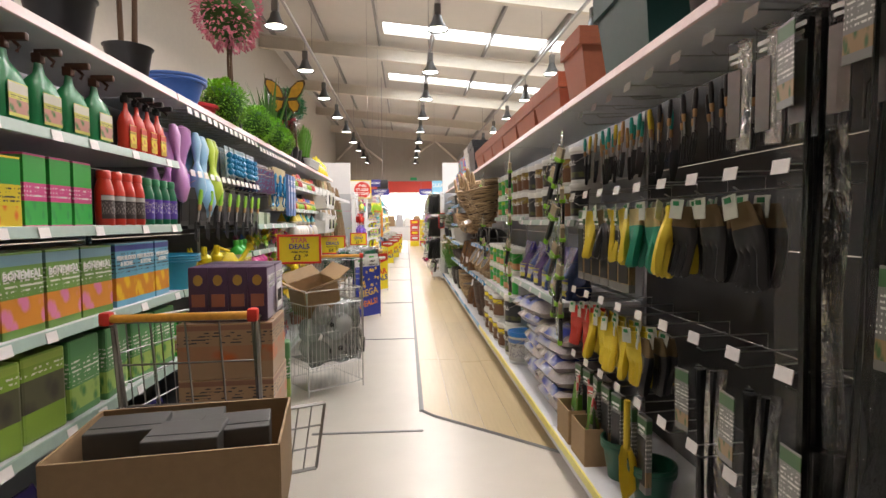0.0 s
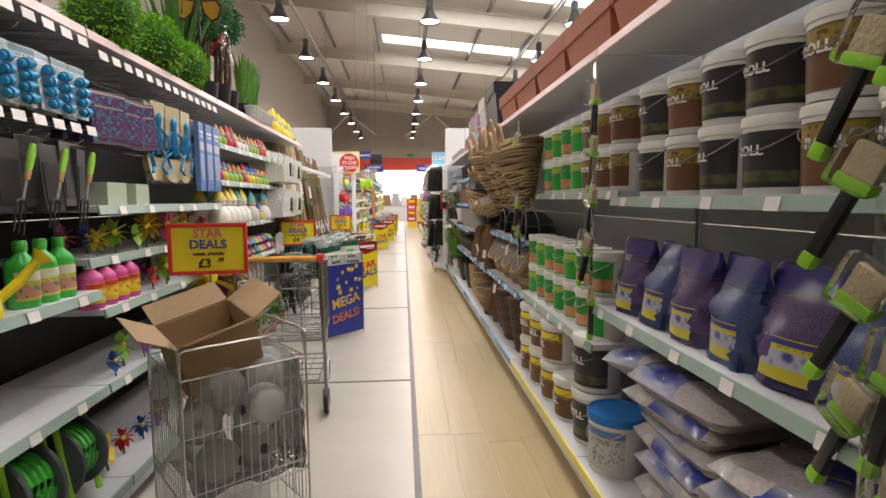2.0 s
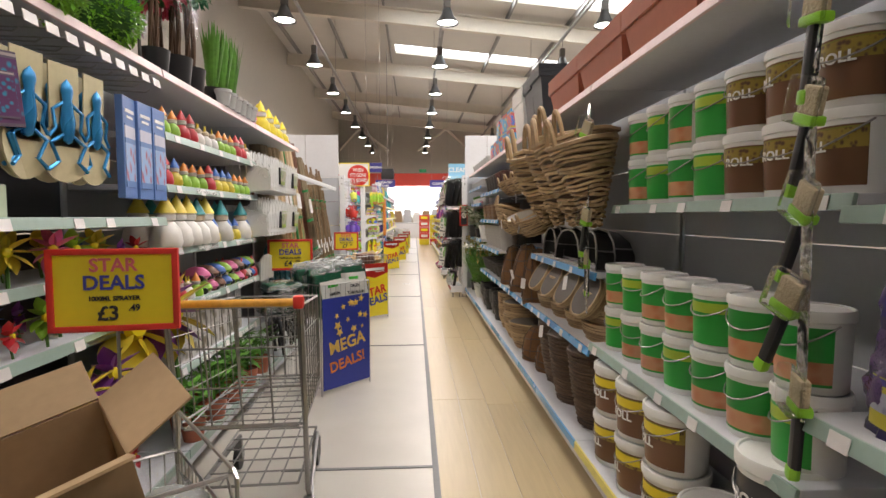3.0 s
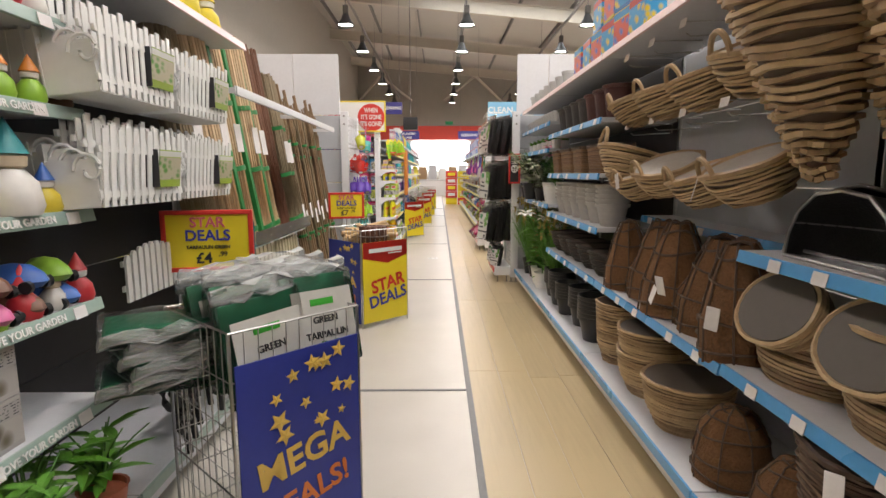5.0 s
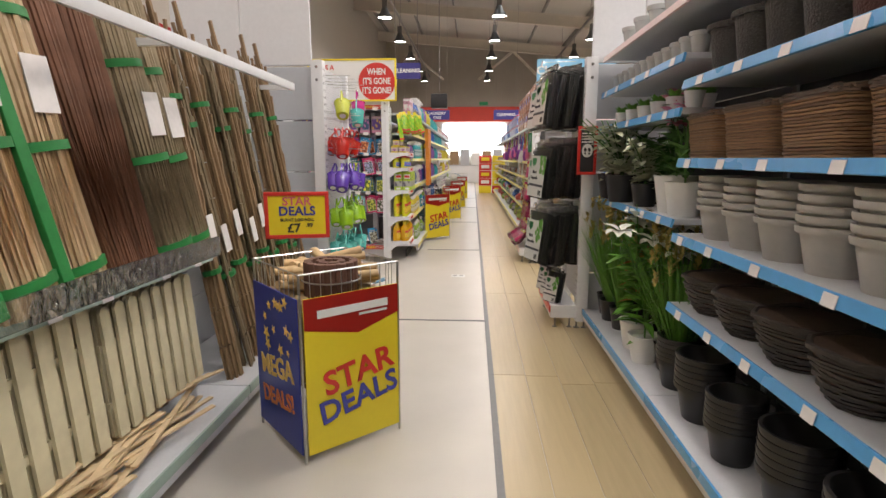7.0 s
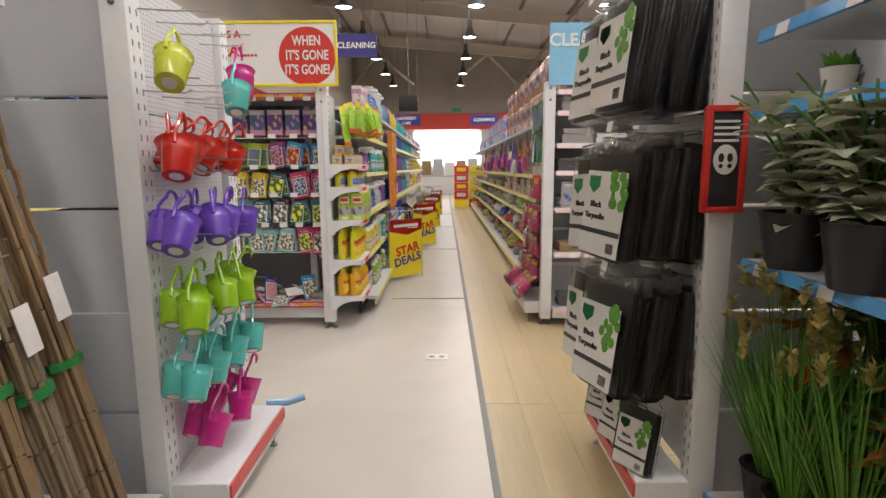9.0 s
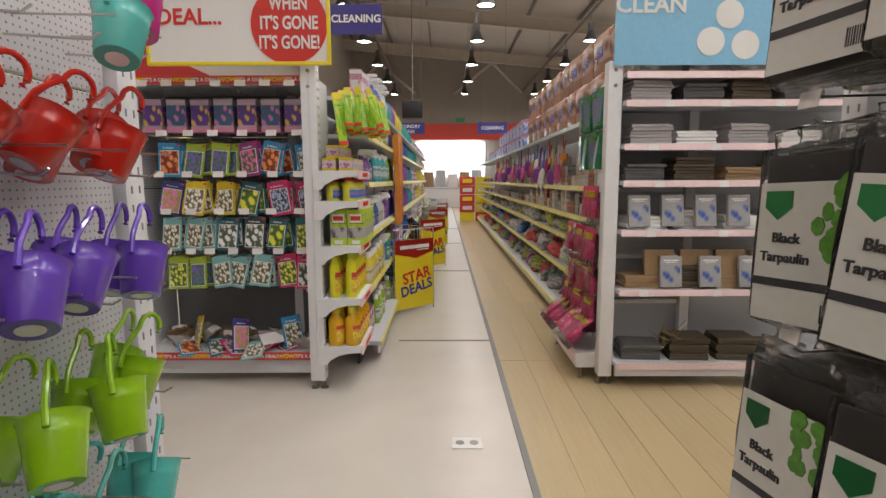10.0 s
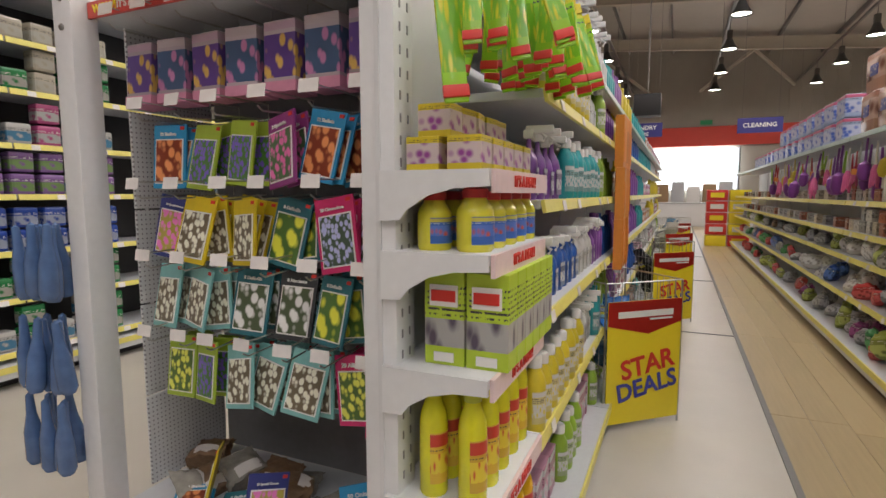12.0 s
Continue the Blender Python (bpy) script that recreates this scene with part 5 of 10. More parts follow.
def dump_bin(loc, rz, w=0.47, h=0.72, label="wire dump bin with yellow star deals board and blue side board", mega=False, side=True):
    """Square wire bin: star deals board on -y, mega deals board on -x."""
    g = thing("dump_bin", label, "display bin", "dump bins", loc, rz)
    for k, (u, v) in enumerate((((-1, -1), (1, -1)), ((1, -1), (1, 1)), ((1, 1), (-1, 1)), ((-1, 1), (-1, -1)))):
        bm = bmesh.new()
        a = Vector((u[0] * w / 2, u[1] * w / 2, 0.06))
        wire_panel(bm, a, (Vector((v[0] - u[0], v[1] - u[1], 0)) * w / 2), (0, 0, h + 0.04), 10, 5)
        tagged(part("wire_side", bm, CHROME, g), kind="stuff")
    bm = bmesh.new()
    wire_panel(bm, (-w / 2, -w / 2, 0.3), (w, 0, 0), (0, w, 0), 10, 3)
    tagged(part("wire_floor", bm, CHROME, g), kind="stuff")
    for sx in (-1, 1):
        for sy in (-1, 1):
            bm = bmesh.new()
            tube(bm, [(sx * w / 2, sy * w / 2, 0), (sx * w / 2, sy * w / 2, h + 0.1)], 0.006, 6)
            part("corner_post", bm, CHROME, g)
    y = -w / 2 - 0.008
    if not mega:
        bd = box_part("front_board", (0, y, h / 2 + 0.02), (w - 0.02, 0.006, h - 0.04), YELLOW, g, "yellow board with red pointed top")
        bm = bmesh.new()
        vs = [bm.verts.new((x, y - 0.005, z)) for x, z in ((-w / 2 + 0.01, h), (w / 2 - 0.01, h), (w / 2 - 0.01, h * 0.82), (0.02, h * 0.74), (-w / 2 + 0.01, h * 0.82))]
        bm.faces.new(vs)
        bmesh.ops.solidify(bm, geom=bm.faces[:], thickness=0.002)
        part("red_flash", bm, REDP, bd)
        bm = bmesh.new()
        bm_box(bm, (0, y - 0.008, h * 0.90), (w * 0.72, 0.002, 0.035), bevel=0.001)
        bm_box(bm, (w * 0.2, y - 0.008, h * 0.855), (w * 0.3, 0.002, 0.01))
        part("logo_bar", bm, WPRINT, bd)
        letters("STAR", 0.15, bd, pose(0.02, y - 0.009, h * 0.50, 0, -10, 0), REDP)
        letters("DEALS", 0.14, bd, pose(0.02, y - 0.009, h * 0.33, 0, -10, 0), BLUEP)
    if not side:
        return g
    turn_ = pose(0, 0, 0, 0, 0, 0 if mega else -90)
    bm = bmesh.new()
    bm_box(bm, (0, -w / 2 - 0.008, h / 2 + 0.02), (w - 0.02, 0.006, h - 0.04))
    bmesh.ops.transform(bm, matrix=turn_, verts=bm.verts)
    sb = part("side_board", bm, STARBLUE, g, "blue board with gold stars")
    rnd = random.Random(3)
    for k in range(14):
        bm = bmesh.new()
        star_shape(bm, rnd.uniform(-0.19, 0.19), rnd.uniform(h * 0.62, h * 0.96), rnd.uniform(0.015, 0.04), 0, rnd.uniform(0, 70))
        bmesh.ops.transform(bm, matrix=turn_ @ pose(0, -w / 2 - 0.014 - 0.0004 * k, 0), verts=bm.verts)
        part("star", bm, STARGOLD, sb)
    letters("MEGA", 0.13, sb, turn_ @ pose(0, -w / 2 - 0.013, h * 0.5, 0, -8, 0), STARGOLD)
    letters("DEALS!", 0.11, sb, turn_ @ pose(0, -w / 2 - 0.013, h * 0.3, 0, -8, 0), ORANGE)
    return g


def trolley(loc, rz, label):
    """A shopping trolley, its handle towards -y, its deep basket behind."""
    g = thing("shopping_trolley", label, "trolley", "shopping trolleys", loc, rz)
    bm = bmesh.new()
    wire_panel(bm, (-0.24, 0.04, 0.98), (0.48, 0, 0), (0, 0.1, -0.5), 4, 3, 0.004, 0.006)
    tagged(part("back_gate", bm, STEEL, g), kind="stuff")
    for sx in (-1, 1):
        bm = bmesh.new()
        wire_panel(bm, (sx * 0.25, 0.04, 0.98), (-sx * 0.04, 0.78, -0.08), (0, 0.06, -0.48), 8, 4, 0.003, 0.006)
        tagged(part("basket_side", bm, STEEL, g), kind="stuff")
        bm = bmesh.new()
        tube(bm, [(sx * 0.25, 0.02, 1.0), (sx * 0.25, 0.06, 0.95), (sx * 0.25, 0.14, 0.2), (sx * 0.25, 0.2, 0.14), (sx * 0.2, 0.82, 0.16)], 0.011, 8)
        part("side_frame", bm, STEEL, g, smooth=True)
        for y, nm in ((0.16, "rear"), (0.78, "front")):
            bm = bmesh.new()
            lathe(bm, [(0.02, -0.016), (0.058, -0.014), (0.062, 0), (0.058, 0.014), (0.02, 0.016)], 18, m=pose(sx * (0.25 if y < 0.5 else 0.2), y, 0.062, 0, 90, 0))
            wh = part("wheel", bm, BLACK, g, "dark rubber castor wheel", smooth=True)
            bm = bmesh.new()
            bm_box(bm, (sx * (0.25 if y < 0.5 else 0.2), y, 0.11), (0.045, 0.03, 0.1), bevel=0.006)
            part("fork", bm, STEEL, wh)
    bm = bmesh.new()
    wire_panel(bm, (-0.21, 0.84, 0.90), (0.42, 0, 0), (0, 0.04, -0.44), 7, 4, 0.003, 0.006)
    tagged(part("basket_front", bm, STEEL, g), kind="stuff")
    bm = bmesh.new()
    wire_panel(bm, (-0.22, 0.12, 0.48), (0.44, 0, 0), (0, 0.74, -0.03), 7, 9, 0.003, 0.005)
    tagged(part("basket_floor", bm, STEEL, g), kind="stuff")
    bm = bmesh.new()
    wire_panel(bm, (-0.2, 0.2, 0.2), (0.4, 0, 0), (0, 0.6, 0), 5, 5, 0.004, 0.006)
    tagged(part("under_tray", bm, STEEL, g), kind="stuff")
    bm = bmesh.new()
    tube(bm, [(-0.25, 0, 1.0), (0.25, 0, 1.0)], 0.015, 10)
    hd = part("handle", bm, mat("orange_handle", (0.72, 0.36, 0.05), 0.4, vary=0.4), g, "worn orange push handle", smooth=True)
    for sx in (-1, 1):
        bm = bmesh.new()
        bm_box(bm, (sx * 0.25, 0.005, 1.0), (0.04, 0.045, 0.05), bevel=0.012)
        part("handle_cap", bm, REDP, hd, "red plastic handle end", smooth=True)
    return g


def wire_cage(loc, rz, w=0.5, d=0.42, h=0.78):
    g = thing("wire_basket_stand", "white wire basket stand on legs", "display bin", "", loc, rz)
    for u, v in (((-1, -1), (1, -1)), ((1, -1), (1, 1)), ((1, 1), (-1, 1)), ((-1, 1), (-1, -1))):
        bm = bmesh.new()
        p = Vector((u[0] * w / 2, u[1] * d / 2, 0.05))
        q = Vector(((v[0] - u[0]) * w / 2, (v[1] - u[1]) * d / 2, 0))
        wire_panel(bm, p, q, (0, 0, h - 0.11), 14, 3, 0.002, 0.004)
        tube(bm, [p + Vector((0, 0, h - 0.11)), p + Vector((0, 0, h - 0.01)), p + q * 0.04 + Vector((0, 0, h)), p + q * 0.96 + Vector((0, 0, h)), p + q + Vector((0, 0, h - 0.11))], 0.005, 6)
        tagged(part("wire_side", bm, CHROME, g), kind="stuff")
    bm = bmesh.new()
    wire_panel(bm, (-w / 2, -d / 2, 0.22), (w, 0, 0), (0, d, 0), 12, 4, 0.002, 0.004)
    tagged(part("wire_floor", bm, CHROME, g), kind="stuff")
    for sx in (-1, 1):
        for sy in (-1, 1):
            bm = bmesh.new()
            tube(bm, [(sx * w / 2, sy * d / 2, 0), (sx * w / 2, sy * d / 2, h - 0.1)], 0.005, 6)
            part("leg", bm, CHROME, g)
    return g

# ---- goods on the tool and garden side ----
rnd = random.Random(11)
BROWNLAB = printed("brown_tub_label", (0.16, 0.075, 0.035), (0.10, 0.05, 0.03), (0.30, 0.22, 0.04), (0.22, 0.20, 0.03), 0.62, 0.95, 0.96)
BLACKLAB = printed("black_tub_label", (0.03, 0.03, 0.035), (0.05, 0.05, 0.04), (0.10, 0.11, 0.04), (0.25, 0.24, 0.05), 0.1, 0.3, 2.0, 3.0)
GREENLAB = printed("green_tub_label", (0.03, 0.33, 0.05), (0.55, 0.20, 0.09), (0.60, 0.30, 0.16), (0.03, 0.30, 0.05), 0.05, 0.42, 2.0, 2.0)
GREENLAB2 = mat("plain_green_label", (0.03, 0.36, 0.05), 0.35, vary=0.1)
tub_brown = Stock(tub(0.088, 0.205, BROWNLAB, "ROLL", WPRINT, label="white plastic tub with brown roll label and wire handle"))
tub_black = Stock(tub(0.09, 0.21, BLACKLAB, "ROLL", WPRINT, label="white plastic tub with black roll label and wire handle"))
tub_green = Stock(tub(0.085, 0.205, GREENLAB2, "", WPRINT, label="white plastic tub with bright green label", band=mat("lime_band", (0.40, 0.55, 0.05), 0.4)))
tub_green2 = Stock(tub(0.085, 0.205, GREENLAB, "", WPRINT, label="white plastic tub with green and brick-picture label"))
tub_big = Stock(tub(0.115, 0.23, BROWNLAB, "ROLL", WPRINT, label="large white tub with brown label and yellow band", band=YELLOW))
tub_blue = Stock(tub(0.12, 0.26, printed("grey_tub_label", (0.45, 0.45, 0.42), (0.2, 0.2, 0.25), (0.5, 0.5, 0.5), (0.1, 0.2, 0.5)), "", WPRINT, lid=mat("blue_lid", (0.02, 0.17, 0.50), 0.35), label="white tub with bright blue lid"))
for k in range(6):
    y = 3.62 + 0.215 * k
    for lev in range(2):
        for row in range(1):
            (tub_black if k % 3 != 1 else tub_brown).put(1.965 + 0.19 * row, y, 1.34 + 0.211 * lev, -90 + rnd.uniform(-25, 25))
for k in range(7):
    y = 5.05 + 0.195 * k
    s_ = tub_brown if k < 3 else (tub_green if k % 2 else tub_green2)
    for lev in range(2):
        for row in range(1):
            s_.put(1.985 + 0.185 * row, y, 1.37 + 0.206 * lev, -90 + rnd.uniform(-25, 25))
for k in range(7):
    y = 5.06 + 0.2 * k
    for lev in range(2):
        for row in range(1):
            (tub_green2 if (k + lev) % 3 else tub_green).put(1.9 + 0.185 * row, y, 0.68 + 0.206 * lev, -90 + rnd.uniform(-30, 30))
for k in range(4):
    for lev in range(2):
        if not (k == 0 and lev == 1):
            tub_big.put(1.86, 5.38 + 0.27 * k, 0.165 + 0.232 * lev, -90 + rnd.uniform(-20, 20))
tub_black.put(1.87, 5.1, 0.165 + 0.0, -80, size=1.25)
tub_black.put(1.87, 5.1, 0.165 + 0.265, -80, size=1.25)
tub_blue.put(1.86, 4.83, 0.165, -90)
BLUEBAG = printed("blue_stone_bag", (0.03, 0.05, 0.14), (0.02, 0.03, 0.10), (0.06, 0.09, 0.22), (0.03, 0.03, 0.16), 0.2, 0.7, 0.8, 60.0, 0.22)
PURPBAG = printed("purple_stone_bag", (0.04, 0.03, 0.10), (0.03, 0.02, 0.07), (0.10, 0.06, 0.16), (0.03, 0.02, 0.14), 0.2, 0.7, 0.8, 60.0, 0.22)
YPANEL = printed("yellow_bag_panel", (0.55, 0.48, 0.05), (0.05, 0.05, 0.25), (0.4, 0.4, 0.5), (0.05, 0.04, 0.22), 0.3, 0.7, 0.85, 3.0)
pouches = [Stock(pouch(0.24, 0.16, 0.30, m_, YPANEL, "blue and yellow plastic bag of decorative stones", k)) for k, m_ in enumerate((BLUEBAG, PURPBAG))]
for k in range(6):
    for row in range(1):
        pouches[(k + row) % 2].put(1.91 + 0.17 * row, 3.62 + 0.225 * k, 0.87, -90 + rnd.uniform(-15, 15), rnd.uniform(-6, 2))
SACKM = mat("clear_gravel_sack", (0.42, 0.38, 0.38), 0.25, vary=0.35, grain=70, bump=0.5, coat=0.4)
SACKP = printed("blue_sack_print", (0.16, 0.18, 0.42), (0.04, 0.06, 0.30), (0.34, 0.35, 0.42), (0.06, 0.08, 0.38), 0.1, 0.95, 2.0, 2.2, 0.2, (0.3, 0.75))
sacks = [Stock(sack(0.58, 0.38, 0.125, SACKM, SACKP, "clear and blue plastic sack of gravel stacked on base shelf", k)) for k in range(3)]
for col_ in range(2):
    for lev in range(7 - (col_ == 0)):
        sacks[(lev + col_) % 3].put(1.95 + rnd.uniform(-0.03, 0.02), 3.77 + 0.52 * col_ + rnd.uniform(-0.03, 0.03), 0.165 + 0.082 * lev, 92 + rnd.uniform(-6, 6) + 180 * (lev % 2), rnd.uniform(-2, 2), rnd.uniform(-2, 2), size=0.92)
sacks[1].put(1.93, 4.55, 0.66, 100, 0, 8, size=0.85)

# clip strips of brushes on the bay joints
BRUSH = Stock(brush())
for y, z1, n in ((3.44, 1.8, 5), (4.92, 1.88, 5), (6.41, 1.85, 4), (3.52, 1.7, 4)):
    g = thing("clip_strip", "clear plastic clip strip hanging from the shelf edge", "clip strip", "clip strips", (1.765, y, z1))
    bm = bmesh.new()
    bm_box(bm, (0, 0, -0.5), (0.003, 0.035, 1.05))
    part("strip", bm, FILM, g)
    for k in range(n):
        BRUSH.put(1.755, y + rnd.uniform(-0.02, 0.02), z1 - 0.05 - 0.215 * k, -90 + rnd.uniform(-25, 25), 0, 18 + rnd.uniform(-12, 12), size=1.08)

# hooks and tools of the first bays
TEAL = mat("teal_grip", (0.02, 0.30, 0.24), 0.4)
YGRIP = mat("yellow_grip", (0.62, 0.47, 0.03), 0.4)
WGRIP = mat("wood_grip", (0.50, 0.30, 0.13), 0.5)
hand_tools = [Stock(hand_tool(m_, "hand trowel with " + n_ + " grip hanging on a hook", k % 2)) for k, (m_, n_) in enumerate(((TEAL, "teal"), (YGRIP, "yellow"), (WGRIP, "wooden"), (BLACK, "black")))]
k = 0
for y in [1.35 + 0.085 * j for j in range(25)]:
    for row in range(2):
        hand_tools[(0, 3, 1, 0, 2, 3, 0, 3)[(k * 3 + row) % 8] if y > 2.55 else 3].put(1.88 + 0.09 * row, y, 1.78 + 0.03 * ((k + row) % 2), -90 + rnd.uniform(-10, 10), rnd.uniform(-5, 5), size=0.86)
        k += 1
for y in [0.75 + 0.2 * j for j in range(14)]:
    HOOK.put(1.86, y, 1.86, -90)
    if y > 1.6:
        HOOK.put(1.83, y + 0.03, 1.43, -90)
        HOOK.put(1.83, y, 0.93, -90)
        HOOK.put(1.83, y, 0.58, -90)
gl = [Stock(glove(m_, c_, l_)) for m_, c_, l_ in (
    (mat("yellow_latex", (0.68, 0.52, 0.04), 0.5), YGRIP, "yellow rubber gardening glove on header card"),
    (mat("green_latex", (0.02, 0.24, 0.15), 0.45), mat("cream_knit", (0.55, 0.46, 0.22), 0.8), "green coated gardening glove with cream cuff"),
    (BLACK, mat("brown_knit", (0.16, 0.11, 0.05), 0.85), "black coated gardening glove with brown knitted cuff"),
    (mat("red_knit", (0.50, 0.06, 0.04), 0.7), REDP, "red knitted gardening glove"))]
pattern = [2, 2, 2, 0, 1, 1, 0, 0, 2, 0]
for j, y in enumerate([1.95 + 0.13 * q for q in range(10)]):
    for row in range(3):
        gl[pattern[j] if row else pattern[j]].put(1.80 + 0.05 * row, y + rnd.uniform(-0.015, 0.015), 1.40, -90 + rnd.uniform(-50, 20), rnd.uniform(-6, 6), rnd.uniform(-14, 10), size=0.95)
for j, y in enumerate([2.5 + 0.115 * q for q in range(8)]):
    for row in range(3):
        gl[(2, 0, 0, 0, 0, 0, 3, 3)[j]].put(1.80 + 0.05 * row, y, 0.90, -90 + rnd.uniform(-30, 30), rnd.uniform(-6, 6), rnd.uniform(-12, 12), size=0.9)
toolcard = printed("tool_card", (0.20, 0.20, 0.19), (0.05, 0.12, 0.04), (0.3, 0.2, 0.1), (0.05, 0.13, 0.05), 0.1, 0.3, 0.82, 5.0)
cards = Stock(hang_pack(0.09, 0.36, toolcard, BLACK, "black garden tool on long printed card", 0.03))
for j in range(6):
    cards.put(1.82, 2.72 + 0.11 * j, 1.39, -90 + rnd.uniform(-8, 8))
for j in range(7):
    cards.put(1.83, 2.55 + 0.13 * j, 0.56, -90 + rnd.uniform(-12, 12), size=0.85)


def long_tool(h, label, seed):
    g = thing("wrapped_tool", label, "tool", "wrapped long tools")
    q = random.Random(seed)
    bm = bmesh.new()
    for j in range(5):
        x, y = q.uniform(-0.04, 0.04), q.uniform(0, 0.05)
        tube(bm, [(x, y, 0), (x + q.uniform(-0.02, 0.02), y, -h * 0.5), (x * 1.5, y, -h)], 0.012, 6)
    part("bars", bm, BLACK, g)
    film_wrap(g, (0, 0.02, -h / 2), (0.13, 0.09, h), seed, 0.02, 5)
    bm = bmesh.new()
    bm_box(bm, (0, -0.04, -0.1), (0.075, 0.003, 0.2), bevel=0.001)
    part("header_card", bm, toolcard, g)
    return g


lt = [Stock(long_tool(h, "black garden canes and tools in clear wrap", s_)) for h, s_ in ((1.25, 1), (0.75, 2))]
for y, z, w_ in ((0.7, 1.8, 0), (0.95, 1.75, 0), (1.25, 1.3, 1), (1.45, 1.25, 1), (1.55, 1.85, 0), (1.75, 1.8, 0), (1.3, 0.75, 1), (1.95, 0.85, 1), (2.2, 0.85, 1), (1.05, 0.8, 1), (1.7, 0.8, 1), (0.5, 1.8, 0)):
    lt[w_].put(1.84, y, z, -90 + rnd.uniform(-12, 12), 0, rnd.uniform(-3, 3))
silver = Stock(hang_pack(0.06, 0.3, FILM, mat("silver_tool", (0.25, 0.25, 0.25), 0.3, 0.9), "silver tool in clear wrap hanging on a hook", 0.03))
for j in range(5):
    silver.put(1.82, 1.5 + 0.12 * j, 1.83, -90 + rnd.uniform(-12, 12))
scoop = thing("hand_scoop", "yellow plastic scoop hanging low", "tool", "", (1.79, 2.62, 0.6), -90)
bm = bmesh.new()
tube(bm, [(0, 0.01, 0), (0, 0.01, -0.2)], 0.014, 8)
part("handle", bm, YGRIP, scoop, smooth=True)
bm = bmesh.new()
lathe(bm, [(0.03, -0.2), (0.055, -0.26), (0.05, -0.36), (0.01, -0.42)], 12, a0=0, a1=180)
bmesh.ops.solidify(bm, geom=bm.faces[:], thickness=0.003)
part("scoop", bm, YGRIP, scoop, smooth=True)
dark_can = Stock(pot(0.09, 0.16, mat("dark_green_plastic", (0.01, 0.09, 0.05), 0.3), "dark green plastic pots on the base shelf", 2))
dark_can.put(1.88, 2.85, 0.165)
dark_can.put(1.9, 2.6, 0.165)
for y in (3.05, 3.3):
    b_ = thing("open_carton", "small brown cardboard tray of goods on base shelf", "box", "open cartons", (1.74, y, 0.166), -90)
    for c_, s_ in (((0, 0.0, 0.09), (0.2, 0.006, 0.18)), ((0, 0.2, 0.09), (0.2, 0.006, 0.18)), ((-0.1, 0.1, 0.09), (0.006, 0.2, 0.18)), ((0.1, 0.1, 0.09), (0.006, 0.2, 0.18)), ((0, 0.1, 0.004), (0.2, 0.2, 0.006))):
        box_part("panel", c_, s_, CARD, b_)
seedcard = Stock(hang_pack(0.08, 0.22, printed("seed_card", (0.55, 0.5, 0.4), (0.5, 0.1, 0.08), (0.2, 0.4, 0.1), (0.6, 0.1, 0.1), 0.2, 0.6, 0.8, 5), LEAFB, "small printed seed packet", 0.01))
for j in range(9):
    seedcard.put(1.78 + rnd.uniform(0, 0.1), 2.98 + 0.045 * j, 0.5 + rnd.uniform(-0.05, 0.05), -90 + rnd.uniform(-25, 25), rnd.uniform(-15, 10))

# baskets
def cone(r, h, lab, handle, m_=WICKER, seed=0, liner=None):
    return Stock(wicker([(0.02, 0), (r * 0.45, h * 0.35), (r * 0.8, h * 0.75), (r, h)], m_, lab, handle=handle, rod=0.0088, step=0.0205, wob=0.009, seed=seed, liner=liner))


LINER = mat("grey_liner", (0.42, 0.38, 0.33), 0.5, vary=0.2, coat=0.3)
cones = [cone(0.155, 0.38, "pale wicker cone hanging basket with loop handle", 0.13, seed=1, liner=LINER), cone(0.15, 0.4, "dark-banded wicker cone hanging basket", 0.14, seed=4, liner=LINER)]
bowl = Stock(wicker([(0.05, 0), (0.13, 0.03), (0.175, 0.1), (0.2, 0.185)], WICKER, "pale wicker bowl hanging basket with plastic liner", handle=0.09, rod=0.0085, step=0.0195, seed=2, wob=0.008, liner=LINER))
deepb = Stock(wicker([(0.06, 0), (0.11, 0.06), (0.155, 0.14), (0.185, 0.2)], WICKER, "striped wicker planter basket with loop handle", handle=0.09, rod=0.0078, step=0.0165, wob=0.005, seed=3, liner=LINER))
for j in range(8):
    cones[j % 2].put(1.84 + 0.08 * (j % 2), 6.5 + 0.18 * j, 1.27 + 0.05 * (j % 2), -90 + rnd.uniform(-15, 15), 9 + rnd.uniform(-4, 5), rnd.uniform(-6, 6), size=1.12)
for j in range(4):
    bowl.put(1.93, 7.95 + 0.36 * j, 1.54, -90 + rnd.uniform(-12, 12), 16 + rnd.uniform(-6, 8), rnd.uniform(-8, 8), size=0.88)
for j in range(4):
    bowl.put(1.92 + 0.03 * (j % 2), 7.95 + 0.34 * j, 1.19 - 0.03 * (j % 2), -90 + rnd.uniform(-12, 12), 20 + rnd.uniform(-6, 8), rnd.uniform(-8, 8), size=0.88)
deepb.put(1.84, 9.1, 1.2, -90, -14)
for j in range(5):
    HOOK.put(1.86, 7.8 + 0.33 * j, 1.86, -90)
    HOOK.put(1.88, 7.8 + 0.33 * j, 1.5, -90)
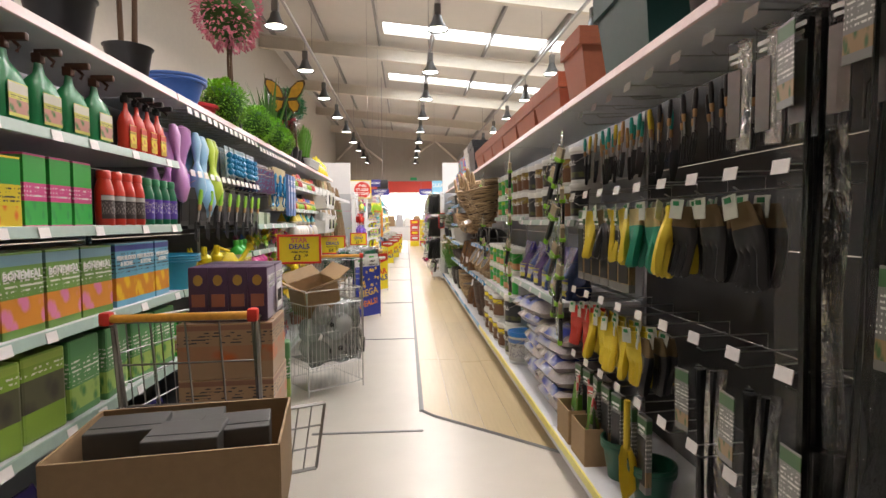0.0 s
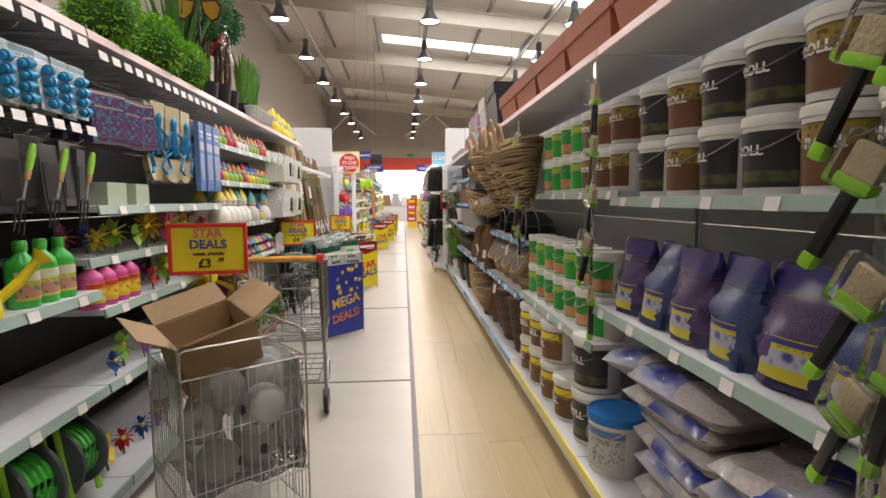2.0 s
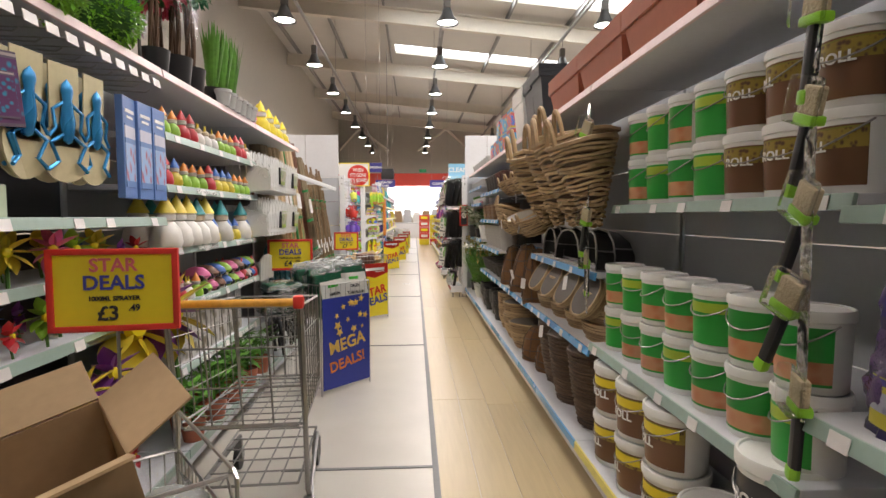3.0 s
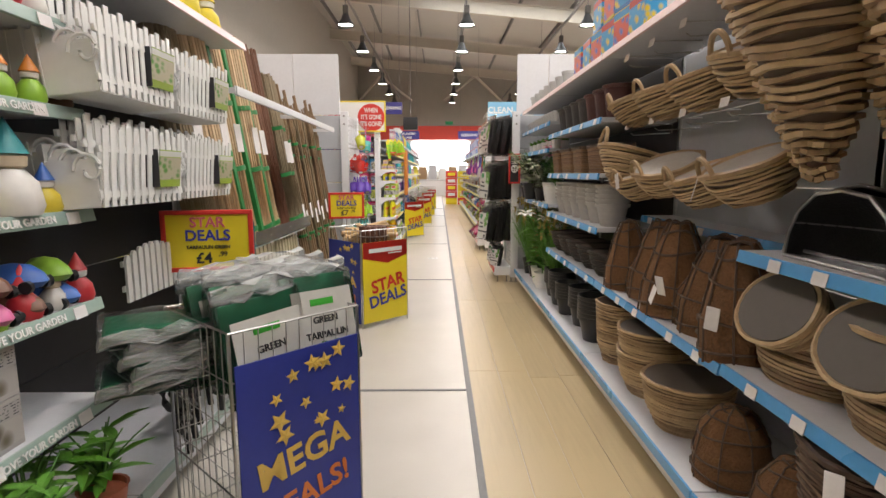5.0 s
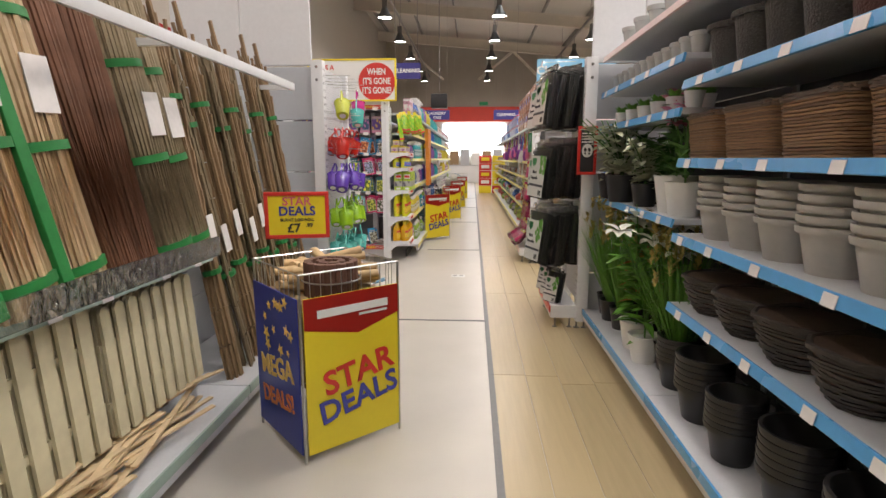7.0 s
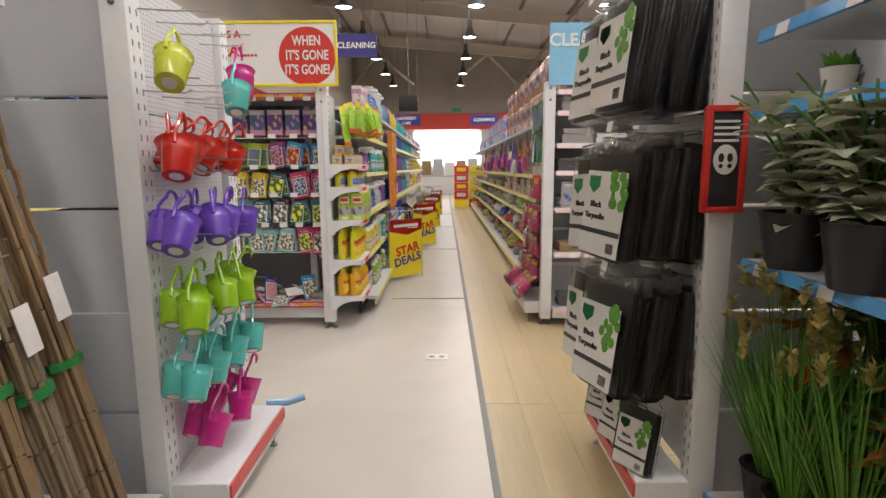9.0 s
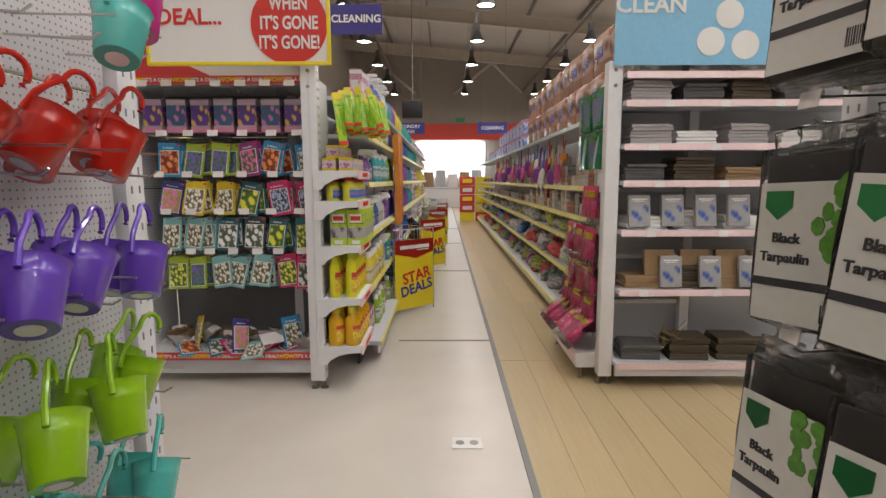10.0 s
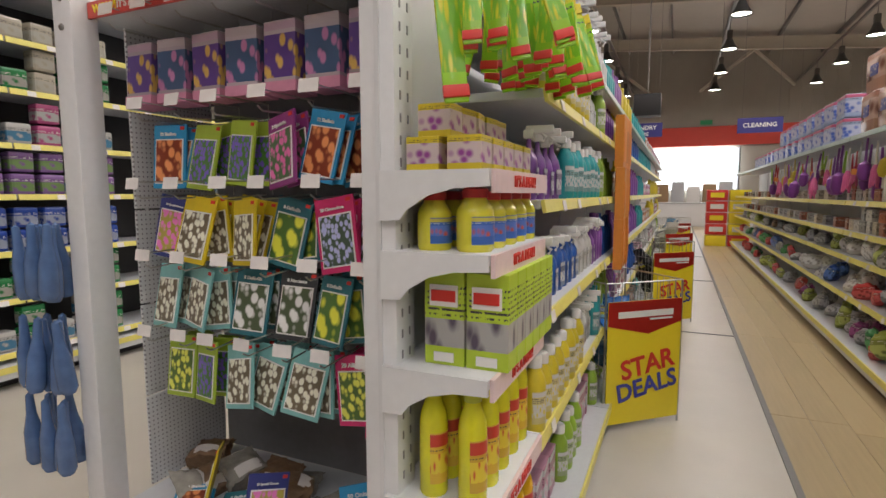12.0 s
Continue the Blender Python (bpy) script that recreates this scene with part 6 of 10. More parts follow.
def mesh_cloche(label):
    """A black mesh half dome with a wire rim, lying open side to the aisle."""
    g = thing("mesh_cloche", label, "cloche", "mesh cloches")
    bm = bmesh.new()
    lathe(bm, [(0.2, 0), (0.196, 0.07), (0.165, 0.14), (0.1, 0.19), (0.0, 0.205)], 24, a0=0, a1=180)
    bmesh.ops.solidify(bm, geom=bm.faces[:], thickness=0.004)
    part("mesh_dome", bm, mat("black_mesh", (0.035, 0.034, 0.033), 0.55, vary=0.4, grain=140, bump=0.6), g, smooth=True)
    for rr, z in ((0.203, 0.004), (0.185, 0.105)):
        bm = bmesh.new()
        tube(bm, [(math.cos(radians(a)) * rr, math.sin(radians(a)) * rr, z) for a in range(0, 181, 12)], 0.005, 6)
        part("wire_rim", bm, STEEL, g, smooth=True)
    bm = bmesh.new()
    tube(bm, [(-0.2, 0, 0.004), (-0.196, 0, 0.07), (-0.165, 0, 0.14), (-0.1, 0, 0.19), (0, 0, 0.205), (0.1, 0, 0.19), (0.165, 0, 0.14), (0.196, 0, 0.07), (0.2, 0, 0.004), (-0.2, 0, 0.004)], 0.006, 6)
    part("front_rim", bm, STEEL, g, smooth=True)
    return g


cloche = Stock(mesh_cloche("black mesh half-dome planter with grey wire rim"))
for j in range(3):
    for lev in range(2):
        cloche.put(1.86 + 0.05 * lev, 6.68 + 0.43 * j, 1.032 + 0.012 * lev, -90 + rnd.uniform(-9, 9), -4)
oval = Stock(wicker([(0.16, 0), (0.19, 0.05), (0.2, 0.1)], WICKER, "pale wicker oval tray basket", rod=0.007, step=0.015, seed=6, sy=0.75, liner=mat("dark_liner", (0.09, 0.075, 0.06), 0.5)))
for j in range(4):
    for lev in range(3 if j % 2 == 0 else 2):
        oval.put(1.97, 6.62 + 0.36 * j, 0.64 + 0.085 * lev, 90 + rnd.uniform(-8, 8), 0, 0, size=0.95)
    oval.put(1.90, 6.62 + 0.36 * j, 0.84, 90, -58, 0, size=0.85)
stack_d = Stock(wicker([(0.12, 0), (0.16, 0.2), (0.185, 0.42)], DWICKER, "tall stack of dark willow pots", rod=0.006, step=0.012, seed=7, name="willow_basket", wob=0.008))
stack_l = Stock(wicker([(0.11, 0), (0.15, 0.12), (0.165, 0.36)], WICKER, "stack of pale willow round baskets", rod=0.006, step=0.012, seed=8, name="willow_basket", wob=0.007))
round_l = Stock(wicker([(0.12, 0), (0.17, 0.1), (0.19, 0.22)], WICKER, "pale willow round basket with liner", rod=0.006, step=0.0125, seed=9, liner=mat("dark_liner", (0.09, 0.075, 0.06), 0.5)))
for x, y, s_ in ((1.93, 6.62, stack_d), (1.92, 7.02, stack_d), (1.95, 7.4, stack_d), (1.93, 8.75, round_l), (1.93, 9.22, stack_l), (1.92, 8.38, round_l)):
    s_.put(x, y, 0.165, rnd.uniform(0, 90))
round_l.put(1.93, 8.75, 0.28, 40)


def coco(r, h, label, dome, seed):
    g = thing("coco_liner", label, "planter", "coco planters")
    prof = [(r, 0), (r * 1.02, h * 0.3), (r * 0.85, h * 0.7), (r * 0.45, h * 0.95), (0, h)] if dome else [(r, 0), (r * 0.95, h * 0.3), (r * 0.6, h * 0.75), (r * 0.3, h), (0, h)]
    bm = bmesh.new()
    lathe(bm, prof, 22)
    for v in bm.verts:
        v.co *= 1 + 0.05 * noise.noise(v.co * 9 + Vector((seed, 0, 0)))
    part("coir_shell", bm, COCO, g, smooth=True)
    for k in range(5):
        t = (k + 0.5) / 5.4
        i = min(int(t * (len(prof) - 1)), len(prof) - 2)
        f = t * (len(prof) - 1) - i
        rr, z = prof[i][0] + (prof[i + 1][0] - prof[i][0]) * f, prof[i][1] + (prof[i + 1][1] - prof[i][1]) * f
        bm = bmesh.new()
        tube(bm, [(math.cos(a) * (rr + 0.008), math.sin(a) * (rr + 0.008), z + 0.012 * math.sin(2 * a + k * 1.7 + seed)) for a in [j * math.pi / 11 for j in range(22)]], 0.0055, 5, closed=True)
        part("hoop", bm, DWICKER, g)
    for k in range(8):
        a = k * math.pi / 4
        bm = bmesh.new()
        tube(bm, [(math.cos(a) * (p[0] + 0.008), math.sin(a) * (p[0] + 0.008), p[1]) for p in prof], 0.0042, 5)
        part("rib", bm, DWICKER, g)
    return g


coco_c = Stock(coco(0.15, 0.42, "brown coir cone planter bound with dark willow", False, 1))
coco_d = Stock(coco(0.16, 0.34, "brown coir dome hanging basket with wire ribs", True, 2))
for j in range(5):
    coco_c.put(1.92 + 0.04 * (j % 2), 7.98 + 0.29 * j, 0.63, rnd.uniform(0, 90), rnd.uniform(-5, 5), rnd.uniform(-6, 6), size=rnd.uniform(0.86, 1.05))
    coco_d.put(1.95, 8.1 + 0.29 * j, 0.63, j * 40, size=0.8)
coco_d.put(1.9, 7.98, 0.165)
coco_d.put(1.92, 7.66, 0.165, 20, size=0.9)
TAG = Stock(carton(0.05, 0.003, 0.08, TICKET, "white swing tag hanging from a basket", "swing_tag"))
for y, z in ((6.9, 1.5), (7.9, 0.75), (8.3, 0.78), (8.42, 0.72), (8.1, 1.18), (8.9, 1.2), (7.3, 0.5), (6.75, 0.9)):
    TAG.put(1.745, y, z, -90 + rnd.uniform(-30, 30), rnd.uniform(-15, 15), rnd.uniform(-20, 20))
RATTAN = mat("dark_rattan", (0.06, 0.055, 0.05), 0.5, vary=0.4, grain=120, bump=0.8)
RATTANB = mat("brown_rattan", (0.09, 0.03, 0.025), 0.5, vary=0.4, grain=120, bump=0.8)
ratt = [Stock(pot(0.1, 0.2, m_, l_, 1)) for m_, l_ in ((RATTAN, "dark grey rattan-look planter pot"), (RATTANB, "dark brown rattan-look planter pot"))]
for j in range(7):
    ratt[0 if j > 2 else 1].put(1.93, 9.48 + 0.205 * j, 1.61, 0)
def trough_basket(w, d, h, m_, label, seed):
    """A rectangular willow trough: courses of rods round a rounded rectangle, with a rough twisted rim."""
    g = thing("willow_trough", label, "basket", "wicker baskets")
    q = random.Random(seed)

    def course(bm, z, f, r, wob):
        pts = []
        for i in range(32):
            a = 2 * math.pi * i / 32
            c, s_ = math.cos(a), math.sin(a)
            pts.append((math.copysign(abs(c) ** 0.3, c) * w / 2 * f + q.uniform(-wob, wob), math.copysign(abs(s_) ** 0.3, s_) * d / 2 * f + q.uniform(-wob, wob), z + q.uniform(-wob, wob) * 0.6))
        tube(bm, pts, r, 5, closed=True)

    bm = bmesh.new()
    n = int(h / 0.0098)
    for k in range(n):
        course(bm, 0.006 + 0.0098 * k, 0.86 + 0.12 * k / n, 0.0058, 0.0022)
    part("weave", bm, m_, g, smooth=True)
    bm = bmesh.new()
    for k in range(4):
        course(bm, h + 0.004 * k, 1.0 + 0.012 * (k % 2), 0.006, 0.006)
    part("twisted_rim", bm, DWICKER, g, smooth=True)
    bm = bmesh.new()
    bm_box(bm, (0, 0, h * 0.48), (w * 0.82, d * 0.8, h * 0.9), bevel=0.02)
    part("dark_inside", bm, mat("dark_liner", (0.09, 0.075, 0.06), 0.5), g)
    return g


wsq = Stock(trough_basket(0.34, 0.22, 0.17, woven("brown_willow", (0.30, 0.17, 0.08), (0.10, 0.05, 0.025)), "brown rectangular willow trough basket with rough rim", 12))
for j in range(4):
    wsq.put(1.92 + rnd.uniform(-0.02, 0.02), 9.62 + 0.355 * j, 1.28, 90 + rnd.uniform(-4, 4))
paleset = Stock(pot(0.1, 0.14, mat("stone_pot", (0.46, 0.44, 0.41), 0.6), "stack of pale stone-effect pots", 5, 0.03))
for j in range(6):
    paleset.put(1.92, 9.5 + 0.23 * j, 0.95)
dbowl = Stock(wicker([(0.09, 0), (0.13, 0.07), (0.15, 0.15)], mat("black_willow", (0.05, 0.042, 0.038), 0.5, vary=0.4, grain=60, bump=0.4), "dark willow bowl in clear wrap", rod=0.006, step=0.012, seed=13, wob=0.007))
for j in range(5):
    dbowl.put(1.94, 9.5 + 0.29 * j, 0.63)
blackset = Stock(pot(0.135, 0.2, BLACK, "stack of black plastic plant pots", 6, 0.032, 0.03))
for j, (x, y) in enumerate(((1.88, 9.62), (1.90, 9.98), (1.86, 10.3), (1.88, 10.62), (2.08, 9.8), (2.08, 10.2), (1.9, 10.95))):
    blackset.put(x, y, 0.165, j * 20, size=0.95 if j % 2 else 0.85)

# plants at the end of the run
grass = Stock(blade_plant(0.56, 150, LEAFB, "tall green artificial grass in black pot with seed heads", 0.0048, 0.42, 0.7, 1, tips=(mat("seed_head", (0.42, 0.34, 0.10), 0.7), 16)))
lily = Stock(stem_plant(0.62, 5, 9, LEAFB, "white artificial lily with broad leaves in pale pot", (0.17, 0.04), 2, pot_m=WPLAST, flowers=(PETALW, 0.095, 4)))
croton = Stock(stem_plant(0.5, 7, 14, LEAF, "dark green leafy artificial plant in black pot", (0.15, 0.034), 3))
amber = Stock(stem_plant(0.45, 5, 8, mat("amber_leaf", (0.36, 0.12, 0.02), 0.5, vary=0.3), "amber-leaved artificial plant in black pot", (0.15, 0.045), 4))
ivy = Stock(stem_plant(0.24, 12, 14, mat("variegated_leaf", (0.58, 0.62, 0.46), 0.5, vary=0.6, grain=25), "white and green trailing artificial ivy in black pot", (0.075, 0.04), 5, 0.06, 0.1, spread=0.95))
dark_l = Stock(stem_plant(0.25, 10, 12, LEAF, "dark green artificial foliage in black pot", (0.10, 0.045), 6, 0.06, 0.1, spread=0.9))
orchid = Stock(stem_plant(0.36, 4, 4, LEAF, "pink artificial orchid in white pot", (0.12, 0.04), 7, pot_m=WPLAST, flowers=(PETALP, 0.06, 4), spread=0.2))
for s_, x, y, a in ((grass, 1.88, 10.98, 0), (grass, 1.9, 11.16, 80), (lily, 1.80, 11.28, 0), (grass, 2.0, 11.35, 120), (lily, 1.82, 11.5, 60), (croton, 1.90, 11.62, 0), (amber, 1.92, 11.74, 0), (grass, 1.84, 11.86, 70), (croton, 2.0, 11.98, 150), (grass, 1.82, 12.06, 200), (grass, 1.84, 12.22, 10), (amber, 2.0, 12.12, 50)):
    s_.put(x + 0.04, y, 0.165, a, size=1.1 if s_ in (lily, grass) else 1.3)
for s_, x, y, a in ((orchid, 1.9, 10.98, 0), (orchid, 1.92, 11.15, 60), (dark_l, 1.98, 11.32, 0), (ivy, 1.92, 11.5, 0), (dark_l, 2.02, 11.68, 50), (ivy, 1.88, 11.84, 90), (dark_l, 2.0, 12.0, 120), (ivy, 1.9, 12.14, 200)):
    s_.put(x - (0.06 if s_ is ivy else 0.02), y, 1.01, a, size=1.3 if s_ is ivy else 1.15)
succ = Stock(blade_plant(0.06, 40, LEAFB, "small artificial succulent in pale pot", 0.02, 1.2, 0.1, 9, 0.045, 0.075, WPLAST))
for j in range(12):
    succ.put(1.86 + 0.1 * (j % 2), 10.9 + 0.115 * j, 1.5)
glassp = Stock(pot(0.045, 0.09, mat("pale_glass_pot", (0.52, 0.53, 0.52), 0.15), "small pale glass tea light pot", 1))
for j in range(24):
    glassp.put(1.86 + 0.1 * (j % 2), 10.88 + 0.058 * j, 1.73)

# top shelf of this side
def trough(w, d, h, m_, label, n=3):
    g = thing("window_trough", label, "planter", "trough planters")
    for k in range(n):
        bm = bmesh.new()
        z = 0.03 * k
        def ring(sx, sy, zz):
            return [bm.verts.new((a * w / 2 * sx, b * d / 2 * sy, zz)) for a, b in ((-1, -1), (1, -1), (1, 1), (-1, 1))]
        rs = [ring(0.84, 0.72, z), ring(0.97, 0.95, z + h - 0.03), ring(1.02, 1.05, z + h - 0.028), ring(1.03, 1.07, z + h), ring(0.98, 0.98, z + h), ring(0.82, 0.68, z + 0.012)]
        bm.faces.new(rs[0][::-1])
        for a, b in zip(rs, rs[1:]):
            for i in range(4):
                bm.faces.new((a[i], a[(i + 1) % 4], b[(i + 1) % 4], b[i]))
        bm.faces.new(rs[-1])
        part("trough", bm, m_, g)
    return g


T = 1.971
ter = Stock(trough(0.6, 0.2, 0.17, TERRA, "nested terracotta plastic window troughs", 3))
for j in range(6):
    ter.put(1.9, 3.92 + 0.62 * j - 0.0, T, 90, size=1.0)
ter2 = Stock(trough(0.32, 0.3, 0.27, TERRA, "stack of deep terracotta plastic planters", 3))
ter2.put(1.93, 3.33, T, 90)
grn = Stock(trough(0.5, 0.3, 0.3, mat("dark_teal_plastic", (0.02, 0.07, 0.065), 0.4), "nested dark green plastic troughs", 4))
grn.put(1.93, 2.72, T, 90)
bigpot = Stock(pot(0.2, 0.34, mat("brown_black_pot", (0.03, 0.022, 0.02), 0.45), "large dark brown plant pot on top shelf", 2, 0.05))
for y in (2.2, 1.7, 1.2):
    bigpot.put(1.98, y, T)
sq = Stock(trough(0.3, 0.3, 0.38, mat("blue_black_plastic", (0.02, 0.024, 0.03), 0.35), "stack of tall square black planters", 3))
sq.put(1.95, 7.75, T, 90)
sq.put(1.95, 8.05, T, 90, size=0.95)
wtr = Stock(trough(0.4, 0.25, 0.34, WPLAST, "stack of white plastic planters on top shelf", 4))
wtr.put(1.93, 8.45, T, 90)
TOYB = printed("toy_box_print", (0.05, 0.25, 0.60), (0.75, 0.55, 0.03), (0.05, 0.35, 0.65), (0.55, 0.08, 0.06), 0.1, 0.75, 0.8, 4.0)
TOYY = printed("toy_box_yellow", (0.70, 0.52, 0.04), (0.08, 0.2, 0.6), (0.65, 0.12, 0.08), (0.05, 0.3, 0.6), 0.1, 0.75, 0.8, 4.0)
toys = [Stock(carton(0.2, 0.16, 0.19, m_, l_, "toy_box")) for m_, l_ in ((TOYB, "blue and yellow printed toy box on top shelf"), (TOYY, "yellow printed toy box on top shelf"))]
for j in range(6):
    for lev in range(2 if j < 4 else 1):
        toys[(j + lev) % 2].put(1.82, 8.95 + 0.23 * j, T + 0.192 * lev, -90 + rnd.uniform(-6, 6))
for j in range(14):
    glassp.put(1.86 + 0.08 * (j % 2), 10.5 + 0.12 * j, T, size=1.2)
# framed notice and tarpaulin packs at the end of the run
nt_ = board("framed_notice", "black notice in thin red frame on the post", "sign", 0.115, 0.32, DARKPRINT, (1.69, 12.29, 1.335), 0, REDP)
bm = bmesh.new()
lathe(bm, [(0, 0), (0.038, 0), (0.038, 0.002), (0, 0.002)], 24, m=pose(0, -0.008, 0.0, 90, 0, 0), sy=1.25)
mark_ = part("notice_mark", bm, WPRINT, nt_, "white disc with dark footprints")
for sx in (-1, 1):
    bm = bmesh.new()
    lathe(bm, [(0, 0), (0.009, 0), (0.009, 0.001), (0, 0.001)], 14, m=pose(sx * 0.014, -0.0105, 0.006, 90, 0, 0), sy=1.6)
    lathe(bm, [(0, 0), (0.007, 0), (0.007, 0.001), (0, 0.001)], 12, m=pose(sx * 0.014, -0.0105, -0.02, 90, 0, 0))
    part("footprint", bm, DARKPRINT, mark_)
bm = bmesh.new()
for k in range(4):
    bm_box(bm, (0, -0.008, 0.12 - 0.02 * k), (0.08, 0.002, 0.008))
part("notice_print", bm, WPRINT, nt_)
BTARP = mat("black_tarp", (0.025, 0.024, 0.023), 0.4, vary=0.3)
btp = [Stock(tarp_pack(0.255, 0.40, 0.04, BTARP, ["Black", "Tarpaulin"], "black tarpaulin in clear bag with pale printed card", s_, True, FILM)) for s_ in (1, 2)]
btq = [Stock(tarp_pack(0.255, 0.40, 0.04, BTARP, [], "black tarpaulin in clear bag behind another pack", s_, True, FILM, True)) for s_ in (3, 4)]
for row, z in enumerate((1.90, 1.39, 0.89)):
    for j in range(2):
        for k in range(5):
            st_ = btp if k == 0 else btq
            st_[(j + row + k) % 2].put(1.43 + 0.05 * k - 0.012 * row, 12.485 + 0.30 * j + rnd.uniform(-0.012, 0.012), z + rnd.uniform(-0.02, 0.015), -74 + rnd.uniform(-6, 6), -6 + rnd.uniform(-4, 3), rnd.uniform(-4, 4))
        HOOK.put(1.40, 12.485 + 0.30 * j, z + 0.03, -90)
for j in range(3):
    btp[j % 2].put(1.53, 12.45 + 0.2 * j, 0.43, -64 + rnd.uniform(-12, 12), -12, 0, size=0.62)

# ---- goods on the garden care side ----
rnd = random.Random(23)
TX = -0.3
GBOT = mat("green_bottle", (0.02, 0.22, 0.08), 0.35, coat=0.2)
RBOT = mat("red_bottle", (0.60, 0.04, 0.02), 0.32, coat=0.2)
LAB1 = printed("weed_label", (0.60, 0.58, 0.12), (0.06, 0.2, 0.05), (0.5, 0.25, 0.2), (0.62, 0.6, 0.5), 0.1, 0.5, 0.7, 4)
LAB2 = printed("fire_label", (0.70, 0.45, 0.04), (0.6, 0.08, 0.03), (0.75, 0.6, 0.05), (0.55, 0.05, 0.03), 0.2, 0.6, 0.75, 4)
LAB3 = printed("dark_label", (0.06, 0.05, 0.05), (0.3, 0.28, 0.26), (0.08, 0.07, 0.07), (0.5, 0.5, 0.48), 0.2, 0.7, 0.8, 6)
trig_g = Stock(trigger_bottle(0.14, 0.30, GBOT, LAB1, mat("brown_trigger", (0.09, 0.035, 0.02), 0.4), "green weedkiller spray bottle with brown trigger", 0.085))
trig_r = Stock(trigger_bottle(0.085, 0.28, RBOT, LAB2, BLACK, "red spray bottle with black trigger"))
bot_r = Stock(round_bottle(0.035, 0.225, RBOT, RBOT, LAB3, "red round bottle with dark label", 0.62))
bot_g = Stock(round_bottle(0.034, 0.22, mat("deep_green_bottle", (0.01, 0.16, 0.07), 0.35), mat("green_cap", (0.02, 0.2, 0.08), 0.4), printed("purple_label", (0.10, 0.06, 0.32), (0.5, 0.5, 0.6), (0.12, 0.07, 0.4), (0.12, 0.06, 0.4), 0.3, 0.5, 0.9, 5), "green bottle with purple oval label", 0.6))
FEED = printed("feed_carton", (0.68, 0.55, 0.03), (0.70, 0.15, 0.03), (0.70, 0.5, 0.04), (0.03, 0.32, 0.06), 0.02, 0.3, 0.62, 5)
FEED2 = printed("pink_feed_carton", (0.55, 0.06, 0.22), (0.04, 0.32, 0.08), (0.05, 0.42, 0.08), (0.04, 0.35, 0.06), 0.02, 0.35, 0.62, 5)
BONE = printed("bonemeal_carton", (0.16, 0.30, 0.07), (0.70, 0.22, 0.40), (0.66, 0.26, 0.04), (0.20, 0.34, 0.42), 0.1, 0.46, 0.86, 4, blob=(0.3, 0.5))
FISH = printed("fish_blood_carton", (0.13, 0.36, 0.50), (0.78, 0.50, 0.03), (0.62, 0.24, 0.03), (0.08, 0.10, 0.34), 0.1, 0.46, 0.9, 4, blob=(0.3, 0.55))
GREENUP = printed("lawn_bag", (0.22, 0.36, 0.05), (0.05, 0.05, 0.04), (0.10, 0.10, 0.06), (0.30, 0.42, 0.08), 0.35, 0.72, 0.9, 3)
LAWN = printed("lawn_seed_bag", (0.10, 0.30, 0.10), (0.05, 0.2, 0.05), (0.3, 0.45, 0.1), (0.08, 0.25, 0.09), 0.1, 0.4, 0.8, 5)
NAVYBAG = printed("shaded_lawn_bag", (0.05, 0.07, 0.26), (0.12, 0.35, 0.06), (0.05, 0.12, 0.2), (0.05, 0.06, 0.22), 0.1, 0.5, 0.85, 5)
feed = [Stock(carton(0.115, 0.07, 0.22, FEED, "yellow and green plant feed carton")), Stock(carton(0.115, 0.07, 0.24, FEED2, "pink and green plant feed carton"))]
bone = Stock(carton(0.19, 0.1, 0.27, BONE, "green bonemeal carton with flowers", words="BONEMEAL", wz=0.72, ws=0.034))
fish = Stock(carton(0.16, 0.1, 0.27, FISH, "blue fish blood and bone carton", words="FISH BLOOD\n& BONE", wz=0.72, ws=0.026))
lawn = [Stock(carton(0.2, 0.09, 0.29, m_, l_, "lawn_feed_box", bevel=0.012)) for m_, l_ in ((GREENUP, "lime and black lawn feed bag with carry hole"), (LAWN, "green lawn seed box"), (NAVYBAG, "navy shaded lawn seed bag"))]


def lrow(s_, y0, y1, step, z, x=TX, dx=0.1, rows=1, jit=4, **k):
    y = y0
    while y <= y1 + 1e-6:
        for r in range(rows):
            s_.put(x - 0.02 - dx * r, y, z, 90 + rnd.uniform(-jit, jit), **k)
        y += step


lrow(trig_g, 1.35, 2.93, 0.165, 1.66, dx=0.12)
lrow(trig_r, 3.05, 3.4, 0.1, 1.66)
for j in range(9):
    lrow(feed[(j // 2) % 2 if j < 8 else 1], 1.62 + 0.13 * j, 1.62 + 0.13 * j, 1, 1.33, dx=0.09)
lrow(bot_r, 2.8, 3.08, 0.085, 1.33)
lrow(bot_g, 3.15, 3.42, 0.083, 1.33)
lrow(bone, 1.5, 2.75, 0.205, 0.98, dx=0.13)
lrow(fish, 2.95, 3.4, 0.17, 0.98, dx=0.13)
for j in range(9):
    lrow(lawn[(2, 2, 0, 0, 0, 1, 1, 1, 1)[j]], 1.5 + 0.225 * j, 1.5 + 0.225 * j, 1, 0.62, dx=0.13, jit=8)
for j in range(8):
    pouches[j % 2].put(-0.33, 1.6 + 0.24 * j, 0.165, 90 + rnd.uniform(-20, 20), -12, size=0.95)

# hanging toys, sprayers and summer goods
PINKT = mat("pink_purple_toy", (0.62, 0.30, 0.66), 0.3, coat=0.2)
LIMET = mat("lime_toy", (0.50, 0.66, 0.06), 0.3, coat=0.2)
BLUET = mat("blue_toy", (0.25, 0.48, 0.70), 0.3, coat=0.2)


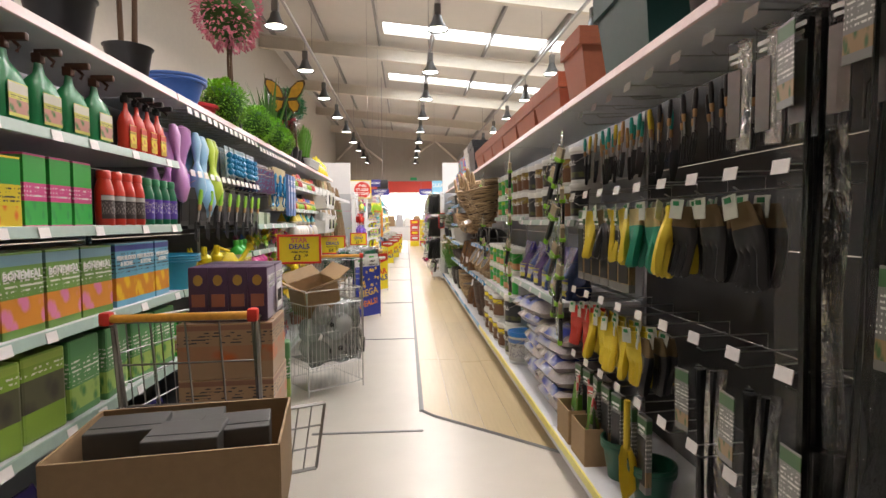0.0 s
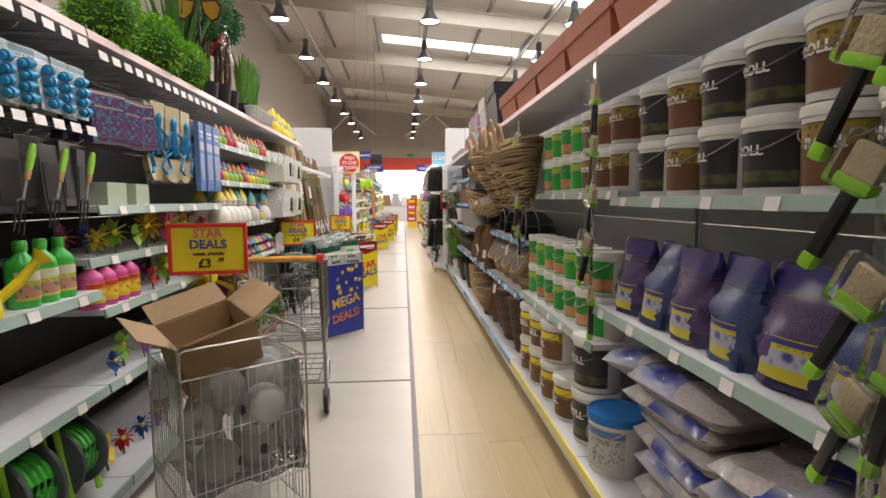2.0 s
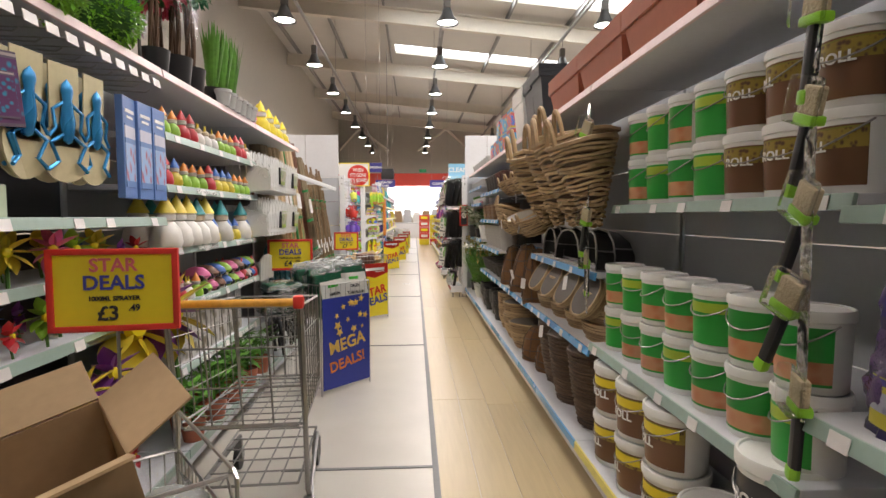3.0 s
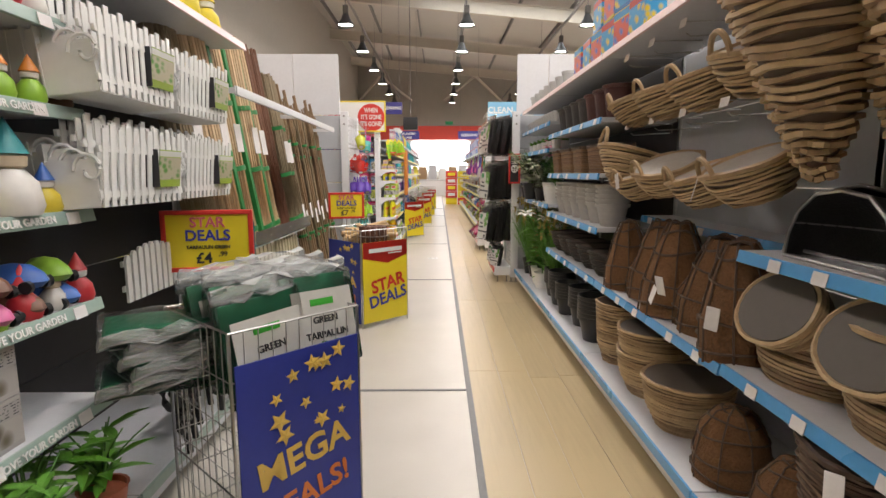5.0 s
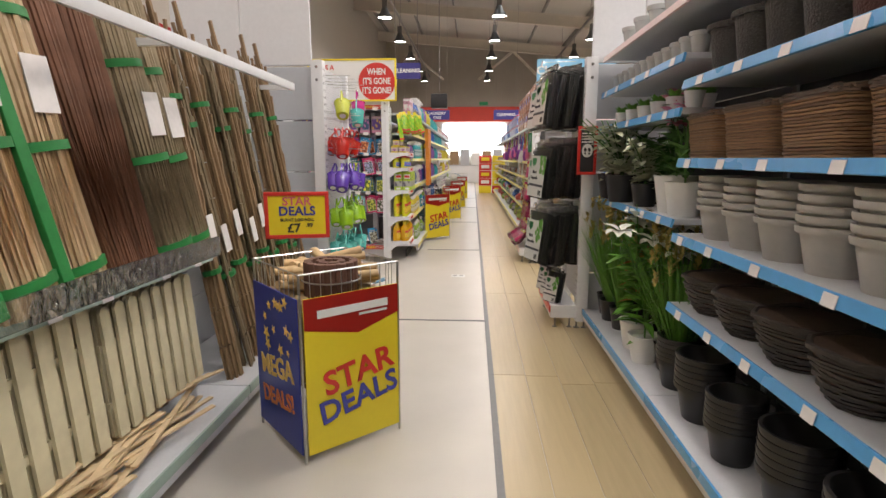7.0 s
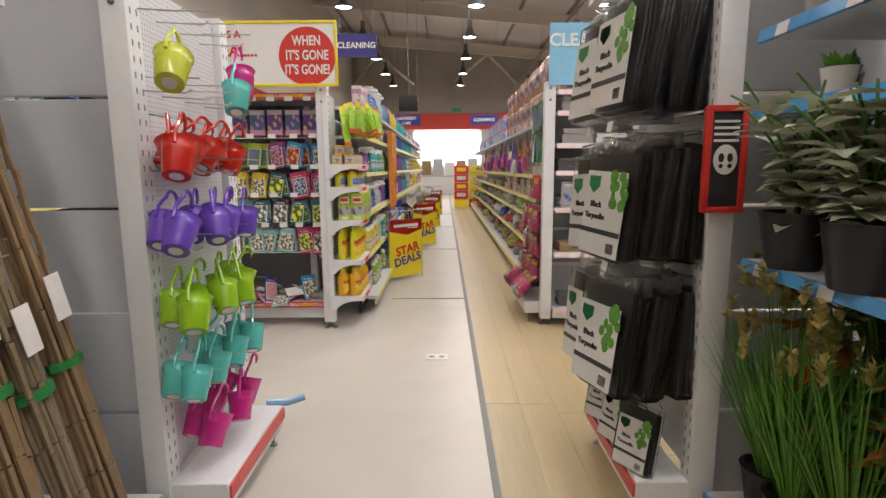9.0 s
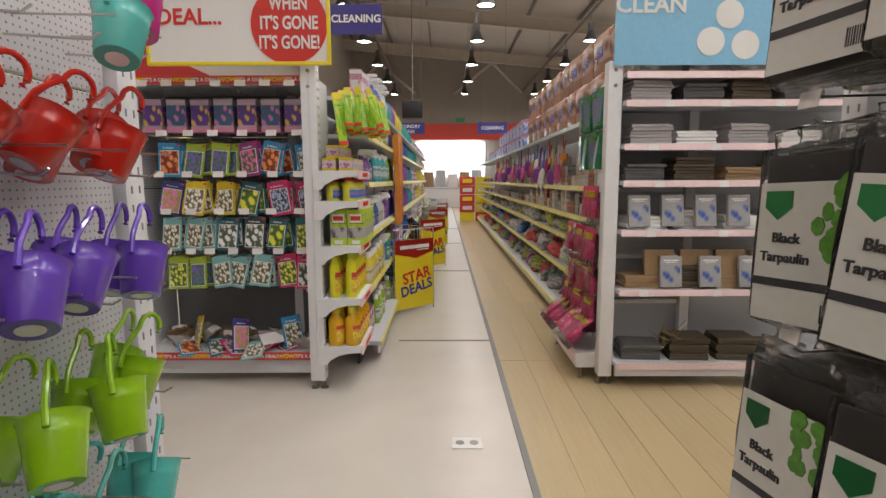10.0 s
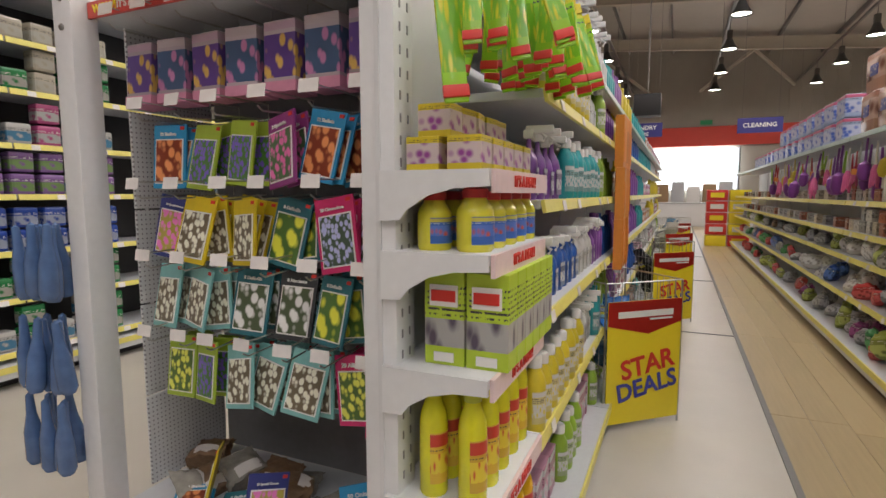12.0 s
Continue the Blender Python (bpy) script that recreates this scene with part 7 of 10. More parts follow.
def toy_pack(m_, label, seed):
    g = thing("toy_pack", label, "toy", "hanging toys")
    bm = bmesh.new()
    lathe(bm, [(0, 0), (0.03, -0.01), (0.05, -0.06), (0.03, -0.12), (0.022, -0.16), (0.06, -0.22), (0.07, -0.29), (0.03, -0.35), (0, -0.36)], 16, (0, 0.04, 0), sy=0.55)
    part("toy", bm, m_, g, smooth=True)
    return g


tp = [Stock(toy_pack(m_, l_, k)) for k, (m_, l_) in enumerate(((PINKT, "pink and purple plastic beach toy hanging on a hook"), (LIMET, "lime green plastic beach toy hanging on a hook"), (BLUET, "blue plastic beach toy hanging on a hook")))]
for j in range(7):
    for r in range(2):
        tp[(0, 0, 0, 2, 2, 1, 1)[j]].put(-0.3 - 0.09 * r, 3.54 + 0.1 * j, 1.88 - 0.02 * r, 90 + rnd.uniform(-25, 25), rnd.uniform(-10, 10), rnd.uniform(-10, 10), size=1.2)
nozzle_card = printed("nozzle_card", (0.50, 0.58, 0.60), (0.05, 0.3, 0.5), (0.5, 0.55, 0.55), (0.2, 0.3, 0.35), 0.1, 0.7, 0.9, 6)
def connector_pack(label, full):
    """Blue hose connectors on a pale card, in rows."""
    g = thing("connector_pack", label, "pack", "hose connector packs")
    box_part("card", (0, 0.012, -0.1), (0.1, 0.004, 0.2), nozzle_card, g)
    if full:
        for k in range(4):
            bm = bmesh.new()
            lathe(bm, [(0.009, -0.03), (0.013, -0.028), (0.013, -0.012), (0.019, -0.01), (0.019, 0.012), (0.012, 0.014), (0.012, 0.03)], 12, m=pose(0.006 * (k % 2), -0.008, -0.06 - 0.038 * k, 0, 78, 0))
            part("connector", bm, mat("blue_connector", (0.02, 0.26, 0.50), 0.3), g, "bright blue plastic connector", smooth=True)
    return g


nzf = Stock(connector_pack("blue hose connectors on pale card in clear pack", True))
nzb = Stock(connector_pack("pale hose connector card behind another", False))
blk = Stock(hang_pack(0.1, 0.24, mat("clear_black_pack", (0.05, 0.05, 0.05), 0.3), BLACK, "black and green hose spray gun pack", 0.05))
for j in range(7):
    for r in range(2):
        (nzb if r else nzf).put(-0.31 - 0.06 * r, 4.3 + 0.1 * j, 1.86, 90 + rnd.uniform(-12, 12), rnd.uniform(-8, 4))
for j in range(14):
    for r in range(2):
        blk.put(-0.31 - 0.07 * r, 3.58 + 0.1 * j, 1.56 - 0.02 * (j % 2), 90 + rnd.uniform(-15, 15), rnd.uniform(-6, 6))
    HOOK.put(-0.3, 3.58 + 0.1 * j, 1.92, 90)
    HOOK.put(-0.3, 3.6 + 0.1 * j, 1.58, 90)
    HOOK.put(-0.3, 5.02 + 0.1 * j, 1.9, 90)
gun = Stock(hand_tool(LIME, "lime and black spray gun hanging", 1))
for j in range(8):
    gun.put(-0.27, 3.7 + 0.17 * j, 1.53, 90, 0, 20)
RAIN = printed("rainbow_foil", (0.12, 0.10, 0.14), (0.04, 0.22, 0.36), (0.10, 0.05, 0.12), (0.35, 0.3, 0.3), 0.05, 0.9, 0.95, 9, 0.12)
KRAFT = mat("kraft_card", (0.52, 0.46, 0.28), 0.6)
rain = Stock(hang_pack(0.22, 0.22, RAIN, RAIN, "shiny rainbow foil windmill pack in clear bag", 0.06))
for j in range(3):
    for r in range(2):
        rain.put(-0.3 - 0.09 * r, 5.08 + 0.14 * j, 1.8, 90 + rnd.uniform(-18, 18), 0, rnd.uniform(-8, 8))


def frog_card():
    g = thing("frog_ornament", "blue metal frog wall ornament on cream card", "ornament", "card ornaments")
    bm = bmesh.new()
    lathe(bm, [(0, 0), (0.1, 0), (0.1, 0.006), (0, 0.006)], 24, m=pose(0, 0.004, -0.3, 90, 0, 0))
    bm_box(bm, (0, 0.001, -0.14), (0.12, 0.006, 0.28), bevel=0.002)
    part("card", bm, KRAFT, g)
    bm = bmesh.new()
    lathe(bm, [(0, -0.05), (0.02, -0.07), (0.024, -0.09), (0.018, -0.12), (0.03, -0.2), (0.018, -0.26), (0, -0.27)], 12, (0, -0.012, 0), sy=0.5)
    for sx in (-1, 1):
        tube(bm, [(sx * 0.015, -0.01, -0.13), (sx * 0.06, -0.014, -0.16), (sx * 0.05, -0.014, -0.22), (sx * 0.075, -0.012, -0.25)], 0.006, 6)
        tube(bm, [(sx * 0.02, -0.01, -0.24), (sx * 0.07, -0.014, -0.27), (sx * 0.04, -0.014, -0.33), (sx * 0.08, -0.012, -0.36)], 0.007, 6)
    part("frog", bm, mat("blue_metal_frog", (0.03, 0.25, 0.55), 0.25, 0.4), g, smooth=True)
    return g


frog = Stock(frog_card())
for j in range(3):
    for r in range(2):
        frog.put(-0.29 - 0.05 * r, 5.52 + 0.17 * j, 1.84, 90 + rnd.uniform(-12, 12), rnd.uniform(-5, 5))
fishc = Stock(hang_pack(0.13, 0.42, mat("blue_fish_card", (0.12, 0.22, 0.5), 0.35), printed("fish_print", (0.15, 0.28, 0.6), (0.45, 0.1, 0.15), (0.3, 0.45, 0.7), (0.6, 0.6, 0.7), 0.1, 0.7, 0.8, 5), "blue and red fish ornament in clear pack", 0.03))
for j in range(3):
    fishc.put(-0.29, 6.1 + 0.13 * j, 1.82, 90 + rnd.uniform(-12, 12))
boxg = Stock(carton(0.16, 0.12, 0.1, mat("pale_green_box", (0.42, 0.50, 0.36), 0.5), "small pale green box on shelf", "gift_box"))
boxg.put(-0.32, 5.15, 1.32, 90)
boxg.put(-0.32, 5.38, 1.32, 95)


def watering_can(m_, label):
    g = thing("watering_can", label, "watering can", "watering cans")
    bm = bmesh.new()
    lathe(bm, [(0.07, 0), (0.08, 0.01), (0.075, 0.09), (0.05, 0.13), (0.03, 0.135)], 18)
    part("tank", bm, m_, g, smooth=True)
    bm = bmesh.new()
    tube(bm, [(0.06, 0, 0.04), (0.13, 0, 0.1), (0.17, 0, 0.15)], 0.014, 8)
    lathe(bm, [(0.012, 0), (0.032, 0.025), (0, 0.03)], 12, m=pose(0.165, 0, 0.145, 0, 50, 0))
    part("spout", bm, m_, g, smooth=True)
    bm = bmesh.new()
    tube(bm, [(-0.07, 0, 0.03), (-0.12, 0, 0.09), (-0.06, 0, 0.17), (0.03, 0, 0.14)], 0.01, 8)
    part("handle", bm, m_, g, smooth=True)
    return g


YCAN = mat("yellow_can", (0.74, 0.60, 0.02), 0.35)
can = Stock(watering_can(YCAN, "small yellow plastic watering can on shelf"))
bunny = Stock(figurine(YCAN, YCAN, YCAN, "small yellow plastic rabbit ornament on shelf", 0.2, False))
can.put(-0.36, 4.33, 0.975, 60 + rnd.uniform(-20, 20), size=1.15)
for j in range(6):
    bunny.put(-0.35 - 0.05 * (j % 2), 3.72 + 0.11 * j, 0.975, 90, size=1.05)
bowlb = Stock(pot(0.15, 0.16, mat("turquoise_bowl", (0.02, 0.32, 0.50), 0.35), "turquoise plastic bowls nested", 3, 0.015, 0.01))
bowlb.put(-0.4, 3.55, 0.975)
gspray = Stock(round_bottle(0.05, 0.23, mat("clear_green_bottle", (0.05, 0.45, 0.06), 0.15), GREEN, LAB1, "bright green spray bottle on shelf"))
pspray = Stock(round_bottle(0.05, 0.2, mat("pink_bottle", (0.6, 0.08, 0.28), 0.2), WPLAST, LAB2, "pink spray bottle on shelf"))
for j in range(3):
    gspray.put(-0.36, 4.58 + 0.1 * j, 0.975, 90)
for j in range(10):
    gspray.put(-0.34 - 0.11 * (j % 2), 3.6 + 0.08 * j, 0.57, 90)
for j in range(4):
    pspray.put(-0.36, 4.97 + 0.1 * j, 0.89, 90)


def reel(label):
    g = thing("hose_reel", label, "hose reel", "hose reels")
    for sx in (-1, 1):
        bm = bmesh.new()
        lathe(bm, [(0.05, -0.008), (0.15, -0.008), (0.155, 0), (0.15, 0.008), (0.05, 0.008)], 24, m=pose(sx * 0.07, 0.1, 0.17, 0, 90, 0))
        part("flange", bm, mat("grey_reel", (0.09, 0.10, 0.11), 0.5), g, smooth=True)
    bm = bmesh.new()
    for k in range(5):
        tube(bm, [(-0.055 + 0.027 * k, 0.1 + math.cos(a) * 0.11, 0.17 + math.sin(a) * 0.11) for a in [q * math.pi / 9 for q in range(18)]], 0.013, 6, closed=True)
    part("hose", bm, GREEN, g, smooth=True)
    bm = bmesh.new()
    tube(bm, [(-0.08, 0.0, 0), (-0.08, 0.05, 0.34), (0.08, 0.05, 0.34), (0.08, 0.0, 0)], 0.014, 8)
    part("handle", bm, LIME, g, smooth=True)
    return g


hr = Stock(reel("grey and green garden hose reel on base shelf"))
for j in range(5):
    hr.put(-0.32, 3.7 + 0.27 * j, 0.165, 90 + rnd.uniform(-20, 20))
redmix = [mat(n_, c_, 0.4, spread=0.2) for n_, c_ in (("red_goods", (0.5, 0.03, 0.04)), ("purple_goods", (0.22, 0.05, 0.3)), ("lime_goods", (0.28, 0.5, 0.05)), ("blue_goods", (0.05, 0.15, 0.5)), ("pink_goods", (0.7, 0.15, 0.35)), ("yellow_goods", (0.7, 0.55, 0.05)), ("white_goods", (0.7, 0.68, 0.64)), ("brown_goods", (0.2, 0.09, 0.05)), ("orange_goods", (0.7, 0.25, 0.04)), ("teal_goods", (0.03, 0.3, 0.32)))]


def flutter(m_, label):
    """A metal garden flower: two rings of petals round a small centre, on a short stem."""
    g = thing("garden_stake", label, "ornament", "garden stakes")
    bm = bmesh.new()
    for k in range(10):
        a = k * math.pi / 5
        ln = 0.055 if k % 2 else 0.046
        leaf_quad(bm, (0.006 * math.cos(a), 0.002 * (k % 2), 0.075 + 0.006 * math.sin(a)), (math.cos(a), -0.35, math.sin(a)), ln, 0.034, 0.15, 5)
    tagged(part("flower_head", bm, m_, g, smooth=True), kind="stuff")
    bm = bmesh.new()
    lathe(bm, [(0, 0), (0.012, 0.002), (0.008, 0.009), (0, 0.011)], 10, m=pose(0, -0.004, 0.075, 90, 0, 0))
    part("centre", bm, YCAN, g, smooth=True)
    bm = bmesh.new()
    tube(bm, [(0, 0.004, 0.0), (0, 0.004, 0.075)], 0.004, 6)
    part("stem", bm, LEAF, g)
    return g


fl = [Stock(flutter(m_, "painted metal garden flower ornament")) for m_ in redmix[:6]]
for z, y0, y1 in ((0.89, 5.0, 6.35), (1.1, 5.05, 6.35), (0.57, 5.05, 6.35), (0.165, 5.0, 6.3)):
    y = y0
    while y < y1:
        for r in range(2 if z > 0.8 else 1):
            fl[rnd.randrange(6)].put(-0.32 - 0.14 * r - rnd.uniform(0, 0.06), y, z, 75 + rnd.uniform(-50, 50), -8, size=rnd.uniform(0.8, 1.3))
        y += 0.15
bigfl = Stock(flutter(redmix[1], "large purple windmill flower in display"))
bigfy = Stock(flutter(redmix[5], "large yellow windmill flower in display"))
for j in range(5):
    (bigfl if j % 2 else bigfy).put(-0.2, 5.6 + 0.17 * j, 0.575 + 0.02 * (j % 2), 60, -10, size=2.0)
skin = mat("figurine_cream", (0.62, 0.52, 0.38), 0.5)
figs = [Stock(figurine(a, skin if k % 2 else redmix[6], b, "small painted garden gnome ornament on shelf", h, hat)) for k, (a, b, h, hat) in enumerate((
    (redmix[2], redmix[8], 0.13, True), (redmix[6], redmix[5], 0.13, False), (redmix[0], redmix[0], 0.15, True), (redmix[7], redmix[1], 0.12, True), (redmix[5], redmix[3], 0.14, True), (redmix[6], redmix[9], 0.25, True), (redmix[6], redmix[5], 0.26, True)))]
for z, lo, hi, st in ((1.73, 0, 4, 0.085), (1.48, 0, 5, 0.09), (1.17, 4, 7, 0.1), (0.88, 0, 4, 0.09)):
    y = 6.48
    while y < 7.86:
        for r in range(2):
            figs[rnd.randrange(lo, hi)].put(-0.33 - 0.13 * r, y, z, 90 + rnd.uniform(-30, 30))
        y += st * 1.25


def toy_car(m_):
    g = thing("car_planter", "small painted beetle-shaped planter ornament", "ornament", "car ornaments")
    bm = bmesh.new()
    lathe(bm, [(0.055, 0.012), (0.07, 0.03), (0.062, 0.05), (0.035, 0.075), (0, 0.082)], 14, sx=1.25, sy=0.65)
    part("body", bm, m_, g, smooth=True)
    for sx in (-1, 1):
        for sy in (-1, 1):
            bm = bmesh.new()
            lathe(bm, [(0.006, -0.008), (0.018, -0.008), (0.018, 0.008), (0.006, 0.008)], 10, m=pose(sx * 0.05, sy * 0.04, 0.018, 90, 0, 0))
            part("wheel", bm, BLACK, g)
    return g


cars = [Stock(toy_car(m_)) for m_ in (redmix[2], redmix[4], redmix[7], redmix[3])]
for j in range(8):
    for lev in range(2):
        cars[(j + lev) % 4].put(-0.36, 6.9 + 0.12 * j, 0.88 + 0.075 * lev, rnd.uniform(-15, 15))
cube_ = Stock(carton(0.13, 0.13, 0.14, printed("grey_gift_box", (0.45, 0.43, 0.42), (0.12, 0.1, 0.06), (0.4, 0.38, 0.36), (0.4, 0.38, 0.36), 0.1, 0.6, 0.95, 2), "grey boxed garden light on shelf", "gift_box"))
for j in range(8):
    for lev in range(2):
        cube_.put(-0.32, 6.5 + 0.14 * j, 0.55 + 0.141 * lev, 90)
fern = Stock(stem_plant(0.2, 8, 6, LEAFB, "small fern in terracotta pot on base shelf", (0.11, 0.03), 21, 0.06, 0.1, TERRA, spread=0.9))
for j in range(9):
    fern.put(-0.26 - 0.12 * (j % 2), 6.55 + 0.15 * j, 0.165, j * 40, size=1.1)

# white planters, edging and fencing
def slat_planter(w, d, h, label):
    """A white trough with a picket front that rises over its rim, and a scroll at each end; hangs from its rim."""
    g = thing("white_planter", label, "planter", "white planters")
    n = 12
    for k in range(n):
        x = -w / 2 + w * (k + 0.5) / n
        top = 0.035 + 0.014 * (k % 2)
        bm = bmesh.new()
        bm_box(bm, (x, 0.0, (top - h) / 2), (w / n * 0.62, 0.006, h + top), pose(0, 0, 0, 7, 0, 0), bevel=0.0025)
        part("slat", bm, WPLAST, g)
    for z in (-0.025, -h * 0.8):
        box_part("rail", (0, 0.008 + (z + h / 2) * -0.12, z), (w * 1.02, 0.012, 0.022), WPLAST, g, bevel=0.003)
    for sx in (-1, 1):
        box_part("end", (sx * w * 0.49, d * 0.55, -h * 0.62), (0.005, d * 0.9, h * 0.72), WPLAST, g)
        bm = bmesh.new()
        tube(bm, [(sx * w * 0.5, 0.035 + 0.05 * math.cos(a) * (1 - a / 9), -h * 0.42 + 0.055 * math.sin(a) * (1 - a / 9)) for a in [q * 0.45 for q in range(15)]], 0.006, 6)
        part("scroll", bm, WPLAST, g, smooth=True)
    box_part("back", (0, d, -h * 0.5), (w, 0.005, h), WPLAST, g)
    box_part("base", (0, d / 2 + 0.01, -h + 0.004), (w * 0.98, d * 0.85, 0.005), WPLAST, g)
    return g


spl = Stock(slat_planter(0.46, 0.17, 0.2, "white picket-front plastic window planter, nested and hanging"))
WRAPL = printed("planter_wrap", (0.30, 0.42, 0.05), (0.08, 0.26, 0.03), (0.45, 0.42, 0.30), (0.60, 0.60, 0.56), 0.2, 0.8, 0.84, 4)
for row, z in enumerate((1.72, 1.38)):
    for j, y in enumerate((7.98, 8.56)):
        for r in range(4):
            spl.put(-0.17 - 0.05 * r - 0.03 * j, y + 0.014 * r, z + 0.016 * r, 90 + rnd.uniform(-3, 3), -5 + rnd.uniform(-3, 3))
        sl = thing("planter_sleeve", "green and black printed card sleeve round the planters", "sleeve", "card sleeves", (-0.155 - 0.03 * j, y + 0.12, z - 0.04), 90)
        box_part("front", (0, -0.01, -0.04), (0.15, 0.003, 0.13), WRAPL, sl, m=pose(0, 0, 0, 6, 0, 0))
        box_part("side", (-0.077, 0.05, -0.04), (0.003, 0.12, 0.13), DARKPRINT, sl)

def picket(w, h, n, m_, label, arched=False):
    g = thing("picket_fence", label, "fence", "fence panels")
    for k in range(n):
        x = -w / 2 + w * (k + 0.5) / n
        hh = h * (0.82 + 0.18 * math.sin(math.pi * (k + 0.5) / n)) if arched else h
        bm = bmesh.new()
        vs = [bm.verts.new((x + a * w / n * 0.33, y, z)) for y in (0, 0.014) for a, z in ((-1, 0), (1, 0), (1, hh - 0.02), (0.5, hh), (-0.5, hh), (-1, hh - 0.02))]
        bm.faces.new(vs[:6])
        bm.faces.new(vs[6:][::-1])
        for i in range(6):
            bm.faces.new((vs[i], vs[(i + 1) % 6], vs[6 + (i + 1) % 6], vs[6 + i]))
        part("picket", bm, m_, g)
    for z in (h * 0.25, h * 0.7):
        box_part("rail", (0, 0.022, z), (w, 0.014, 0.03), m_, g)
    return g


CREAM = mat("cream_stained_wood", (0.60, 0.54, 0.36), 0.6, vary=0.15, grain=20)
wp = Stock(picket(0.55, 0.3, 9, WPLAST, "white plastic picket fence edging hanging", True))
for j in range(3):
    wp.put(-0.34 - 0.03 * j, 8.3 + 0.06 * j, 0.8, 90, size=0.7)
pf = Stock(picket(0.72, 0.56, 8, CREAM, "cream wooden picket fence panel hanging below shelf"))
for j in range(3):
    pf.put(-0.36 - 0.025 * j, 9.72, 0.3, 90, -4, size=0.92)
    pf.put(-0.36 - 0.025 * j, 10.38, 0.3, 90, -4, size=0.92)


def scroll_edge():
    g = thing("lawn_edging", "teal plastic scrollwork lawn edging in a stack", "edging", "lawn edging")
    for k in range(4):
        x = -0.24 + 0.16 * k
        bm = bmesh.new()
        tube(bm, [(x - 0.07, 0, -0.28)] + arc(x, -0.07, 0.07, 180, 0, 8) + [(x + 0.07, 0, -0.28)], 0.008, 6)
        part("arch", bm, TEALE, g, smooth=True)
        bm = bmesh.new()
        for sx in (-1, 1):
            tube(bm, [(x + sx * (0.03 + 0.028 * math.cos(a)), 0, -0.1 + 0.03 * math.sin(a) - 0.01 * a) for a in [q * 0.5 for q in range(14)]], 0.005, 5)
            tube(bm, arc(x + sx * 0.03, -0.22, 0.026, 0, 330, 9), 0.005, 5)
        part("scroll", bm, TEALE, g, smooth=True)
    for z in (-0.27, -0.17):
        bm = bmesh.new()
        bm_box(bm, (0, 0, z), (0.68, 0.012, 0.014))
        part("rail", bm, TEALE, g)
    bm = bmesh.new()
    for k in range(4):
        tube(bm, arc(-0.24 + 0.16 * k, -0.055, 0.062, 180, 0, 8, 0.03), 0.022, 6)
    part("rolled_back", bm, TEALE, g, smooth=True)
    return g


TEALE = mat("teal_edging", (0.015, 0.11, 0.14), 0.45)
se = Stock(scroll_edge())
for j in range(4):
    se.put(-0.26 - 0.05 * j, 8.92 + 0.02 * j, 1.04, 90, 0, 0, size=1.05)
DARKIRON = mat("black_wrought", (0.015, 0.015, 0.016), 0.4)
bracket = thing("fountain_bracket", "black scrolled metal bracket ornament on base shelf", "bracket", "iron brackets")
bm = bmesh.new()
for a_ in (0.0, 0.13, 0.26):
    tube(bm, arc(a_ - 0.13, 0.2, 0.1, -60, 250, 12), 0.014, 7)
    tube(bm, arc(a_ - 0.13, 0.2, 0.05, 0, 330, 10), 0.01, 6)
    tube(bm, [(a_ - 0.13, 0, 0), (a_ - 0.13, 0, 0.12)], 0.014, 7)
part("scrollwork", bm, DARKIRON, bracket, smooth=True)
br = Stock(bracket)
for j in range(5):
    br.put(-0.22 - 0.08 * (j % 2), 8.3 + 0.2 * j, 0.165, 90 + rnd.uniform(-25, 25), -6)


def screen_roll(h, r, m_, band, label, n=46, seed=0):
    """A rolled reed screen: many sticks round a roll, tied with bands."""
    g = thing("screen_roll", label, "screen roll", "rolled screens")
    q = random.Random(seed)
    bm = bmesh.new()
    for k in range(n):
        a = 2 * math.pi * k / n + q.uniform(-0.05, 0.05)
        rr = r * q.uniform(0.88, 1.02)
        hh = h * q.uniform(0.97, 1.01)
        p = Vector((math.cos(a) * rr, math.sin(a) * rr * 0.7, 0))
        tube(bm, [p, p * 1.02 + Vector((0, 0, hh * 0.5)), p * 0.98 + Vector((0, 0, hh))], r * 0.095, 5)
    tagged(part("reeds", bm, m_, g), kind="stuff")
    bm = bmesh.new()
    lathe(bm, [(r * 0.84, 0.01), (r * 0.84, h * 0.98), (0, h * 0.98)], 14, sy=0.7)
    part("inner_reeds", bm, m_, g)
    if band:
        for t in (0.05, 0.35, 0.65):
            bm = bmesh.new()
            lathe(bm, [(r * 1.12, h * t), (r * 1.12, h * t + 0.03)], 18, sy=0.72)
            part("binding", bm, band, g, smooth=True)
        bm = bmesh.new()
        bm_box(bm, (0.02, -r * 0.8, h * 0.5), (0.1, 0.004, 0.17), pose(0, 0, 0, 0, 4, 0), bevel=0.001)
        part("label", bm, TICKET, g)
    return g


GNET = mat("green_netting", (0.02, 0.22, 0.05), 0.5, vary=0.3)
scr = [Stock(screen_roll(1.3, 0.12, BAMBOO, GNET, "rolled split bamboo screen bound in green plastic tape", 40, 1)), Stock(screen_roll(1.22, 0.1, mat("grey_reed", (0.34, 0.27, 0.17), 0.6, vary=0.3, spread=0.1), GNET, "rolled grey reed screen bound in green tape", 38, 2)), Stock(screen_roll(1.35, 0.085, WILLOW, None, "rolled dark willow screen", 40, 3))]
lean = -7
for j, (k, y) in enumerate(((1, 8.95), (0, 9.22), (0, 9.47), (0, 9.72), (0, 9.96), (2, 10.16), (2, 10.32), (1, 10.52), (1, 10.72))):
    scr[k].put(-0.43 + 0.02 * (j % 2), y + 0.08, 0.845, 90, lean + rnd.uniform(-1, 1), rnd.uniform(-9, -6))
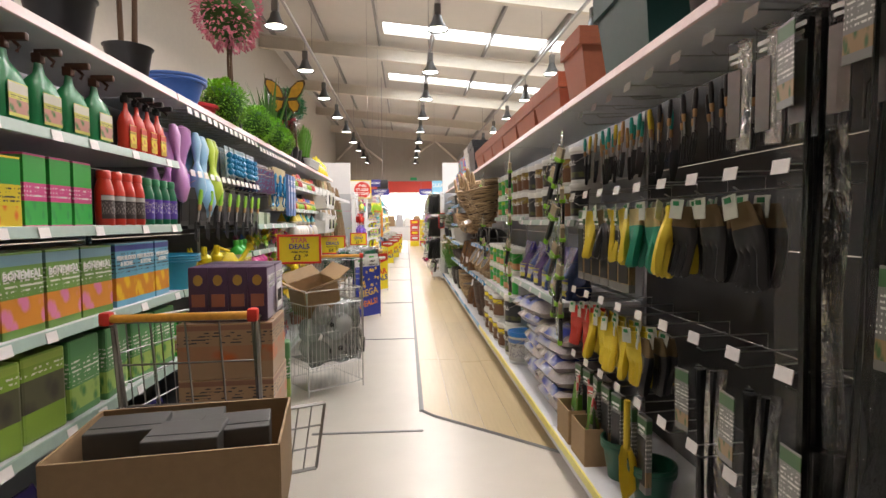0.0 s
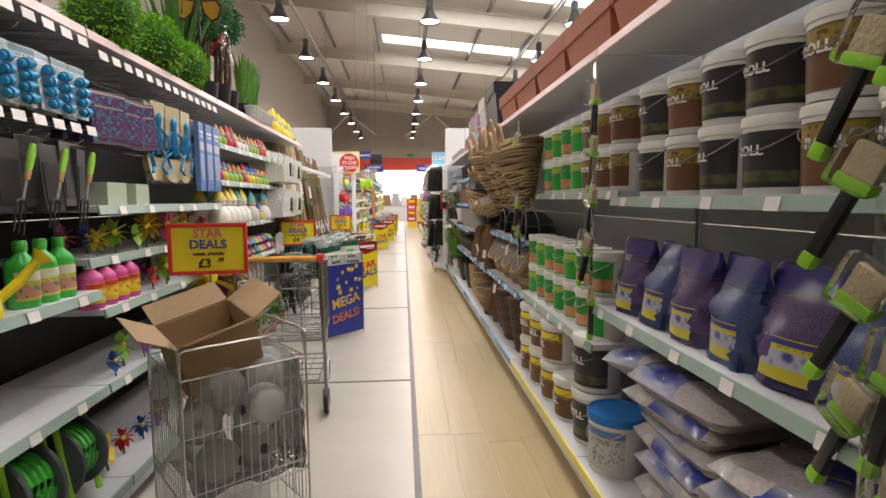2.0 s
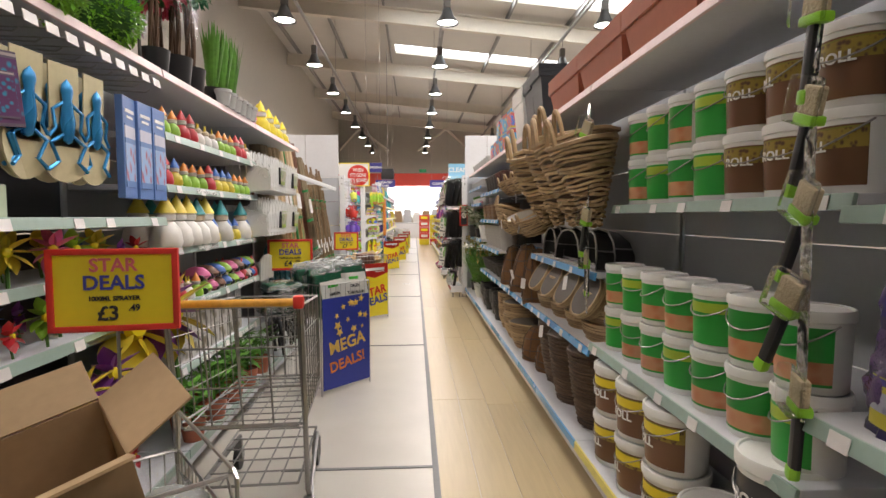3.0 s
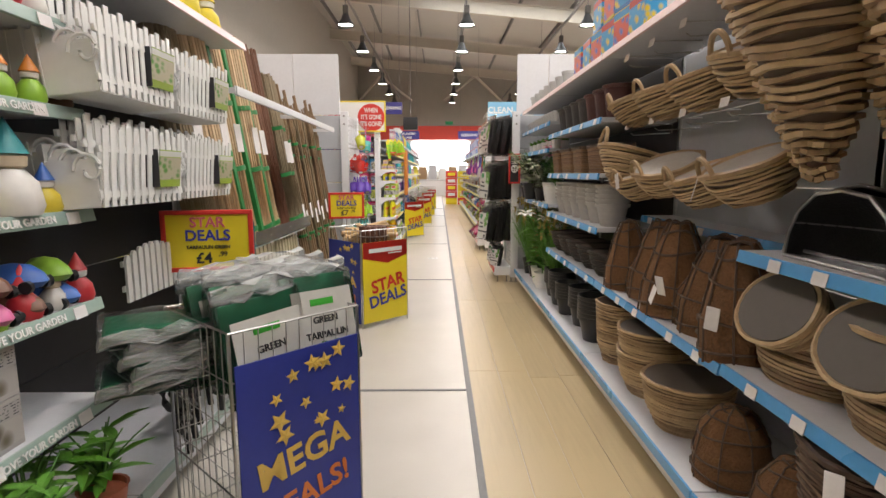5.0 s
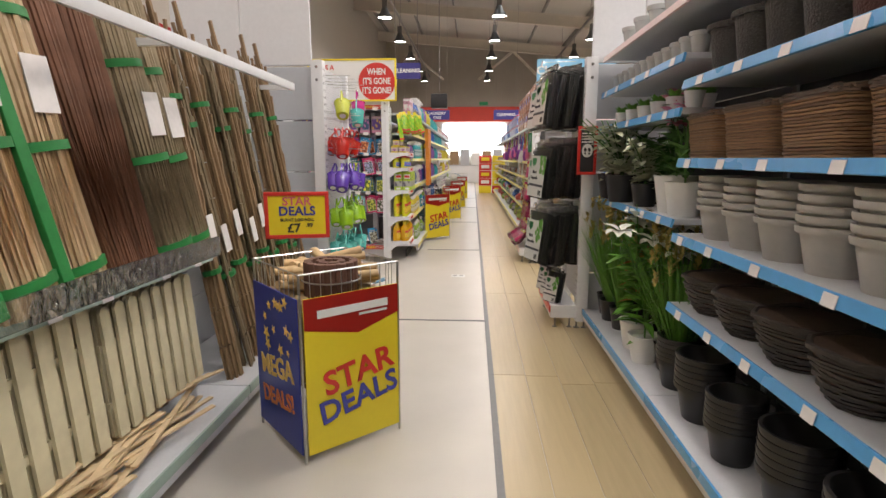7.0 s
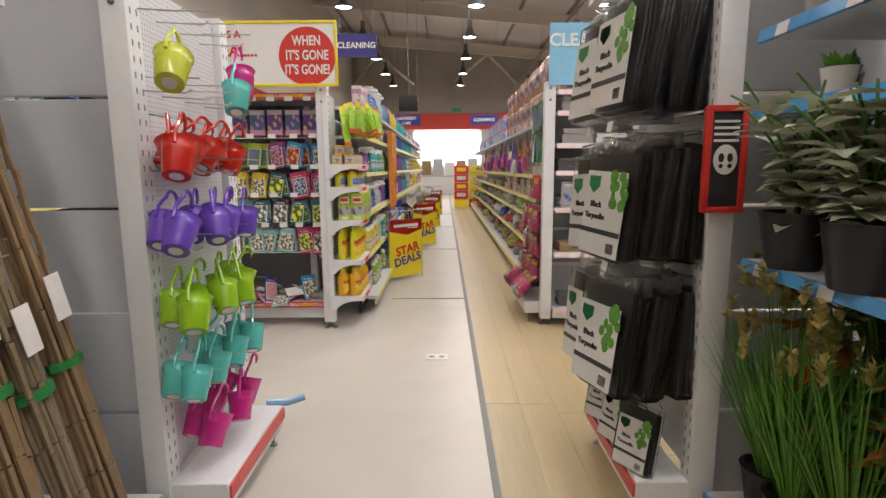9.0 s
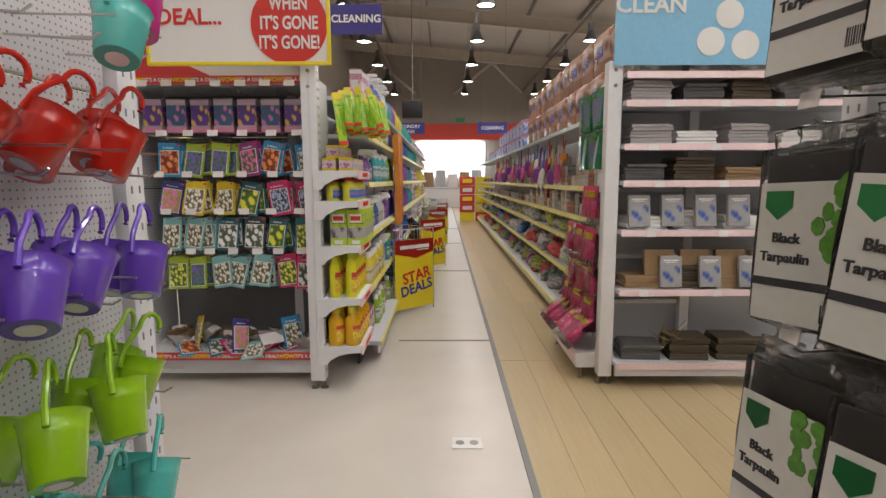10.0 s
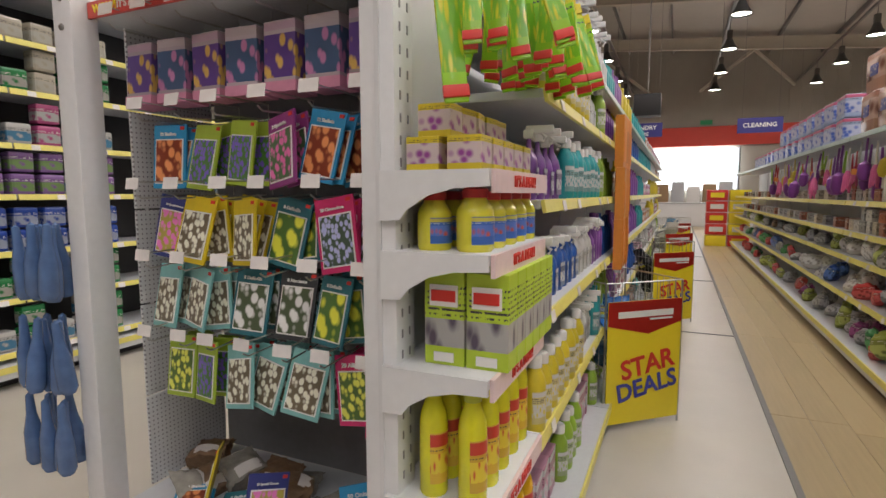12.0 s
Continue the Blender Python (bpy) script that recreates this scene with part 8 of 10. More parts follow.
for y in (9.34, 9.59, 9.84):
    bm = bmesh.new()
    bm_box(bm, (-0.42, y, 1.45), (0.03, 0.045, 1.2), pose(0, 0, 0, 7.5, -7, 0), bevel=0.003)
    tagged(new("green_tape", to_mesh("green_tape", bm, GNET)), "bright green plastic tape running down a rolled screen", "tape", "green tapes")
rl = thing("retaining_rail", "white steel retaining rail across the screens", "rail", "", (-0.3, 10.57, 1.74))
box_part("bar", (0, 0, 0), (0.02, 2.75, 0.05), WHITE, rl, bevel=0.003)
for y in (-1.37, 0, 1.37):
    box_part("arm", (-0.2, y, 0), (0.4, 0.02, 0.03), WHITE, rl)
fg = thing("shelf_guard", "clear plastic guard along the shelf edge", "guard", "", (-0.3, 10.1, 0.88))
box_part("guard", (0, 0, 0), (0.003, 1.4, 0.09), FILM, fg)


def cane(h, label, seed, m_):
    g = thing("cane_bundle", label, "bamboo canes", "cane bundles")
    q = random.Random(seed)
    bm = bmesh.new()
    for k in range(16):
        x, y = q.uniform(-0.05, 0.05), q.uniform(-0.03, 0.03)
        x2, y2 = x + q.uniform(-0.04, 0.04), y + q.uniform(-0.02, 0.02)
        hh = h * q.uniform(0.88, 1.02)
        n = 9
        for i in range(n):
            t0, t1 = i / n, (i + 0.97) / n
            a, b = Vector((x + (x2 - x) * t0, y, hh * t0)), Vector((x + (x2 - x) * t1, y + (y2 - y) * t1, hh * t1))
            tube(bm, [a, a * 0.04 + b * 0.96, b], 0.0085, 5, 0.0105)
    tagged(part("bamboo", bm, m_, g), kind="stuff")
    for t in (0.3, 0.75):
        bm = bmesh.new()
        lathe(bm, [(0.062, h * t), (0.062, h * t + 0.025)], 12, sy=0.7)
        part("tie", bm, GNET, g)
    bm = bmesh.new()
    bm_box(bm, (0, -0.05, h * 0.42), (0.06, 0.003, 0.14))
    part("tag", bm, TICKET, g)
    return g


CANE = mat("bamboo_cane", (0.30, 0.20, 0.11), 0.5, vary=0.35, grain=20, spread=0.12)
cn = [Stock(cane(1.85, "bundle of tall bamboo canes leaning on the end panel", 1, CANE)), Stock(cane(1.7, "bundle of greyish bamboo canes", 2, mat("grey_cane", (0.26, 0.20, 0.12), 0.55, vary=0.3, spread=0.1)))]
for j, y in enumerate((10.95, 11.12, 11.28, 11.45, 11.6, 11.76, 11.92, 12.06, 12.2)):
    cn[j % 2].put(-0.34 + 0.02 * (j > 6), y, 0.17, 90, -7 + rnd.uniform(-1, 1), -6 + rnd.uniform(-2, 2))
# loose trellis sticks on the base shelf
for k in range(58):
    g = thing("trellis_stick", "loose pale wooden trellis stick lying on base shelf", "stick", "trellis sticks")
    y, x = 9.2 + 1.3 * rnd.random(), -0.33 - 0.14 * rnd.random()
    bm = bmesh.new()
    bm_box(bm, (0, 0, 0), (0.022, rnd.uniform(0.45, 0.8), 0.008), bevel=0.0015)
    part("lath", bm, PALEWOOD, g)
    g = fuse(g)
    g.matrix_basis = pose(x, min(y, 10.45), 0.172 + 0.0024 * k, rnd.uniform(-2, 2), 3, rnd.choice((-17, -9, -3, 5, 12)) + rnd.uniform(-3, 3))

# top shelf: pots, blossom tree, topiary, butterfly, gnomes
T2 = 2.021
bp2 = Stock(pot(0.12, 0.2, BLACK, "black plastic plant pot on top shelf", 1))
for y in (1.85, 2.3):
    bp2.put(-0.42, y, T2, size=1.1)


def stem_pot(label, h, seed):
    g = thing("bare_tree", label, "plant", "potted trees")
    bm = bmesh.new()
    lathe(bm, [(0.09, 0), (0.125, 0.2), (0.135, 0.21), (0.115, 0.2), (0.1, 0.17), (0, 0.17)], 20)
    part("pot", bm, BLACK, g, smooth=True)
    q = random.Random(seed)
    for k in range(2):
        bm = bmesh.new()
        x = q.uniform(-0.05, 0.05)
        tube(bm, [(x, 0, 0.16), (x * 1.3, 0.01, 0.16 + h * 0.5), (x * 1.2, 0, 0.16 + h)], 0.017, 8, 0.012)
        part("trunk", bm, mat("brown_twig", (0.10, 0.055, 0.03), 0.8, bump=0.5), g, smooth=True)
    return g


sp = Stock(stem_pot("bare-stemmed artificial tree in black pot on top shelf", 0.9, 1))
sp.put(-0.45, 2.78, T2)
sp.put(-0.45, 3.3, T2, size=0.85)
basin = Stock(pot(0.16, 0.13, redmix[3], "blue plastic bowl on top shelf", 2, 0.02, 0.015))
basin.put(-0.42, 3.75, T2)
basy = Stock(pot(0.16, 0.12, redmix[5], "yellow plastic bowl on top shelf", 2, 0.02, 0.015))
basy.put(-0.55, 3.95, T2)
redb = Stock(pot(0.14, 0.1, redmix[0], "red plastic bowl on top shelf", 1))
redb.put(-0.5, 4.25, T2)
blos = ball_tree(0.24, "pink blossom tree with twisted trunk in black pot", PETALP, 0.42, 1100, 5, "blossom_tree", BLACK, 0.09, 0.15, 0.04)
blos.matrix_basis = pose(-0.42, 4.75, T2) @ Matrix.Diagonal((1, 1, 1.15, 1))
TOPI = mat("vivid_green_leaf", (0.26, 0.58, 0.035), 0.5, vary=0.4, grain=70)
tb = Stock(ball_tree(0.175, "round bright green artificial topiary ball", TOPI, 0, 1700, 2, leaf=0.027))
for y in (4.42, 5.21, 5.70, 6.08):
    tb.put(-0.37, y, T2, y * 50, size=0.95 if y < 5.9 else 0.86)
DGREEN = mat("emerald_leaf", (0.01, 0.20, 0.07), 0.5, vary=0.4)
tt = Stock(ball_tree(0.1, "dark green topiary ball tree in black pot", DGREEN, 0.26, 600, 6, "topiary_tree", BLACK, 0.06, 0.12, 0.02))
for y, z in ((6.62, 0.2), (6.86, 0.15), (7.06, 0.1)):
    tt.put(-0.42, y, T2 + 0.0, y * 30, size=1.05 + z)
tg = Stock(blade_plant(0.42, 60, LEAFB, "upright green artificial sword plant in dark pot", 0.03, 0.18, 0.08, 30, 0.06, 0.12))
for y in (7.3, 7.46, 7.62):
    tg.put(-0.38, y, T2)
tg2 = Stock(blade_plant(0.75, 60, LEAF, "tall dark green artificial palm grass in pot", 0.035, 0.55, 0.35, 31, 0.07, 0.14))
tg2.put(-0.55, 6.45, T2)
for j in range(6):
    glassp.put(-0.30, 7.25 + 0.11 * j, T2, size=1.1)
bf = thing("butterfly_ornament", "large orange and black butterfly on clear stand", "ornament", "", (-0.36, 6.35, T2 + 0.62), 8)
def wing_sheet(outline, sx, y, grow, thick):
    bm = bmesh.new()
    cx, cz = sum(p[0] for p in outline) / len(outline), sum(p[1] for p in outline) / len(outline)
    bm.faces.new([bm.verts.new((sx * (cx + (x - cx) * grow), y + abs(cx + (x - cx) * grow) * -0.25, cz + (z - cz) * grow)) for x, z in outline])
    bmesh.ops.solidify(bm, geom=bm.faces[:], thickness=thick)
    return bm


UPPER = [(0.01, 0.02), (0.05, 0.12), (0.13, 0.19), (0.2, 0.2), (0.21, 0.15), (0.17, 0.06), (0.12, 0.0), (0.01, -0.01)]
LOWER = [(0.01, -0.01), (0.12, -0.005), (0.15, -0.06), (0.13, -0.13), (0.08, -0.15), (0.03, -0.09)]
for sx in (-1, 1):
    for outline in (UPPER, LOWER):
        w_ = part("wing", wing_sheet(outline, sx, 0.0, 1.0, 0.004), mat("butterfly_edge", (0.06, 0.035, 0.012), 0.45), bf)
        part("wing_panel", wing_sheet(outline, sx, -0.006, 0.8, 0.002), mat("butterfly_orange", (0.62, 0.34, 0.02), 0.4, vary=0.4, grain=30), w_, "orange painted panel")
bm = bmesh.new()
tube(bm, [(0, 0, -0.62), (0, 0, -0.1), (0, 0, 0.1)], 0.008, 8)
part("body", bm, BLACK, bf, smooth=True)
redfl = ball_tree(0.12, "red and white flowers wrapped in clear film", mat("red_petal", (0.6, 0.04, 0.08), 0.5), 0.3, 350, 9, "wrapped_flowers", BLACK, 0.06, 0.12, 0.05)
redfl.matrix_basis = pose(-0.5, 6.85, T2 + 0.02)
film_wrap(redfl, (0, 0, 0.55), (0.3, 0.3, 0.5), 3, 0.03, 5)
YG = mat("yellow_gnome_hat", (0.72, 0.58, 0.02), 0.5, vary=0.3, grain=18)
gn = Stock(figurine(YG, WPLAST, YG, "yellow striped gnome ornament on top shelf", 0.26))
for j in range(8):
    gn.put(-0.38 - 0.06 * (j % 2), 8.35 + 0.12 * j, T2, 90 + rnd.uniform(-20, 20), size=1.0 - 0.06 * (j // 2))
cup = Stock(figurine(redmix[4], redmix[6], redmix[4], "pink and white cup ornament on shelf", 0.15))
for j in range(6):
    cup.put(-0.42, 7.8 + 0.1 * j, T2, 90)

# flower buckets on the perforated panel
bcol = [("yellow", (0.55, 0.60, 0.05)), ("turquoise", (0.10, 0.50, 0.46)), ("red", (0.55, 0.02, 0.01)), ("violet", (0.14, 0.06, 0.48)), ("lime green", (0.28, 0.52, 0.01)), ("magenta", (0.60, 0.02, 0.25))]
bks = [Stock(bucket(mat(n_.replace(" ", "_") + "_enamel", c_, 0.22, coat=0.5, vary=0.06), n_ + " enamel flower bucket with hooked handle")) for n_, c_ in bcol]
PLAINHOOK = Stock(hook(0.2, False))
for row, (z, seq) in enumerate(((1.84, (0, None, None, 1)), (1.58, (2, 2, 2, 2)), (1.315, (3, 3, 3, 3)), (1.05, (4, 4, 4, 4)), (0.79, (1, 1, 1, 1)), (0.55, (None, 5, 5, 5)))):
    for j, c_ in enumerate(seq):
        y = 12.42 + 0.17 * j
        PLAINHOOK.put(-0.05, y - 0.02, z, 90)
        if c_ is not None:
            n = 1 if row == 0 else 2
            for r in range(n):
                bks[c_].put(-0.09 - 0.07 * r, y - 0.02 + 0.03 * r, z - 0.08, 90 + rnd.uniform(-25, 25), rnd.uniform(-10, 6), 34 + rnd.uniform(-9, 9), size=0.92)
bks[5].put(-0.1, 12.97, 1.84, 90, -8, 20)
noz = thing("blue_nozzle", "blue plastic hose end on base shelf", "hose end", "", (0.02, 13.0, 0.19), 90)
bm = bmesh.new()
tube(bm, [(0, 0.1, 0), (0, 0, 0.0), (0.02, -0.08, 0.02)], 0.018, 8)
part("tube", bm, BLUET, noz, smooth=True)

# ---- trolleys, bins and signs in the aisle ----
trolley((0.09, 2.5, 0), 4, "shopping trolley with worn orange handle loaded with cartons")
ORGC = printed("orange_case", (0.46, 0.30, 0.18), (0.55, 0.14, 0.04), (0.42, 0.22, 0.12), (0.30, 0.15, 0.1), 0.3, 0.6, 0.9, 4)
GREYC = mat("charcoal_carton", (0.075, 0.075, 0.075), 0.45, vary=0.15)
case_ = [Stock(carton(0.36, 0.3, 0.22, ORGC, "orange and brown carton in trolley")), Stock(carton(0.17, 0.13, 0.09, GREYC, "charcoal grey small carton", bevel=0.004))]
# the loaded trolley: cartons stacked in the basket, open carton in front
case_[0].put(0.19, 2.66, 0.50, 3)
case_[0].put(0.19, 2.66, 0.722, 4)
FEEDP = mat("purple_feed_carton", (0.075, 0.032, 0.09), 0.35, vary=0.2)
LILAC = mat("lilac_carton_side", (0.44, 0.38, 0.50), 0.4, vary=0.1)


def feed_pack():
    """A slim purple carton with a gold badge and a lilac side."""
    g = thing("feed_pack", "purple basket feed carton with gold badge, shrink-wrapped in a case", "box", "feed cartons")
    box_part("box", (0, 0.085, 0.108), (0.074, 0.166, 0.216), FEEDP, g, bevel=0.003)
    bm = bmesh.new()
    lathe(bm, [(0, 0), (0.018, 0), (0.018, 0.0015), (0, 0.0015)], 16, m=pose(0, -0.0005, 0.165, 90, 0, 0), sy=1.2)
    part("badge", bm, mat("dull_gold_badge", (0.42, 0.26, 0.05), 0.4), g, "gold round badge")
    box_part("label_block", (0, -0.001, 0.085), (0.05, 0.002, 0.05), mat("rust_print", (0.34, 0.12, 0.08), 0.4), g)
    sd = box_part("side_panel", (0.0378, 0.085, 0.108), (0.001, 0.155, 0.2), LILAC, g, "lilac printed side")
    letters("BASKET", 0.036, sd, pose(0.039, 0.085, 0.165, 0, 0, 90), WPRINT)
    letters("& TUB FEED", 0.022, sd, pose(0.039, 0.085, 0.135, 0, 0, 90), WPRINT)
    return g


fp = Stock(feed_pack())
for j in range(4):
    for r in range(2):
        pc = fp.put(0.085 + 0.076 * j - 0.009 * r, 2.68 + 0.17 * r, 0.946, 3)
lb = thing("case_label", "white barcode label stuck on the shrink-wrapped case", "label", "", (0.3555, 2.86, 1.03), 93)
box_part("sticker", (0, 0, 0), (0.1, 0.002, 0.1), TICKET, lb)
bm = bmesh.new()
for k in range(12):
    bm_box(bm, (-0.035 + 0.0062 * k, -0.002, 0), (0.002 + 0.0015 * (k % 3 == 0), 0.001, 0.05))
part("barcode", bm, DARKPRINT, lb)
lawn[1].put(0.25, 3.05, 0.48, 10)
case_[0].put(0.1, 2.75, 0.21, 3)


def open_carton(loc, rz, w, d, h, label, m_, flaps=True, tilt=(0, 0), seed=0):
    g = thing("open_carton", label, "box", "open cartons")
    for c_, s_ in (((0, -d / 2, h / 2), (w, 0.006, h)), ((0, d / 2, h / 2), (w, 0.006, h)), ((-w / 2, 0, h / 2), (0.006, d - 0.008, h)), ((w / 2, 0, h / 2), (0.006, d - 0.008, h)), ((0, 0, 0.004), (w - 0.014, d - 0.014, 0.006))):
        box_part("panel", c_, s_, m_, g)
    q = random.Random(seed)
    if flaps:
        for sx, sy, fw, fd in ((0, -1, w, d * 0.5), (0, 1, w, d * 0.5), (-1, 0, w * 0.48, d), (1, 0, w * 0.48, d)):
            a = q.uniform(15, 75)
            bm = bmesh.new()
            if sy:
                bm_box(bm, (0, sy * fd / 2, 0), (fw, fd, 0.005))
                mm = pose(0, sy * d / 2, h + 0.004, -sy * -a, 0, 0)
            else:
                bm_box(bm, (sx * fw / 2, 0, 0), (fw, fd, 0.005))
                mm = pose(sx * w / 2, 0, h + 0.004, 0, sx * -a, 0)
            bmesh.ops.transform(bm, matrix=mm, verts=bm.verts)
            part("flap", bm, m_, g)
    g.matrix_basis = pose(*loc, tilt[0], tilt[1], rz)
    return g


oc = open_carton((0.33, 1.92, 0.60), 8, 0.5, 0.34, 0.22, "open brown carton full of charcoal boxes, in the trolley end", CARD, False)
for j, (x, y, z, a) in enumerate(((0.30, 1.28, 0.70, 5), (0.46, 1.22, 0.70, -4), (0.56, 1.3, 0.69, 10), (0.42, 1.36, 0.68, 12))):
    case_[1].put(x - 0.09, y + 0.575, z + 0.045, 8 + a * 0.4)
st2 = thing("wire_stand", "grey wire stand holding the open carton", "stand", "", (0.33, 1.92, -0.06), 8)
bm = bmesh.new()
wire_panel(bm, (-0.22, -0.16, 0.65), (0.44, 0, 0), (0, 0.32, 0), 6, 4, 0.003, 0.006)
tagged(part("tray", bm, STEEL, st2), kind="stuff")
for sx in (-1, 1):
    for sy in (-1, 1):
        bm = bmesh.new()
        tube(bm, [(sx * 0.22, sy * 0.16, 0.06), (sx * 0.22, sy * 0.16, 0.65)], 0.008, 6)
        part("leg", bm, STEEL, st2)
bm = bmesh.new()
wire_panel(bm, (0.2, 0.22, 0.62), (0.12, 0.03, 0), (0.03, 0.02, 0.2), 3, 3, 0.003, 0.006)
tagged(part("side_tray", bm, STEEL, st2), kind="stuff")

wire_cage((0.21, 4.88, 0), 37, 0.48, 0.46, 0.76)
open_carton((0.17, 4.88, 0.64), 38, 0.3, 0.26, 0.22, "torn open brown cardboard carton lying in wire basket", CARD, True, (10, -14), 4)
CLEARB = film_mat(0.38)
lt_ball = thing("solar_globe", "clear plastic globe light in wire basket", "globe light", "globe lights")
bm = bmesh.new()
bmesh.ops.create_uvsphere(bm, u_segments=18, v_segments=12, radius=0.085, matrix=Matrix.Translation((0, 0, 0.085)))
part("globe", bm, CLEARB, lt_ball, smooth=True)
bm = bmesh.new()
lathe(bm, [(0, 0), (0.02, 0), (0.022, 0.01), (0, 0.012)], 10, m=pose(0, -0.083, 0.085, 90, 0, 0))
part("cap", bm, DARKPRINT, lt_ball)
gb = Stock(lt_ball)
for j, (dx, dy, z) in enumerate(((0.1, 0.02, 0.23), (-0.1, 0.0, 0.23), (0.0, -0.14, 0.23), (0.05, 0.13, 0.23), (0.12, -0.05, 0.38), (-0.08, -0.1, 0.37), (0.02, 0.1, 0.39), (-0.12, 0.08, 0.37), (0.14, 0.0, 0.53), (0.02, -0.12, 0.52), (0.12, 0.12, 0.53), (0.17, -0.1, 0.44))):
    gb.put(0.21 + dx, 4.88 + dy, z, 37 + j * 25)
wrapb = thing("plastic_bag", "clear plastic bag around the globes", "bag", "", (0.23, 4.88, 0.24), 37)
film_wrap(wrapb, (0, 0, 0.22), (0.42, 0.4, 0.46), 6, 0.035, 6, FILM)
star_sign((-0.1, 5.6, 1.08), 8, "1000ML SPRAYER", "3", "49", 0.38, 0.255)
trolley((0.21, 5.78, 0), 3, "empty shopping trolley with worn orange handle")

bin1 = dump_bin((0.2, 7.98, 0), 47, 0.47, 0.72, mega=True, label= "wire dump bin of green tarpaulins with blue mega deals board")
GTARP = mat("green_tarp", (0.01, 0.13, 0.06), 0.4, vary=0.3)
gtp = [Stock(tarp_pack(0.27, 0.34, 0.04, GTARP, ["GREEN", "TARPAULIN"], "green tarpaulin folded in clear bag with card", s_, False)) for s_ in (4, 5)]
R47 = pose(0.2, 7.98, 0, 0, 0, 47)
for j in range(5):
    for i in range(2):
        gtp[(i + j) % 2].put_m(R47 @ pose(-0.07 + 0.2 * i, -0.2 + 0.06 * j, 0.58 + 0.04 * ((i + j) % 2), -10 + rnd.uniform(-5, 5), rnd.uniform(-5, 5), rnd.uniform(-5, 5)))
flatp = Stock(tarp_pack(0.3, 0.24, 0.03, GTARP, ["", ""], "green tarpaulin pack lying flat in clear bag", 7, False))
for j in range(6):
    flatp.put_m(pose(-0.16 + rnd.uniform(-0.02, 0.02), 7.93 + rnd.uniform(-0.02, 0.02), 0.62 + 0.034 * j, 90, 0, 40 + rnd.uniform(-12, 12)))
star_sign((-0.19, 8.48, 0.99), 10, "TARPAULIN GREEN", "4", "99", 0.36, 0.25)

bin2 = dump_bin((0.2, 10.77, 0), 43, 0.48, 0.72, "wire dump bin of log roll with yellow star deals board")
logm = [mat("pale_log", (0.60, 0.42, 0.22), 0.65, vary=0.25, grain=30, spread=0.15), mat("burnt_log", (0.12, 0.055, 0.035), 0.7, vary=0.3, spread=0.1)]


def half_log(m_, ln, label):
    g = thing("log_edging", label, "log roll", "log roll pieces")
    bm = bmesh.new()
    lathe(bm, [(0, 0), (0.024, 0), (0.026, 0.004), (0.026, ln - 0.004), (0.024, ln), (0, ln)], 12, sx=0.75, m=pose(0, 0, 0, 0, 90, 0))
    part("half_log", bm, m_, g, smooth=True)
    return g


hl = [Stock(half_log(logm[0], 0.17, "pale split log of garden edging in bin")), Stock(half_log(logm[1], 0.2, "burnt dark split log of garden edging"))]
for k in range(60):
    a, r = rnd.uniform(0, 6.28), 0.17 * math.sqrt(rnd.random())
    hl[0].put(0.2 + math.cos(a) * r * 1.0 - 0.06, 10.77 + math.sin(a) * r, 0.70 + 0.17 * rnd.random() * (1 - r * 3), rnd.choice((20, 35, 110, 60)) + rnd.uniform(-20, 20), 0, rnd.uniform(-14, 14))
for k in range(20):
    a = k * 0.314 if k < 14 else k * 1.05
    rr_ = 0.1 if k < 14 else 0.045
    a = k * 0.449 if k < 14 else a
    hl[1].put_m(pose(0.26 + math.cos(a) * rr_, 10.66 + math.sin(a) * rr_, 0.64, 0, 0, math.degrees(a)) @ pose(0, 0, 0, 0, -90, 0))
wr = thing("wire_band", "galvanised wire band round burnt log roll", "wire", "", (0.26, 10.66, 0.76))
bm = bmesh.new()
tube(bm, [(math.cos(q * 0.3) * 0.128, math.sin(q * 0.3) * 0.128, 0) for q in range(21)], 0.004, 5, closed=True)
part("band", bm, CHROME, wr)
core = thing("log_roll", "pile of split log edging rolls filling the bin", "log roll", "", (0.2, 10.77, 0.31), 43)
bm = bmesh.new()
bm_box(bm, (0, 0, 0.19), (0.43, 0.43, 0.38), bevel=0.03)
part("bundle", bm, logm[0], core)
star_sign((-0.045, 11.15, 0.985), 14, "BURNT LOG ROLL", "7", "99", 0.31, 0.225)

# ---- goods of the second block ----
rnd = random.Random(37)


def pic(name, a, b, sc=7.0):
    return printed(name, a, tuple(min(0.85, q * 1.9 + 0.03) for q in a), tuple(q * 0.8 for q in b), b, 0.0, 1.0, 2.0, sc, blob=(0.4, 0.58))


